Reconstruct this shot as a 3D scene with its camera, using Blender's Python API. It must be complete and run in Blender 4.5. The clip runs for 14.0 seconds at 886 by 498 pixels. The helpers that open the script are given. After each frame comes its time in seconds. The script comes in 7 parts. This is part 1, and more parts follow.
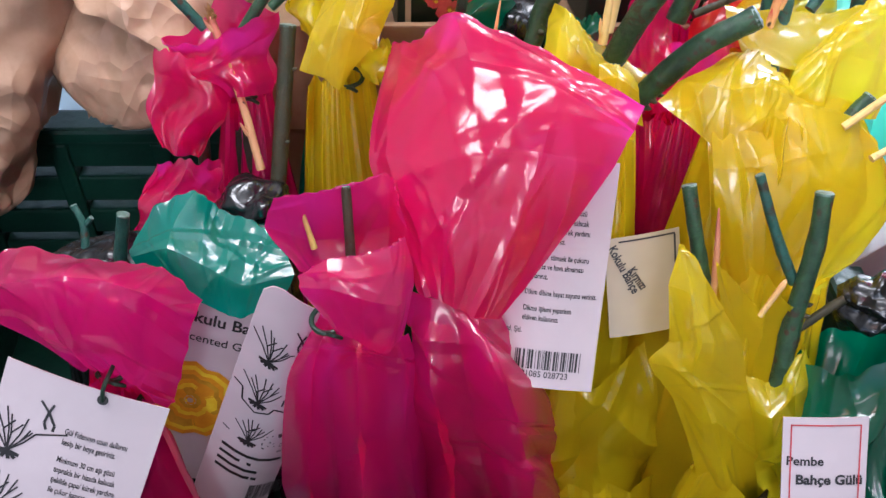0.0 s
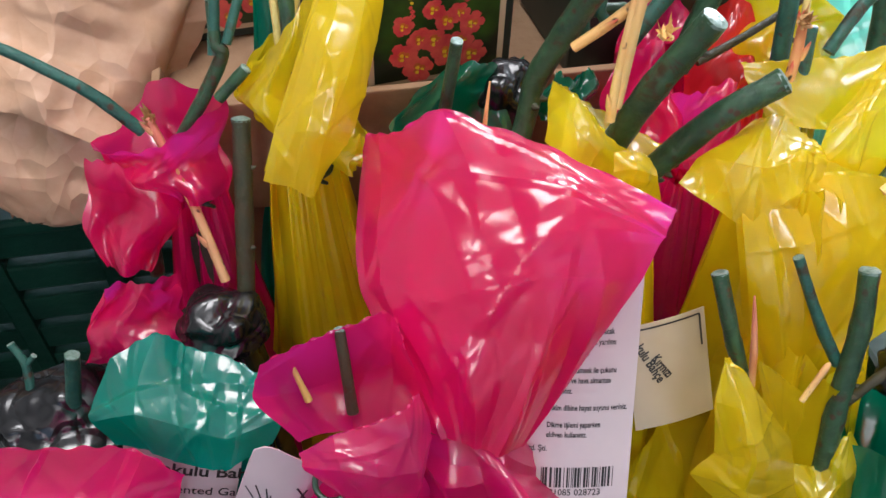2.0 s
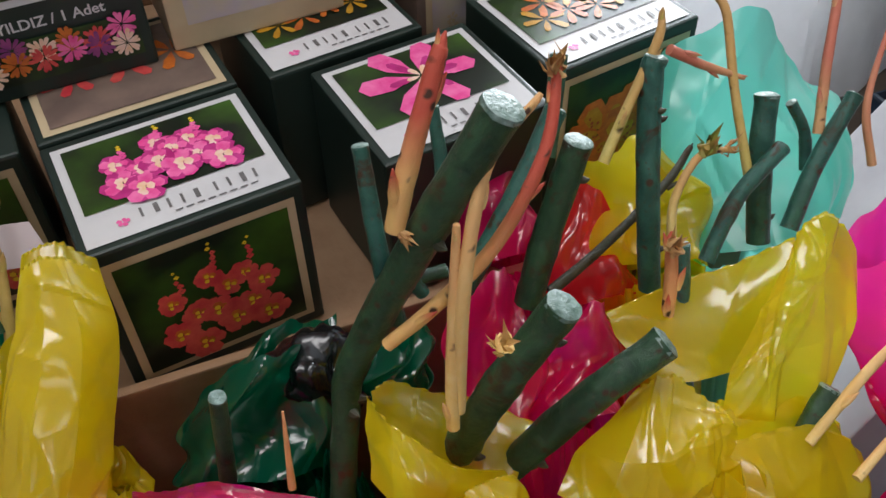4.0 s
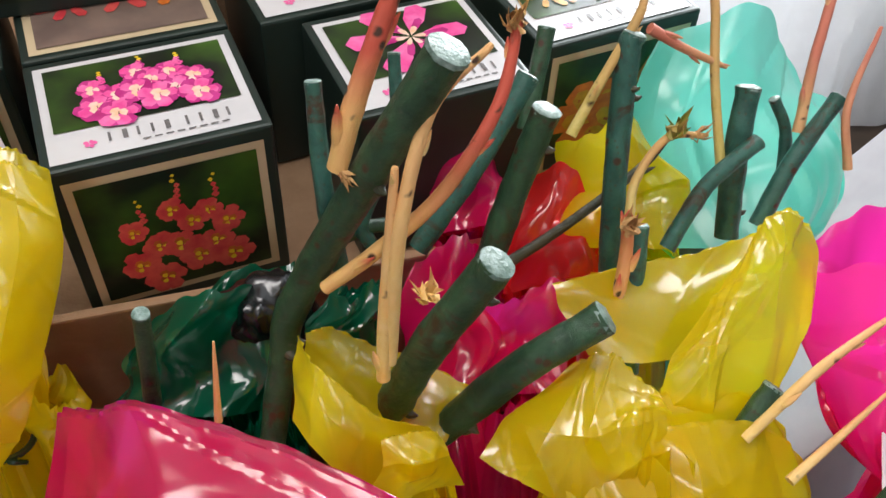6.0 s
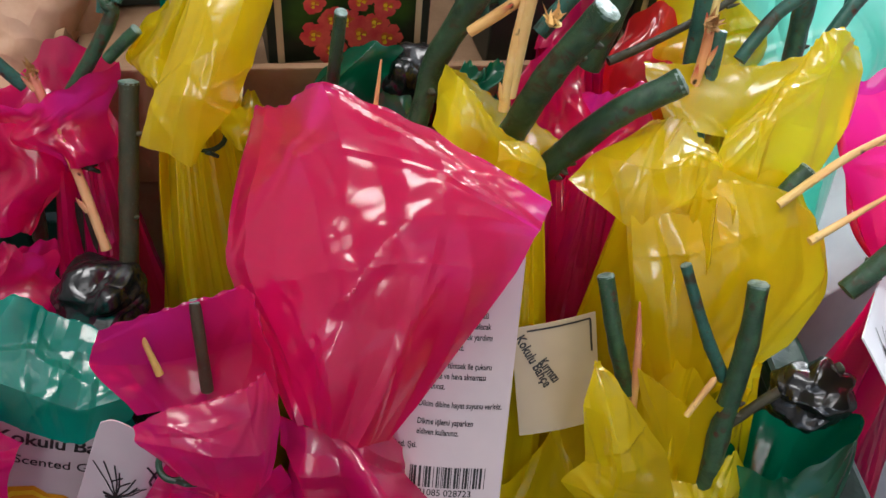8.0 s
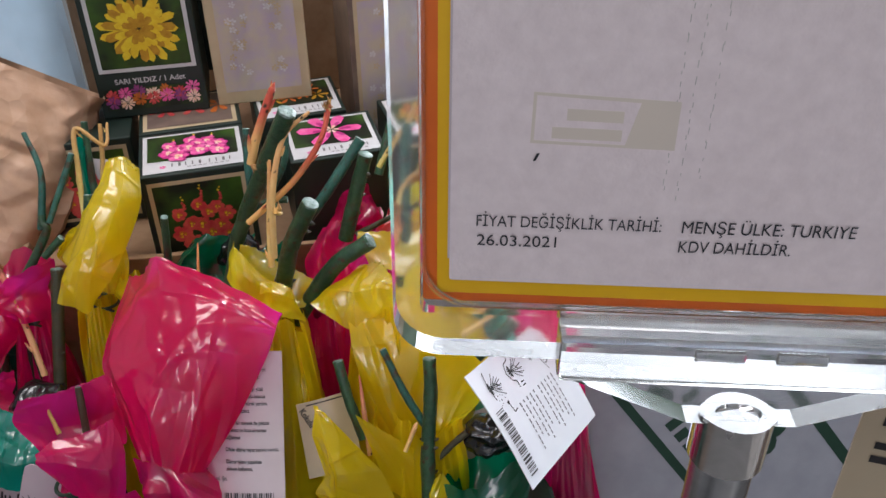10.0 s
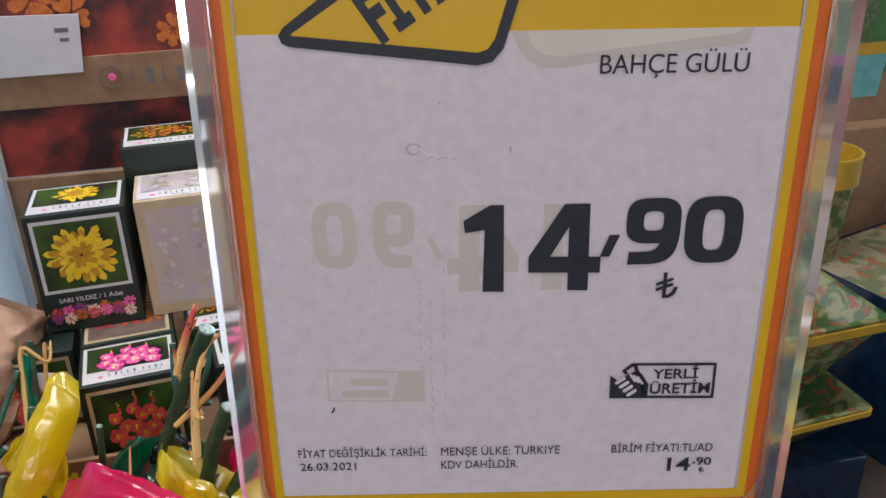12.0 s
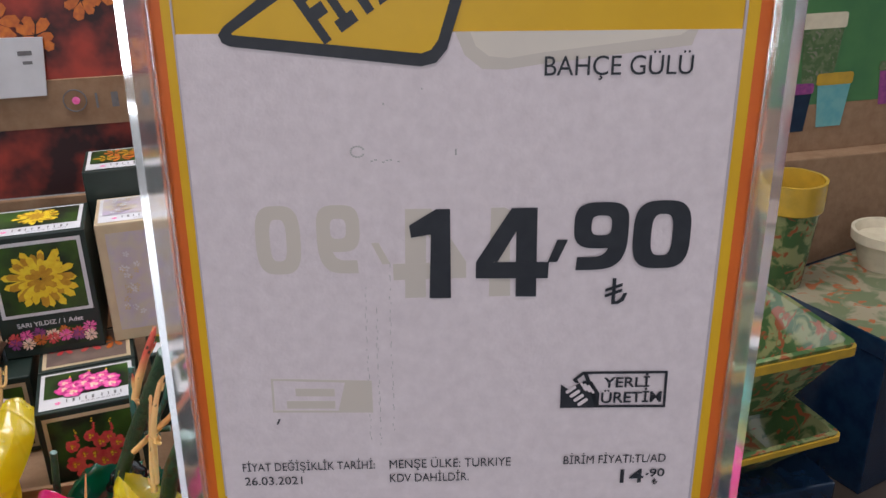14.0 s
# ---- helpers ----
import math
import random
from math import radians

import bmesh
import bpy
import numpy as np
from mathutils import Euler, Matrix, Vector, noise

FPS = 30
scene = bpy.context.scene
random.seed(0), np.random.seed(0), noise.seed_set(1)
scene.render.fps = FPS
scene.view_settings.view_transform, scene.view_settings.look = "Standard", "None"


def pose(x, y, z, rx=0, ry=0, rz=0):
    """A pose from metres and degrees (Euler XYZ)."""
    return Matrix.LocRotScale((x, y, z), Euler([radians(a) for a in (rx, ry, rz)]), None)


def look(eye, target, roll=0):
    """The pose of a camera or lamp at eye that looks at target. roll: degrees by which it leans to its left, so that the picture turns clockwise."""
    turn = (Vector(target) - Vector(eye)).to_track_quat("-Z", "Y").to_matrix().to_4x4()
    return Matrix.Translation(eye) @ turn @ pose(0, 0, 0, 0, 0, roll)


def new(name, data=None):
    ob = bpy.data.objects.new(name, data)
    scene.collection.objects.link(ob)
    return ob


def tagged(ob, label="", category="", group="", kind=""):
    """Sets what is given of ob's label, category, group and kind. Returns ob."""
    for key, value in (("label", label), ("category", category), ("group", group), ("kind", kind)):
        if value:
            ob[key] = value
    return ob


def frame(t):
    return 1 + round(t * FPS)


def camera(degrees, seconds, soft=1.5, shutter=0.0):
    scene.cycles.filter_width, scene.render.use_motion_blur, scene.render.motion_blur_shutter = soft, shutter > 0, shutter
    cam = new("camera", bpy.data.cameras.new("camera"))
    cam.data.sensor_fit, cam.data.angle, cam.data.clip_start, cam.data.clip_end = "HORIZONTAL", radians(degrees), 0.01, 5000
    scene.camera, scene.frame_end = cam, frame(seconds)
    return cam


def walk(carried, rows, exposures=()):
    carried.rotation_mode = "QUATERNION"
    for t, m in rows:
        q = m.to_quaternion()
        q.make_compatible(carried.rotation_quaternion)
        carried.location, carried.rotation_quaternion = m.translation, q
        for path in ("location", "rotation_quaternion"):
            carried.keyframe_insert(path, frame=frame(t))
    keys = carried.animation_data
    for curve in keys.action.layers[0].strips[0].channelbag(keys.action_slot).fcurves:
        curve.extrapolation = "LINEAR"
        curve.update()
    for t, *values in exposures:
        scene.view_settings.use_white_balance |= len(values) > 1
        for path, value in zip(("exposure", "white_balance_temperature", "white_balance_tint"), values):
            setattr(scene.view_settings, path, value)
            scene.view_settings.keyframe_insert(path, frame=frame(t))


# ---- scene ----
cam = camera(52.3, 14.0)
PATH = [
    (0, (0.0201, 0.0179, 1.3827), (0.1303, 1.4048, -0.0541), 2.59),
    (0.5, (0.0191, 0.0133, 1.3797), (0.1260, 1.4135, -0.0444), 2.47),
    (1, (0.0170, 0.0107, 1.3723), (0.1237, 1.3736, -0.0875), 2.49),
    (1.5, (0.0146, 0.0215, 1.3900), (0.1316, 1.3670, -0.0851), 1.94),
    (2, (0.0023, 0.1051, 1.3936), (0.2457, 1.3771, -0.1304), 1.57),
    (2.5, (0.0227, 0.1756, 1.3698), (0.3258, 1.5125, -0.0865), -2.62),
    (3, (0.0513, 0.2119, 1.3687), (0.4679, 1.5231, -0.0829), -3.14),
    (3.5, (0.0566, 0.2185, 1.3868), (0.5367, 1.5048, -0.0675), -2.11),
    (6, (0.0786, 0.2031, 1.3769), (0.5096, 1.5039, -0.0798), 3.22),
    (6.5, (0.0583, 0.1840, 1.3726), (0.4597, 1.4568, -0.1170), 5.30),
    (7, (0.0379, 0.1726, 1.3689), (0.4135, 1.4317, -0.1389), 7.14),
    (9.3, (0.0894, -0.0436, 1.4408), (0.1489, 1.3891, 0.0465), -0.79),
    (9.5, (0.1114, -0.0628, 1.4572), (0.1529, 1.4190, 0.1146), -1.86),
    (9.9, (0.1488, -0.0980, 1.4919), (0.3295, 1.4855, 0.2837), -0.52),
    (10, (0.1565, -0.1019, 1.4965), (0.3678, 1.5044, 0.3240), -0.76),
    (10.2, (0.1654, -0.1163, 1.5072), (0.4220, 1.5244, 0.3927), -0.58),
    (10.5, (0.1732, -0.1284, 1.5199), (0.4542, 1.5476, 0.4653), -1.85),
    (10.6, (0.1744, -0.1347, 1.5235), (0.4671, 1.5635, 0.5084), -1.64),
    (11, (0.1800, -0.1496, 1.5451), (0.4943, 1.5693, 0.5720), -2.01),
    (11.5, (0.1846, -0.1621, 1.5513), (0.5074, 1.5807, 0.6248), -2.21),
    (12, (0.1880, -0.1701, 1.5626), (0.5252, 1.5991, 0.6929), -1.90),
    (12.5, (0.1944, -0.1666, 1.5646), (0.5536, 1.6160, 0.7318), -1.67),
    (13, (0.1977, -0.1669, 1.5581), (0.5665, 1.6332, 0.7685), -1.57),
    (13.5, (0.1966, -0.1700, 1.5604), (0.5804, 1.6233, 0.7625), -1.43),
    (14, (0.1956, -0.1715, 1.5540), (0.5935, 1.6157, 0.7494), -1.20),
]
EXPOSURES = [(0.0, 0.6, 5950, 15), (0.5, 0.75, 5850, 17), (1.0, 1.1, 5850, 17), (1.5, 0.65, 6050, 14), (2.0, 0.4, 6300, 12), (2.5, 0.05, 6200, 9), (3.0, -0.12, 6500, 8), (3.5, -0.58, 6400, 10), (6.0, -0.08, 6650, 10), (7.0, 0.3, 6400, 10), (9.3, -0.38, 6450, 12), (10.0, -0.22, 6400, 13), (11.0, -0.1, 6400, 13), (14.0, -0.1, 6350, 14)]
walk(cam, [(t, look(eye, target, roll)) for t, eye, target, roll in PATH], EXPOSURES)

# ---- world, daylight and lamps ----
world = bpy.data.worlds.new("world")
scene.world = world
world.use_nodes = True
wn = world.node_tree.nodes
sky = wn.new("ShaderNodeTexSky")
sky.sky_type, sky.sun_disc = "NISHITA", False
sky.sun_elevation, sky.sun_rotation = radians(33), radians(25)
wn["Background"].inputs["Strength"].default_value = 0.12
world.node_tree.links.new(sky.outputs[0], wn["Background"].inputs["Color"])


def lamp(name, m, sx, sy, power, colour):
    data = bpy.data.lights.new(name, "AREA")
    data.shape, data.size, data.size_y, data.energy, data.color = "RECTANGLE", sx, sy, power, colour
    ob = new(name, data)
    ob.matrix_world = m
    return ob


# area lamps: unseen fills added front and side, and daylight beyond the display
lamp("front_fill", look((-0.3, -1.95, 2.05), (0.1, 0.4, 1.05)), 0.24, 1.3, 10, (1.0, 0.97, 0.98))
lamp("side_fill", look((2.25, 1.5, 1.9), (0.2, 0.4, 1.1)), 1.6, 1.5, 20, (0.90, 0.95, 1.0))
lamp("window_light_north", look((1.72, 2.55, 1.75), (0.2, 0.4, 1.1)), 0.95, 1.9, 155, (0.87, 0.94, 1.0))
# overhead lamps, unseen, added to light the bags and the sign
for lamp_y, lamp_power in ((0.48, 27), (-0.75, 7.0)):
    lamp("overhead_fill", look((-0.1, lamp_y, 2.82), (-0.1, lamp_y + 0.01, 1.0)), 1.4, 0.5, lamp_power, (1.0, 0.98, 0.97))
sun_data = bpy.data.lights.new("sun", "SUN")
sun_data.energy, sun_data.angle, sun_data.color = 4.0, radians(0.5), (1.0, 0.96, 0.90)
sun = new("sun", sun_data)
sun.matrix_world = look((1.4, 2.6, 2.3), (0.55, 0.80, 1.0))


# ---- materials ----
def shader(name):
    m = bpy.data.materials.new(name)
    m.use_nodes = True
    nt = m.node_tree
    return m, nt, nt.nodes, nt.links, nt.nodes["Principled BSDF"]


def mixed_colour(nt, fac, a, b):
    n = nt.nodes.new("ShaderNodeMix")
    n.data_type = "RGBA"
    nt.links.new(fac, n.inputs[0])
    n.inputs[6].default_value, n.inputs[7].default_value = (*a, 1), (*b, 1)
    return n.outputs[2]


def noise_tex(nt, scale, detail=4, rough=0.55, dist=0.0):
    c = nt.nodes.new("ShaderNodeTexCoord")
    n = nt.nodes.new("ShaderNodeTexNoise")
    n.inputs["Scale"].default_value, n.inputs["Detail"].default_value = scale, detail
    n.inputs["Roughness"].default_value, n.inputs["Distortion"].default_value = rough, dist
    nt.links.new(c.outputs["Object"], n.inputs["Vector"])
    return n.outputs["Fac"]


def ramp(nt, fac, lo, hi):
    n = nt.nodes.new("ShaderNodeMapRange")
    n.inputs["From Min"].default_value, n.inputs["From Max"].default_value = lo, hi
    nt.links.new(fac, n.inputs["Value"])
    return n.outputs[0]


def bump(nt, bsdf, height, strength, dist):
    b = nt.nodes.new("ShaderNodeBump")
    b.inputs["Strength"].default_value, b.inputs["Distance"].default_value = strength, dist
    nt.links.new(height, b.inputs["Height"])
    nt.links.new(b.outputs[0], bsdf.inputs["Normal"])
    return b


def plain(name, a, b=None, rough=0.5, scale=60, metal=0.0, relief=0.0, lo=0.35, hi=0.65):
    m, nt, nodes, links, p = shader(name)
    f = noise_tex(nt, scale)
    links.new(mixed_colour(nt, ramp(nt, f, lo, hi), a, b or tuple(c * 0.8 for c in a)), p.inputs["Base Color"])
    p.inputs["Roughness"].default_value, p.inputs["Metallic"].default_value = rough, metal
    if relief:
        bump(nt, p, noise_tex(nt, scale * 3), 0.6, relief)
    return m


def crumpled(nt, scale):
    """Height of a creased sheet: two sizes of sharp-edged facets, in patches."""
    nodes, links = nt.nodes, nt.links
    co = nodes.new("ShaderNodeTexCoord")
    warp = nodes.new("ShaderNodeTexNoise")
    warp.inputs["Scale"].default_value, warp.inputs["Detail"].default_value = scale * 0.5, 2
    add = nodes.new("ShaderNodeVectorMath")
    add.operation = "MULTIPLY_ADD"
    add.inputs[1].default_value = (0.03, 0.03, 0.018)
    links.new(co.outputs["Object"], warp.inputs["Vector"])
    links.new(warp.outputs["Color"], add.inputs[0])
    squash = nodes.new("ShaderNodeVectorMath")
    squash.operation = "MULTIPLY"
    squash.inputs[1].default_value = (1.0, 1.0, 0.6)
    links.new(co.outputs["Object"], squash.inputs[0])
    links.new(squash.outputs[0], add.inputs[2])
    out = None
    for k, amount in ((1.0, 1.0), (2.7, 0.32)):
        v = nodes.new("ShaderNodeTexVoronoi")
        v.inputs["Scale"].default_value = scale * k
        links.new(add.outputs[0], v.inputs["Vector"])
        m = nodes.new("ShaderNodeMath")
        m.operation = "MULTIPLY_ADD"
        m.inputs[1].default_value, m.inputs[2].default_value = amount, 0.0
        links.new(v.outputs["Distance"], m.inputs[0])
        if out is not None:
            links.new(out, m.inputs[2])
        out = m.outputs[0]
    mask = nodes.new("ShaderNodeMath")
    mask.operation = "MULTIPLY"
    links.new(out, mask.inputs[0])
    links.new(ramp(nt, noise_tex(nt, scale * 0.45, 2), 0.34, 0.60), mask.inputs[1])
    return mask.outputs[0]


def folds_height(nt, scale, stretch=(1.0, 1.0, 0.34), vee=0.6, line=0.10):
    """Height of a sheet with crisp fold lines of two sizes, stronger in patches: shallow vees and thin sharp creases."""
    nodes, links = nt.nodes, nt.links
    co, sq = nodes.new("ShaderNodeTexCoord"), nodes.new("ShaderNodeVectorMath")
    sq.operation = "MULTIPLY"
    sq.inputs[1].default_value = stretch
    links.new(co.outputs["Object"], sq.inputs[0])
    out = None

    def add_up(value, amount):
        nonlocal out
        m = nodes.new("ShaderNodeMath")
        m.operation = "MULTIPLY_ADD"
        m.inputs[1].default_value, m.inputs[2].default_value = amount, 0.0
        links.new(value, m.inputs[0])
        if out is not None:
            links.new(out, m.inputs[2])
        out = m.outputs[0]

    for k, amount in ((1.0, 1.0), (2.2, 0.5)):
        n = nodes.new("ShaderNodeTexNoise")
        n.inputs["Scale"].default_value, n.inputs["Detail"].default_value, n.inputs["Distortion"].default_value = scale * k, 0.4, 0.35
        links.new(sq.outputs[0], n.inputs["Vector"])
        d, a = nodes.new("ShaderNodeMath"), nodes.new("ShaderNodeMath")
        d.operation, a.operation = "SUBTRACT", "ABSOLUTE"
        d.inputs[1].default_value = 0.5
        links.new(n.outputs["Fac"], d.inputs[0]), links.new(d.outputs[0], a.inputs[0])
        add_up(a.outputs[0], vee * amount)
        add_up(ramp(nt, a.outputs[0], 0.0, 0.035 * k), line * amount)
    mask = nodes.new("ShaderNodeMath")
    mask.operation = "MULTIPLY"
    links.new(out, mask.inputs[0]), links.new(ramp(nt, noise_tex(nt, scale * 0.7, 2), 0.36, 0.66), mask.inputs[1])
    return mask.outputs[0]


def film(name, front, through_colour, clear=0.15, glow=0.45, rough=0.18, relief=0.0022, tint=None):
    """Thin coloured plastic sheet: reflects, lets coloured light through, and is partly see-through."""
    m, nt, nodes, links, p = shader(name)
    f = noise_tex(nt, 45, 5)
    links.new(mixed_colour(nt, ramp(nt, f, 0.3, 0.7), front, tuple(c * 0.82 for c in front)), p.inputs["Base Color"])
    p.inputs["Roughness"].default_value = 0.42
    bm_node = bump(nt, p, folds_height(nt, 26, (1.0, 1.0, 0.16), 0.7, 0.05), 1.0, relief)
    p.inputs["Specular IOR Level"].default_value = 0.1
    t = nodes.new("ShaderNodeBsdfTranslucent")
    t.inputs["Color"].default_value = (*through_colour, 1)
    c = nodes.new("ShaderNodeBsdfTransparent")
    c.inputs["Color"].default_value = (*(tint or through_colour), 1)
    g = nodes.new("ShaderNodeBsdfGlossy")
    g.inputs["Roughness"].default_value = rough
    links.new(bm_node.outputs[0], g.inputs["Normal"])
    lw = nodes.new("ShaderNodeLayerWeight")
    links.new(bm_node.outputs[0], lw.inputs["Normal"])
    pw, fr = nodes.new("ShaderNodeMath"), nodes.new("ShaderNodeMath")
    pw.operation, fr.operation = "POWER", "MULTIPLY_ADD"
    pw.inputs[1].default_value, fr.inputs[1].default_value, fr.inputs[2].default_value = 4.0, 0.5, 0.075
    links.new(lw.outputs["Facing"], pw.inputs[0]), links.new(pw.outputs[0], fr.inputs[0])
    m1, m2, m3 = (nodes.new("ShaderNodeMixShader") for _ in range(3))
    m1.inputs[0].default_value, m2.inputs[0].default_value = glow, clear
    links.new(p.outputs[0], m1.inputs[1]), links.new(t.outputs[0], m1.inputs[2])
    links.new(m1.outputs[0], m2.inputs[1]), links.new(c.outputs[0], m2.inputs[2])
    links.new(fr.outputs[0], m3.inputs[0]), links.new(m2.outputs[0], m3.inputs[1]), links.new(g.outputs[0], m3.inputs[2])
    links.new(m3.outputs[0], nodes["Material Output"].inputs["Surface"])
    return m


PINK = film("hot pink film", (0.90, 0.012, 0.15), (1.0, 0.040, 0.55), 0.28, 0.62, tint=(1.0, 0.014, 0.085))
RED = film("coral red film", (0.80, 0.030, 0.04), (1.0, 0.07, 0.07), 0.30, 0.60)
YELLOW = film("yellow film", (0.90, 0.73, 0.007), (1.0, 0.88, 0.028), 0.17, 0.62, tint=(1.0, 0.69, 0.010))
TEAL = film("turquoise film", (0.0, 0.32, 0.24), (0.005, 0.60, 0.45), 0.22, 0.5)
AQUA = film("pale turquoise film", (0.16, 0.68, 0.58), (0.28, 0.92, 0.80), 0.15, 0.6, 0.34, 0.002)
GREEN = film("dark green film", (0.0, 0.15, 0.075), (0.0, 0.30, 0.15), 0.28, 0.5)
WHITE_FILM = film("white film", (0.80, 0.82, 0.86), (0.95, 0.97, 1.0), 0.05, 0.6, 0.3, 0.003)
PALE_BLUE = film("pale blue film", (0.55, 0.68, 0.78), (0.8, 0.9, 0.97), 0.10, 0.5, 0.3, 0.003)
BLACK_FILM = film("black film", (0.006, 0.006, 0.007), (0.012, 0.011, 0.012), 0.0, 0.1, 0.24, 0.016)
PEAT = plain("dark peat and roots", (0.012, 0.008, 0.006), (0.03, 0.018, 0.010), 0.9, 120, 0, 0.003)


def bark(name, a, b, rough=0.32, tip=None, scars=0.5):
    """Smooth young bark with fine mottling, a few brown scars and, on shoots, another colour towards the tip."""
    m, nt, nodes, links, p = shader(name)
    f = noise_tex(nt, 110, 9, 0.72, 0.4)
    big = noise_tex(nt, 38, 2)
    c1 = mixed_colour(nt, ramp(nt, f, 0.35, 0.7), a, b)
    co = nodes.new("ShaderNodeTexCoord")

    def over(fac, below, colour):
        n = nodes.new("ShaderNodeMix")
        n.data_type = "RGBA"
        links.new(fac, n.inputs[0]), links.new(below, n.inputs[6])
        n.inputs[7].default_value = (*colour, 1)
        return n.outputs[2]

    if tip:
        sep = nodes.new("ShaderNodeSeparateXYZ")
        links.new(co.outputs["Generated"], sep.inputs[0])
        add = nodes.new("ShaderNodeMath")
        add.operation = "MULTIPLY_ADD"
        add.inputs[1].default_value = 0.9
        links.new(big, add.inputs[0]), links.new(sep.outputs[2], add.inputs[2])
        c1 = over(ramp(nt, add.outputs[0], 0.62, 1.25), c1, tip)
    v = nodes.new("ShaderNodeTexVoronoi")
    v.inputs["Scale"].default_value = 210
    links.new(co.outputs["Object"], v.inputs["Vector"])
    mul = nodes.new("ShaderNodeMath")
    mul.operation = "MULTIPLY"
    links.new(ramp(nt, v.outputs["Distance"], 0.34, 0.2), mul.inputs[0])
    links.new(ramp(nt, noise_tex(nt, 95, 2), 0.66 - 0.16 * scars, 0.70 - 0.16 * scars), mul.inputs[1])
    if not tip:
        # worn brown streaks and small pale pores
        c1 = over(ramp(nt, noise_tex(nt, 55, 6, 0.7, 1.5), 0.56, 0.64), c1, (0.040, 0.026, 0.012))
        w = nodes.new("ShaderNodeTexVoronoi")
        w.inputs["Scale"].default_value = 420
        links.new(co.outputs["Object"], w.inputs["Vector"])
        c1 = over(ramp(nt, w.outputs["Distance"], 0.24, 0.12), c1, (0.050, 0.066, 0.040))
    links.new(over(mul.outputs[0], c1, (0.055, 0.022, 0.010)), p.inputs["Base Color"])
    p.inputs["Roughness"].default_value = rough
    p.inputs["Specular IOR Level"].default_value = 0.45
    bump(nt, p, f, 0.7, 0.0018)
    return m


BARK = bark("waxed green bark", (0.008, 0.034, 0.017), (0.042, 0.110, 0.052), 0.32, None, 0.8)
BARK_TEAL = bark("blue-green waxed bark", (0.008, 0.060, 0.047), (0.040, 0.145, 0.110), 0.32, None, 0.7)
BARK_BROWN = bark("brownish green bark", (0.026, 0.034, 0.016), (0.060, 0.044, 0.020), 0.45)
SHOOT = bark("pale shoot", (0.82, 0.56, 0.17), (0.86, 0.66, 0.30), 0.42, (0.78, 0.44, 0.18), 0.6)
SHOOT_RED = bark("red shoot", (0.82, 0.52, 0.17), (0.80, 0.44, 0.17), 0.42, (0.54, 0.085, 0.05), 0.7)
SHOOT_PINK = bark("pinkish tan shoot", (0.62, 0.38, 0.17), (0.66, 0.34, 0.17), 0.45, (0.55, 0.17, 0.11), 0.4)
SHOOT_YELLOW = bark("yellow-green shoot", (0.50, 0.40, 0.08), (0.66, 0.54, 0.20), 0.45, (0.52, 0.30, 0.10), 0.4)
CUT = plain("waxed cut wood", (0.24, 0.33, 0.30), (0.07, 0.13, 0.10), 0.35, 300, 0, 0.001)
BUD = plain("dry bud scales", (0.34, 0.15, 0.05), (0.55, 0.33, 0.12), 0.6, 300, 0, 0.001)
LEAFLET = plain("young leaf", (0.22, 0.30, 0.04), (0.36, 0.22, 0.06), 0.5, 150)
TIE = plain("dark green tie", (0.005, 0.03, 0.015), None, 0.4, 200)
CARD = plain("white card", (0.55, 0.465, 0.49), (0.50, 0.425, 0.45), 0.34, 25)
CARD_BEIGE = plain("beige card", (0.44, 0.36, 0.25), (0.39, 0.32, 0.22), 0.4, 25)
CARD_COOL = plain("cool white card", (0.76, 0.78, 0.82), (0.70, 0.72, 0.78), 0.4, 25)
INK = plain("black ink", (0.02, 0.018, 0.02), None, 0.45, 200)
TAG_GREY = plain("grey tag ink", (0.20, 0.19, 0.21), None, 0.45, 200)
RED_INK = plain("red ink", (0.55, 0.04, 0.05), None, 0.4, 200)


def kraft_material():
    m, nt, nodes, links, p = shader("kraft paper")
    f = noise_tex(nt, 30, 8, 0.7)
    links.new(mixed_colour(nt, ramp(nt, f, 0.3, 0.7), (0.43, 0.245, 0.140), (0.55, 0.35, 0.235)), p.inputs["Base Color"])
    p.inputs["Roughness"].default_value = 0.5
    bump(nt, p, crumpled(nt, 30), 1.0, 0.014)
    return m


KRAFT = kraft_material()
CRATE = plain("dark green crate plastic", (0.004, 0.03, 0.02), (0.006, 0.045, 0.028), 0.35, 40, 0, 0.001)
CARTON = plain("corrugated cardboard", (0.30, 0.18, 0.10), (0.24, 0.135, 0.07), 0.75, 60, 0, 0.001)
BOX_GREEN = plain("dark green printed carton", (0.008, 0.018, 0.014), (0.014, 0.028, 0.021), 0.45, 30)
BOX_WHITE = plain("white printed carton", (0.62, 0.61, 0.62), (0.56, 0.55, 0.56), 0.4, 40)
BOX_CREAM = plain("cream printed carton", (0.55, 0.44, 0.28), (0.48, 0.37, 0.23), 0.42, 40)
LILAC = plain("lilac printed carton", (0.44, 0.37, 0.46), (0.50, 0.44, 0.34), 0.4, 70)
FOLIAGE = plain("printed foliage", (0.006, 0.012, 0.005), (0.055, 0.14, 0.012), 0.38, 22, 0, 0, 0.42, 0.72)
MAUVE_GREY = plain("printed grey ground", (0.13, 0.09, 0.075), (0.20, 0.14, 0.11), 0.4, 60)
PETAL_PINK = plain("printed pink petal", (0.75, 0.06, 0.28), (0.85, 0.18, 0.42), 0.38, 160)
PETAL_RED = plain("printed red petal", (0.55, 0.035, 0.05), (0.68, 0.10, 0.08), 0.38, 160)
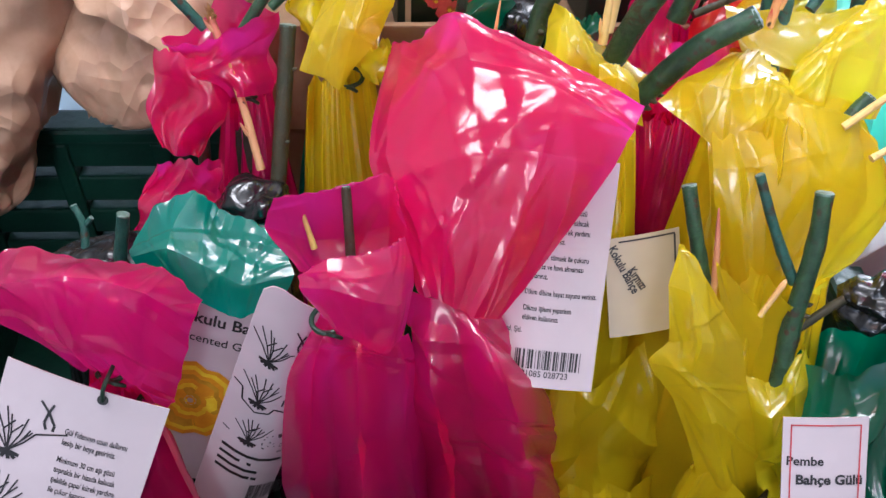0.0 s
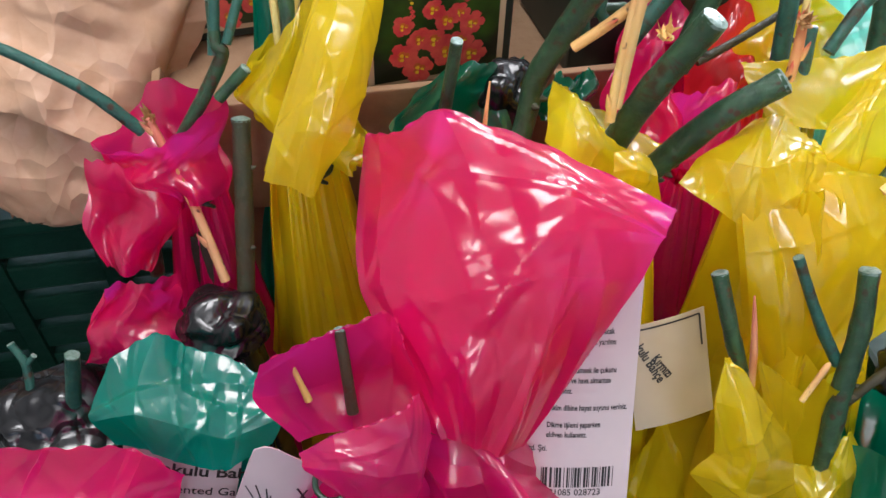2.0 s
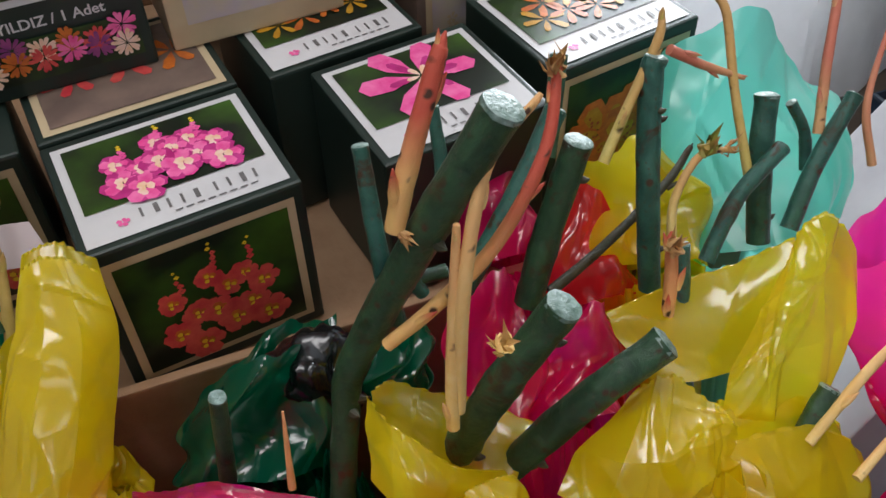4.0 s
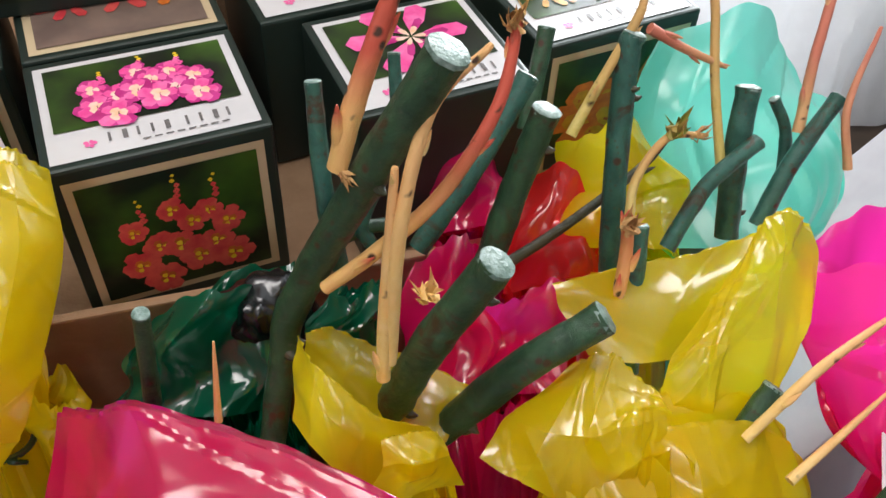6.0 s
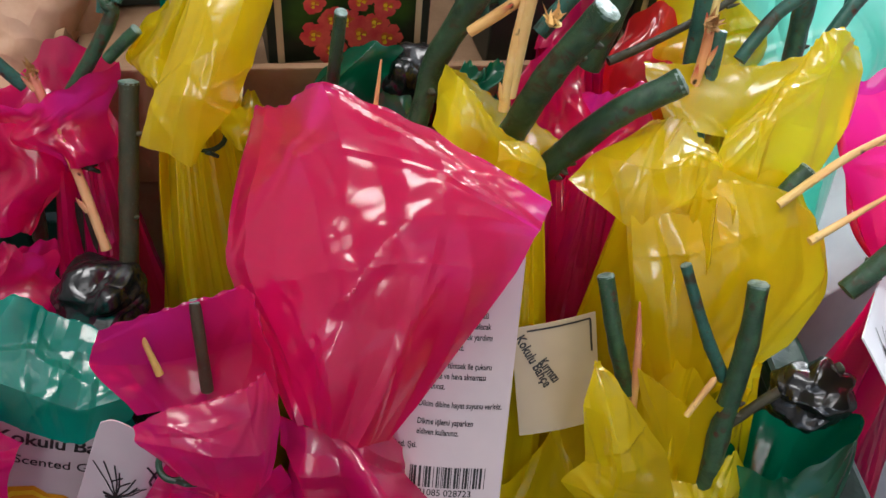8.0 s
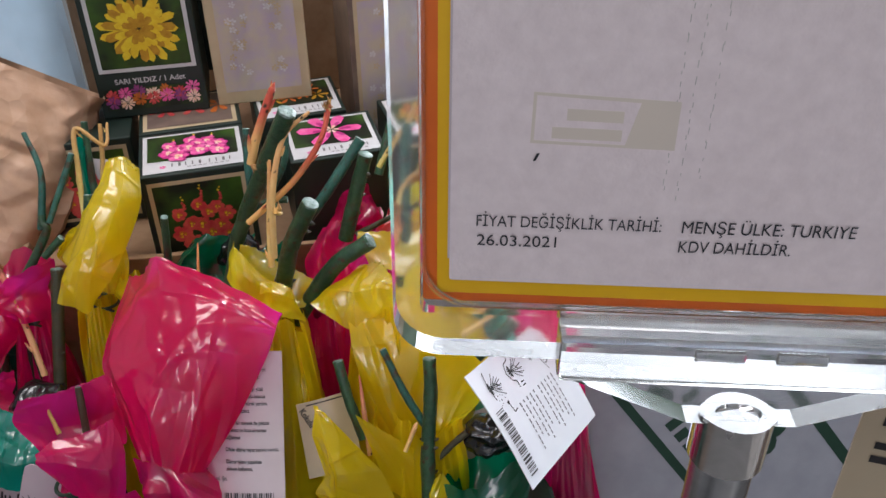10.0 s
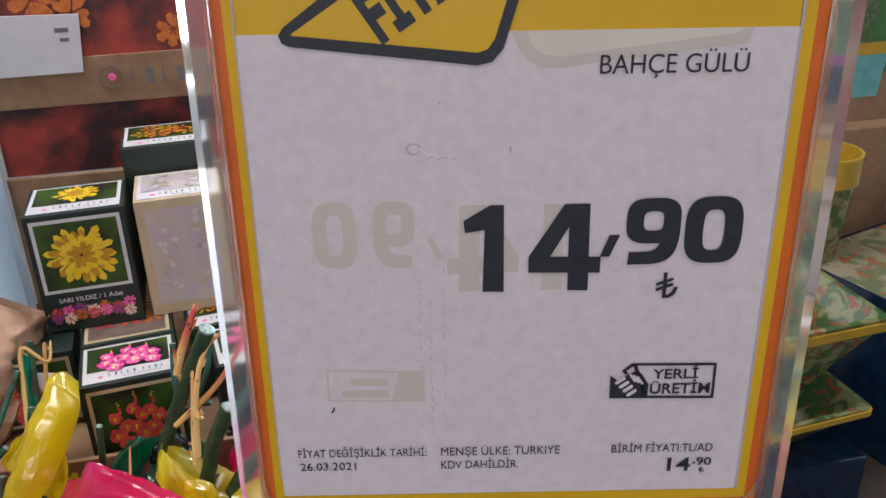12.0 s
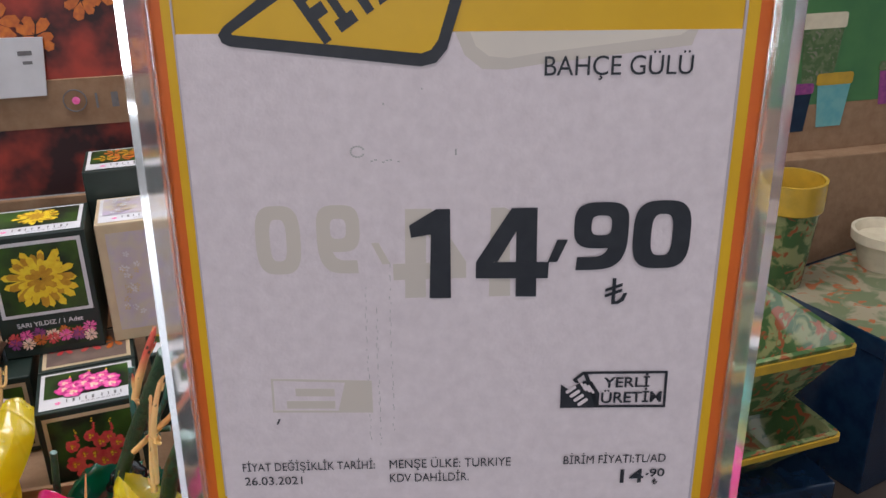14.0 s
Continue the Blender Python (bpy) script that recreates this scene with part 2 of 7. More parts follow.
PETAL_PALE = plain("printed pale throat", (0.85, 0.62, 0.55), (0.8, 0.5, 0.3), 0.38, 200)
PETAL_YELLOW = plain("printed yellow petal", (0.72, 0.46, 0.015), (0.80, 0.60, 0.03), 0.38, 200)
PETAL_AMBER = plain("printed amber petal", (0.42, 0.20, 0.01), (0.55, 0.30, 0.02), 0.38, 200)
PETAL_ORANGE = plain("printed orange petal", (0.62, 0.17, 0.02), (0.45, 0.10, 0.02), 0.38, 200)
PETAL_PURPLE = plain("printed purple petal", (0.18, 0.03, 0.16), (0.30, 0.06, 0.2), 0.38, 200)
WALL = plain("grey painted wall", (0.40, 0.39, 0.38), (0.35, 0.35, 0.35), 0.7, 4)
CEILING = plain("white ceiling", (0.55, 0.55, 0.56), None, 0.8, 6)
FLOOR = plain("grey floor tile", (0.18, 0.17, 0.165), (0.14, 0.135, 0.13), 0.4, 8)
TABLE = plain("dark table board", (0.05, 0.035, 0.025), (0.08, 0.055, 0.04), 0.5, 20)


# ---- mesh helpers ----
def finish(name, bm, mat, smooth=True):
    me = bpy.data.meshes.new(name)
    bm.to_mesh(me)
    bm.free()
    for m in (mat if isinstance(mat, (list, tuple)) else [mat]):
        me.materials.append(m)
    if smooth:
        me.shade_smooth()
        me.set_sharp_from_angle(angle=radians(smooth if smooth > 1 else 40))
    return me


def thing(name, at, label, category, group=""):
    ob = new(name)
    ob.empty_display_size = 0.02
    ob.location = at
    return tagged(ob, label, category, group)


def root(ob):
    while ob.parent:
        ob = ob.parent
    return ob


def part(name, bm, mat, parent, label="", smooth=True):
    """One mesh, given in world coordinates, under a thing or a part."""
    bmesh.ops.translate(bm, verts=bm.verts, vec=-Vector(root(parent).location))
    ob = new(name, finish(name, bm, mat, smooth))
    ob.parent = parent
    return tagged(ob, label)


def solo(name, bm, mat, label, category, kind="", group="", smooth=False):
    return tagged(new(name, finish(name, bm, mat, smooth)), label, category, group, kind)


def lerp(a, b, f):
    return a + (b - a) * f


def facets(x, y, k):
    """Height of a sheet that is bent into flat, sharp-edged facets."""
    c, q = math.cos(k * 1.7), math.sin(k * 1.7)
    x, y = x * c - y * q, x * q + y * c
    ix, iy = math.floor(x), math.floor(y)
    fx, fy = x - ix, y - iy
    h = lambda i, j: noise.cell(Vector((ix + i + 0.5, iy + j + 0.5, k * 11.3 + 0.5)))
    if fx > fy:
        return h(0, 0) * (1 - fx) + h(1, 0) * (fx - fy) + h(1, 1) * fy
    return h(0, 0) * (1 - fy) + h(0, 1) * (fy - fx) + h(1, 1) * fx


FOLD = 13


def fold_lines(s, v, span, tall, seed, count, along, steep):
    """Height of a thin sheet with crisp straight folds: tent-shaped ridges that fade out along their line."""
    rnd = random.Random(seed * 101 + 7)
    x, y = s * span, v * tall
    h = np.zeros_like(x)
    size = (span * tall) ** 0.5
    for k in range(count):
        cx, cy = rnd.uniform(0.02, 0.98) * span, rnd.uniform(0.0, 1.0) * tall
        a = math.pi / 2 + (rnd.gauss(0, 0.42) if rnd.random() < along else rnd.uniform(-1.5, 1.5)) + (cx / span - 0.5) * -0.5
        length = size * rnd.uniform(0.22, 0.75)
        half = min(size * rnd.uniform(0.025, 0.06) * rnd.choice((1, 1, 2.6)), 0.014)
        d = (x - cx) * math.sin(a) - (y - cy) * math.cos(a)
        t = ((x - cx) * math.cos(a) + (y - cy) * math.sin(a)) / length
        # one flank is steeper than the other, and the line bends a little
        d = d + 0.12 * length * t * t * rnd.uniform(-1, 1)
        skew = rnd.uniform(0.35, 0.8)
        tent = np.minimum((d + half) / (half * 2 * skew), (half - d) / (half * 2 * (1 - skew)))
        tent = np.clip(tent, 0, 1)
        h += rnd.choice((-0.7, 1.0, 1.0)) * half * steep * rnd.uniform(0.4, 1.0) * tent * np.clip(1.15 - np.abs(t), 0, 1) ** 1.3
    return h


def sleeve(bl, br, tl, tr, gap=(0.02, 0.02), rim=(), back=(), bow=(0.0, 0.0), pleat=0.003, folds=5, crumple=0.003,
           scale=40.0, seed=0, nu=200, nv=100, belly=0.0, ease=1.0, gathered_top=False, count=14, steep=0.36, along=0.6, edge=1.7):
    """A flattened plastic tube from its lower edge to its mouth. gap: half its thickness below and above; rim, back: rises of the
    front and back edge as (place, height, width); bow: how far the sides swell; count, steep: how many folds, and their slope."""
    bl, br, tl, tr = (np.array(p, dtype=float) for p in (bl, br, tl, tr))
    wide, up = (br - bl + tr - tl) * 0.5, (tl + tr - bl - br) * 0.5
    span, tall = np.linalg.norm(wide), np.linalg.norm(up)
    wd, ud = wide / span, up / tall
    n = np.cross(wide, up)
    n /= np.linalg.norm(n)
    a, v = np.meshgrid(np.arange(nu) * math.tau / nu, np.linspace(0, 1, nv + 1))
    s, q = (1 - np.cos(a)) / 2, np.sin(a)
    side = np.sign(q) * np.abs(q) ** edge
    front = q >= 0
    e = lambda k: k[..., None]
    mid = np.sin(math.pi * v)
    p = (e(1 - s) * (bl + e(v) * (tl - bl) - wd * bow[0] * e(mid)) + e(s) * (br + e(v) * (tr - br) + wd * bow[1] * e(mid)))
    out = side * (gap[0] + (gap[1] - gap[0]) * v ** ease) + belly * mid * side
    rise = np.zeros_like(s)
    for rows, on in ((rim, front), (back, ~front)):
        for c, h, w in rows:
            rise += on * h * np.exp(-((s - c) / w) ** 2) * v * v * np.minimum(1.0, np.abs(side) * 3 + 0.35)
    # gathers fan out from the tied end as sharp pleats of uneven width
    rnd = random.Random(seed * 31 + 5)
    fan = np.zeros_like(s)
    for far, on in ((0.0, front), (1.7, ~front)):
        bend = s + 0.03 * np.sin(v * 5 + seed + far) + 0.06 * (s - 0.5) * v
        for k, (f, amount) in enumerate(((folds * 0.36, 1.0), (folds * 0.9, 0.40), (folds * 1.9, 0.14))):
            ph = rnd.uniform(0, 1)
            fan += on * amount * (np.abs(((bend * f + ph + 0.45 * np.sin(bend * 7 + seed + k * 2.0 + v * 1.5)) % 1.0) * 2 - 1) - 0.5) * (1 if k < 1 else (1 - v if not gathered_top else v))
    out = out + pleat * fan * ((1.15 - 0.75 * (1 - v) ** 1.0) if gathered_top else (0.04 + 0.8 * (1 - v) ** 2.2)) * 1.2
    flat = np.clip(np.abs(q) * 2.2, 0.15, 1)
    amount = steep * min(1.5, crumple / 0.0035)
    out = out + np.where(front, fold_lines(s, v, span, tall, seed + 0.5, count, along, amount), -fold_lines(s, v, span, tall, seed + 40.5, count, along, amount)) * flat
    soft = (np.sin(s * 5.1 + seed * 1.3 + v * 2.2) * np.cos(v * 4.3 - s * 2.0 + seed) + 0.6 * np.sin(s * 9.0 - v * 6.0 + seed * 2.1)) * flat
    out = out + crumple * 1.1 * soft
    ragged = 0.0022 * np.sin(s * 7 + seed * 1.7 + front * 2.0) + 0.0008 * np.sin(s * 31 + seed) + 0.0004 * np.abs((s * 60) % 1 - 0.5)
    p = p + n * e(out) + ud * e(rise + v ** 3 * ragged) + wd * e(crumple * 0.8 * np.sin(v * 6.0 + seed * 2 + front * 1.0) * mid)
    bm = bmesh.new()
    grid = [[bm.verts.new(c) for c in row] for row in p]
    for j in range(nv):
        for i in range(nu):
            k = (i + 1) % nu
            bm.faces.new((grid[j][i], grid[j][k], grid[j + 1][k], grid[j + 1][i]))
    return bm


def sheet(rows, seed=0, crisp=0.5, count=12, steep=0.34, n=26):
    """An open piece of thin film over a net of a few rows of points, from its foot to its free edge; crisp: how sharp it folds at the net's lines."""
    net = np.array(rows, dtype=float)

    def refine(net):
        ext = np.concatenate([net[:1] * 2 - net[1:2], net, net[-1:] * 2 - net[-2:-1]])
        out = []
        for k in range(len(net) - 1):
            p0, p1, p2, p3 = ext[k:k + 4]
            for i in range(n):
                t = i / n
                round_ = 0.5 * (2 * p1 + (p2 - p0) * t + (2 * p0 - 5 * p1 + 4 * p2 - p3) * t * t + (3 * p1 - p0 - 3 * p2 + p3) * t ** 3)
                out.append(round_ * (1 - crisp) + (p1 + (p2 - p1) * t) * crisp)
        out.append(net[-1])
        return np.array(out)

    p = refine(net)
    p = refine(p.transpose(1, 0, 2)).transpose(1, 0, 2)
    nv, nu = p.shape[:2]
    s, v = np.meshgrid(np.linspace(0, 1, nu), np.linspace(0, 1, nv))
    span, tall = np.linalg.norm(net[:, -1] - net[:, 0], axis=1).mean(), np.linalg.norm(net[-1] - net[0], axis=1).mean()
    normal = np.cross(np.gradient(p, axis=1), np.gradient(p, axis=0))
    normal /= np.linalg.norm(normal, axis=2)[..., None] + 1e-12
    h = fold_lines(s, v, span, tall, seed + 0.5, count, 0.6, steep) + 0.0009 * np.sin(s * 9 + seed + v * 3) * np.sin(v * 7 + seed * 2)
    p = p + normal * h[..., None]
    p[-1] += normal[-1] * 0.0006 * np.sin(np.linspace(0, 60, nu))[:, None]
    bm = bmesh.new()
    grid = [[bm.verts.new(c) for c in row] for row in p]
    for j in range(nv - 1):
        for i in range(nu - 1):
            bm.faces.new((grid[j][i], grid[j][i + 1], grid[j + 1][i + 1], grid[j + 1][i]))
    return bm


def tube(points, radii, sides=12, seed=0, knobs=0.06, cap=True, steps=7):
    """A tapered, slightly crooked rod through a few points."""
    pts = [Vector(p) for p in points]
    ext = [pts[0] * 2 - pts[1]] + pts + [pts[-1] * 2 - pts[-2]]
    path, rad = [], []
    for k in range(len(pts) - 1):
        p0, p1, p2, p3 = ext[k:k + 4]
        for i in range(steps):
            t = i / steps
            path.append(0.5 * (2 * p1 + (p2 - p0) * t + (2 * p0 - 5 * p1 + 4 * p2 - p3) * t * t + (3 * p1 - p0 - 3 * p2 + p3) * t ** 3))
            rad.append(lerp(radii[k], radii[k + 1], t))
    path.append(pts[-1])
    rad.append(radii[-1])
    bm = bmesh.new()
    rings = []
    d0 = (path[1] - path[0]).normalized()
    x = d0.orthogonal().normalized()
    for k, p in enumerate(path):
        d = (path[min(k + 1, len(path) - 1)] - path[max(k - 1, 0)]).normalized()
        x = (x - d * x.dot(d)).normalized()
        y = d.cross(x)
        ring = []
        for i in range(sides):
            a = math.tau * i / sides
            q = (x * math.cos(a) + y * math.sin(a))
            r = rad[k] * (1 + knobs * (2.4 * noise.noise((p + q * rad[k]) * 150 + Vector((seed, 0, 0))) + 1.2 * noise.noise((p + q * rad[k]) * 420 + Vector((0, seed, 0)))))
            if k % 9 == 5 and knobs > 0.03:
                r *= 1.06
            ring.append(bm.verts.new(p + q * r))
        rings.append(ring)
    for k in range(len(rings) - 1):
        for i in range(sides):
            j = (i + 1) % sides
            bm.faces.new((rings[k][i], rings[k][j], rings[k + 1][j], rings[k + 1][i]))
    if cap:
        bm.faces.new(rings[0][::-1])
        bm.faces.new(rings[-1])
    return bm


def disc_end(p, d, r, seed=0):
    """The rough, slightly domed cut face of a stem."""
    bm = bmesh.new()
    d = Vector(d).normalized()
    x = d.orthogonal().normalized()
    y = d.cross(x)
    p = Vector(p) + d * 0.0002
    c = bm.verts.new(p + d * r * 0.12)
    rings = []
    for f, h in ((0.5, 0.14), (0.85, 0.08), (1.0, 0.0), (1.03, -0.25)):
        rings.append([bm.verts.new(p + (x * math.cos(math.tau * i / 14) + y * math.sin(math.tau * i / 14)) * r * f *
                                   (1 + 0.08 * noise.noise(Vector((i * 2.1, f * 5, seed)))) + d * r * (h + 0.12 * noise.noise(Vector((i * 1.7, f * 9, seed + 3)))))
                      for i in range(14)])
    for i in range(14):
        j = (i + 1) % 14
        bm.faces.new((c, rings[0][i], rings[0][j]))
        for a, b in zip(rings, rings[1:]):
            bm.faces.new((a[i], b[i], b[j], a[j]))
    return bm


def stem(parent, points, radii, mat=None, cut=True, seed=0, knobs=0.034, name="stem"):
    radii = [r * (0.62 if name == "shoot" else 0.72) for r in radii]
    if name == "shoot":
        points, knobs = [Vector(p) for p in points], min(knobs, 0.03)
        way = (points[-1] - points[-2]).normalized()
        points = [points[0]] + points[1:] + [points[-1] + way * radii[-1] * 2.2]
        radii = radii + [radii[-1] * 0.22]
        radii[0] *= 1.1
    st = part(name, tube(points, radii, 12, seed, knobs), mat or BARK, parent)
    if name == "shoot" and max(radii) > 0.0017:
        rnd = random.Random(seed * 13 + 1)
        for k in range(3):
            q = (k + rnd.uniform(0.25, 0.75)) / 3 * (len(points) - 1.4)
            i = min(int(q), len(points) - 2)
            a, c = points[i], points[i + 1]
            d = (c - a).normalized()
            side = d.cross(Vector((rnd.uniform(-1, 1), -1.0, rnd.uniform(-0.6, 0.6)))).normalized()
            side = side * (1 if k % 2 else -1) + Vector((0, -0.5, 0))
            r = lerp(radii[i], radii[i + 1], q - i)
            at = lerp(a, c, q - i) + side * r * 0.7
            leaf = part("bud_scale", tube([at - d * r * 1.2, at + side * r * 0.25, at + side * r * 0.65 + d * r * 1.3, at + side * r * 1.0 + d * r * 2.6], [r * 0.5, r * 0.62, r * 0.42, r * 0.08], 8, k, 0.02, True, 3), mat, st)
    if max(radii) > 0.0036 and mat in (None, BARK, BARK_TEAL, BARK_BROWN):
        rnd = random.Random(seed * 17 + 3)
        for k in range(4):
            q = rnd.uniform(0.12, 0.9) * (len(points) - 1)
            i = min(int(q), len(points) - 2)
            a, c = Vector(points[i]), Vector(points[i + 1])
            d = (c - a).normalized()
            r = lerp(radii[i], radii[i + 1], q - i)
            side = d.cross(Vector((rnd.uniform(-1, 1), -1.2, rnd.uniform(-1, 1)))).normalized()
            side = (side + d.cross(side) * rnd.uniform(-1, 1)).normalized()
            base = lerp(a, c, q - i) + side * r * 0.85
            part("thorn", tube([base - side * r * 0.3, base + side * r * 0.3, base + side * r * 0.62 + d * r * 0.2], [r * 0.42, r * 0.26, r * 0.06], 7, k, 0.02, True, 2), BARK_BROWN, st)
    if cut:
        a, b = Vector(points[-2]), Vector(points[-1])
        part("cut_end", disc_end(b, b - a, radii[-1], seed), CUT, st, "pale waxed cut end")
    return st


def bud(parent, at, way, r, seed=0, mat=None, scales=7, name="bud"):
    """A tuft of pointed scales."""
    rnd = random.Random(seed)
    bm = bmesh.new()
    way = Vector(way).normalized()
    x = way.orthogonal().normalized()
    y = way.cross(x)
    at = Vector(at)
    foot = bm.verts.new(at - way * r * 0.2)
    r *= 0.72
    for i in range(scales + 5):
        a = i * 2.4 + rnd.uniform(-0.4, 0.4)
        out = (x * math.cos(a) + y * math.sin(a))
        tan = way.cross(out)
        l = r * rnd.uniform(1.0, 3.4)
        base = at + way * r * rnd.uniform(-0.6, 0.5)
        bend = rnd.uniform(-0.3, 1.5)
        tip = base + way * l + out * r * bend + tan * r * rnd.uniform(-0.8, 0.8)
        mid = base + way * l * 0.5 + out * r * rnd.uniform(0.4, 0.9)
        wd = r * rnd.uniform(0.2, 0.5)
        v = [foot] + [bm.verts.new(q) for q in (mid - tan * wd, tip, mid + tan * wd, mid + out * r * 0.22)]
        for f in ((0, 1, 4), (1, 2, 4), (2, 3, 4), (3, 0, 4)):
            bm.faces.new([v[k] for k in f])
    return part(name, bm, mat or BUD, parent)


def tie_ring(parent, at, rx, ry, tilt=0.0):
    """A twisted dark green tie with two loose ends."""
    at = Vector(at)
    rx, ry = rx * 0.52, ry * 0.7
    pts = [at + Vector((rx * math.cos(a), ry * math.sin(a), tilt * math.cos(a) * rx)) for a in [math.tau * i / 12 for i in range(13)]]
    t = part("twist_tie", tube(pts, [0.0011] * len(pts), 8, 3, 0.02, True, 3), TIE, parent, "dark green twisted wire tie")
    e = at + Vector((0, -ry, 0))
    part("tie_end", tube([e, e + Vector((0.003, -0.002, 0.001)), e + Vector((0.006, -0.001, -0.002))], [0.001, 0.001, 0.0008], 6, 1, 0.02), TIE, t)
    return t


def soil_bag(parent, at, rx, ry, rz, seed=0, name="root_bag"):
    """A crumpled black film bag round the roots."""
    bm = bmesh.new()
    bmesh.ops.create_icosphere(bm, subdivisions=5, radius=1)
    for v in bm.verts:
        n = v.co.normalized()
        k = 1 + 0.16 * noise.noise(n * 1.7 + Vector((seed, 0, 0))) + 0.16 * facets(n.x * 2.2 + n.z, n.z * 2.6 + n.y, seed) + 0.07 * facets(n.x * 5 - n.y * 2, n.z * 6, seed + 2.0)
        v.co = Vector(at) + Vector((n.x * rx, n.y * ry, n.z * rz)) * k
    return part(name, bm, BLACK_FILM, parent, "crumpled glossy black root bag")


def box_mesh(a, b, bevel=0.0, m=None, segments=2):
    bm = bmesh.new()
    bmesh.ops.create_cube(bm, size=1)
    a, b = Vector(a), Vector(b)
    for v in bm.verts:
        v.co = Vector((lerp(a.x, b.x, v.co.x + 0.5), lerp(a.y, b.y, v.co.y + 0.5), lerp(a.z, b.z, v.co.z + 0.5)))
    if bevel:
        bmesh.ops.bevel(bm, geom=bm.edges[:], offset=bevel, segments=segments, affect="EDGES", profile=0.6)
    if m is not None:
        bmesh.ops.transform(bm, matrix=m, verts=bm.verts)
    return bm


# ---- unseen shop room, added round the display ----
def slab(name, a, b, mat, label, category):
    return solo(name, box_mesh(a, b), mat, label, category, "structure")


slab("floor", (-2.4, -2.2, -0.1), (2.6, 2.6, 0.0), FLOOR, "grey tiled shop floor", "floor")
slab("ceiling", (-2.4, -2.2, 2.9), (2.6, 2.6, 3.0), CEILING, "plain pale grey shop ceiling", "ceiling")
slab("wall_west", (-2.5, -2.2, 0.0), (-2.4, 2.6, 2.9), WALL, "plain grey wall", "wall")


def window_wall(name, m, length, lo, hi, z0, z1, label):
    """A wall along local x with one opening."""
    bm = bmesh.new()
    for a, b in (((0, 0, 0), (lo, 0.1, 2.9)), ((hi, 0, 0), (length, 0.1, 2.9)), ((lo, 0, 0), (hi, 0.1, z0)), ((lo, 0, z1), (hi, 0.1, 2.9))):
        piece = box_mesh(a, b, 0, m)
        me = bpy.data.meshes.new("piece")
        piece.to_mesh(me)
        piece.free()
        bm.from_mesh(me)
        bpy.data.meshes.remove(me)
    return solo(name, bm, WALL, label, "wall", "structure")


window_wall("wall_south", pose(-2.4, -2.3, 0), 5.0, 0.6, 3.8, 1.3, 2.75, "unseen grey wall, opening added for the front fill")
window_wall("wall_east", pose(2.6, -2.2, 0) @ pose(0, 0, 0, 0, 0, 90) @ pose(0, -0.1, 0), 4.8, 2.6, 4.5, 0.9, 2.7, "unseen grey wall, opening added for the side fill")

# added wall; its opening lets the sun reach only the display's right side
window_wall("wall_north", pose(-2.4, 2.6, 0), 5.0, 3.65, 4.6, 0.75, 2.75, "unseen grey wall added beyond the display, its opening limiting the sun")
# unseen fittings, added to house the overhead lamps
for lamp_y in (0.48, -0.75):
    lamp_thing = thing("fill_fitting", (-0.1, lamp_y, 2.9), "long white overhead fitting, unseen and added", "ceiling light", "ceiling lights")
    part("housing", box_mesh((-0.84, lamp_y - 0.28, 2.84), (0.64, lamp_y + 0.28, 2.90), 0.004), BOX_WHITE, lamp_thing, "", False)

table = thing("display_table", (0.1, 0.5, 0.0), "dark wooden display table under the crates", "table")
part("tabletop", box_mesh((-0.9, -0.06, 0.80), (1.5, 1.2, 0.84), 0.004), TABLE, table, "", False)
for lx in (-0.82, 1.42):
    for ly in (0.02, 1.12):
        part("leg", box_mesh((lx - 0.03, ly - 0.03, 0.0), (lx + 0.03, ly + 0.03, 0.80), 0.004), TABLE, table, "", False)


# ---- green crate that holds the rose bundles ----
def crate():
    c = thing("plastic_crate", (0.07, 0.33, 0.84), "dark green slatted plastic crate holding the rose bundles", "crate")
    x0, x1, y0, y1, z0, z1 = -0.26, 0.262, 0.135, 0.47, 0.84, 1.02
    part("base", box_mesh((x0, y0, z0), (x1, y1, z0 + 0.012), 0.002), CRATE, c, "", False)
    for y in (y0, y1):
        for k in range(6):
            z = z0 + 0.014 + k * 0.029
            part("slat", box_mesh((x0, y - 0.006, z), (x1, y + 0.006, z + 0.021), 0.002), CRATE, c, "", False)
        for k in range(9):
            x = lerp(x0 + 0.01, x1 - 0.01, k / 8)
            part("post", box_mesh((x - 0.006, y - 0.009, z0 + 0.012), (x + 0.006, y + 0.009, z1), 0.002), CRATE, c, "", False)
    for x in (x0, x1):
        part("end_panel", box_mesh((x - 0.006, y0, z0 + 0.012), (x + 0.006, y1, z1), 0.002), CRATE, c, "", False)
    for a, b in (((x0 - 0.012, y0 - 0.012, z1), (x1 + 0.012, y0 + 0.010, z1 + 0.012)), ((x0 - 0.012, y1 - 0.010, z1), (x1 + 0.012, y1 + 0.012, z1 + 0.012)),
                 ((x0 - 0.012, y0 + 0.010, z1), (x0 + 0.010, y1 - 0.010, z1 + 0.012)), ((x1 - 0.010, y0 + 0.010, z1), (x1 + 0.012, y1 - 0.010, z1 + 0.012))):
        part("rim", box_mesh(a, b, 0.003), CRATE, c, "", False)


crate()


# ---- wrapped rose bundles ----
def bundle(at, label):
    return thing("rose_bundle", (at[0], at[1], 0.855), label, "rose bundle", "wrapped bare-root roses")


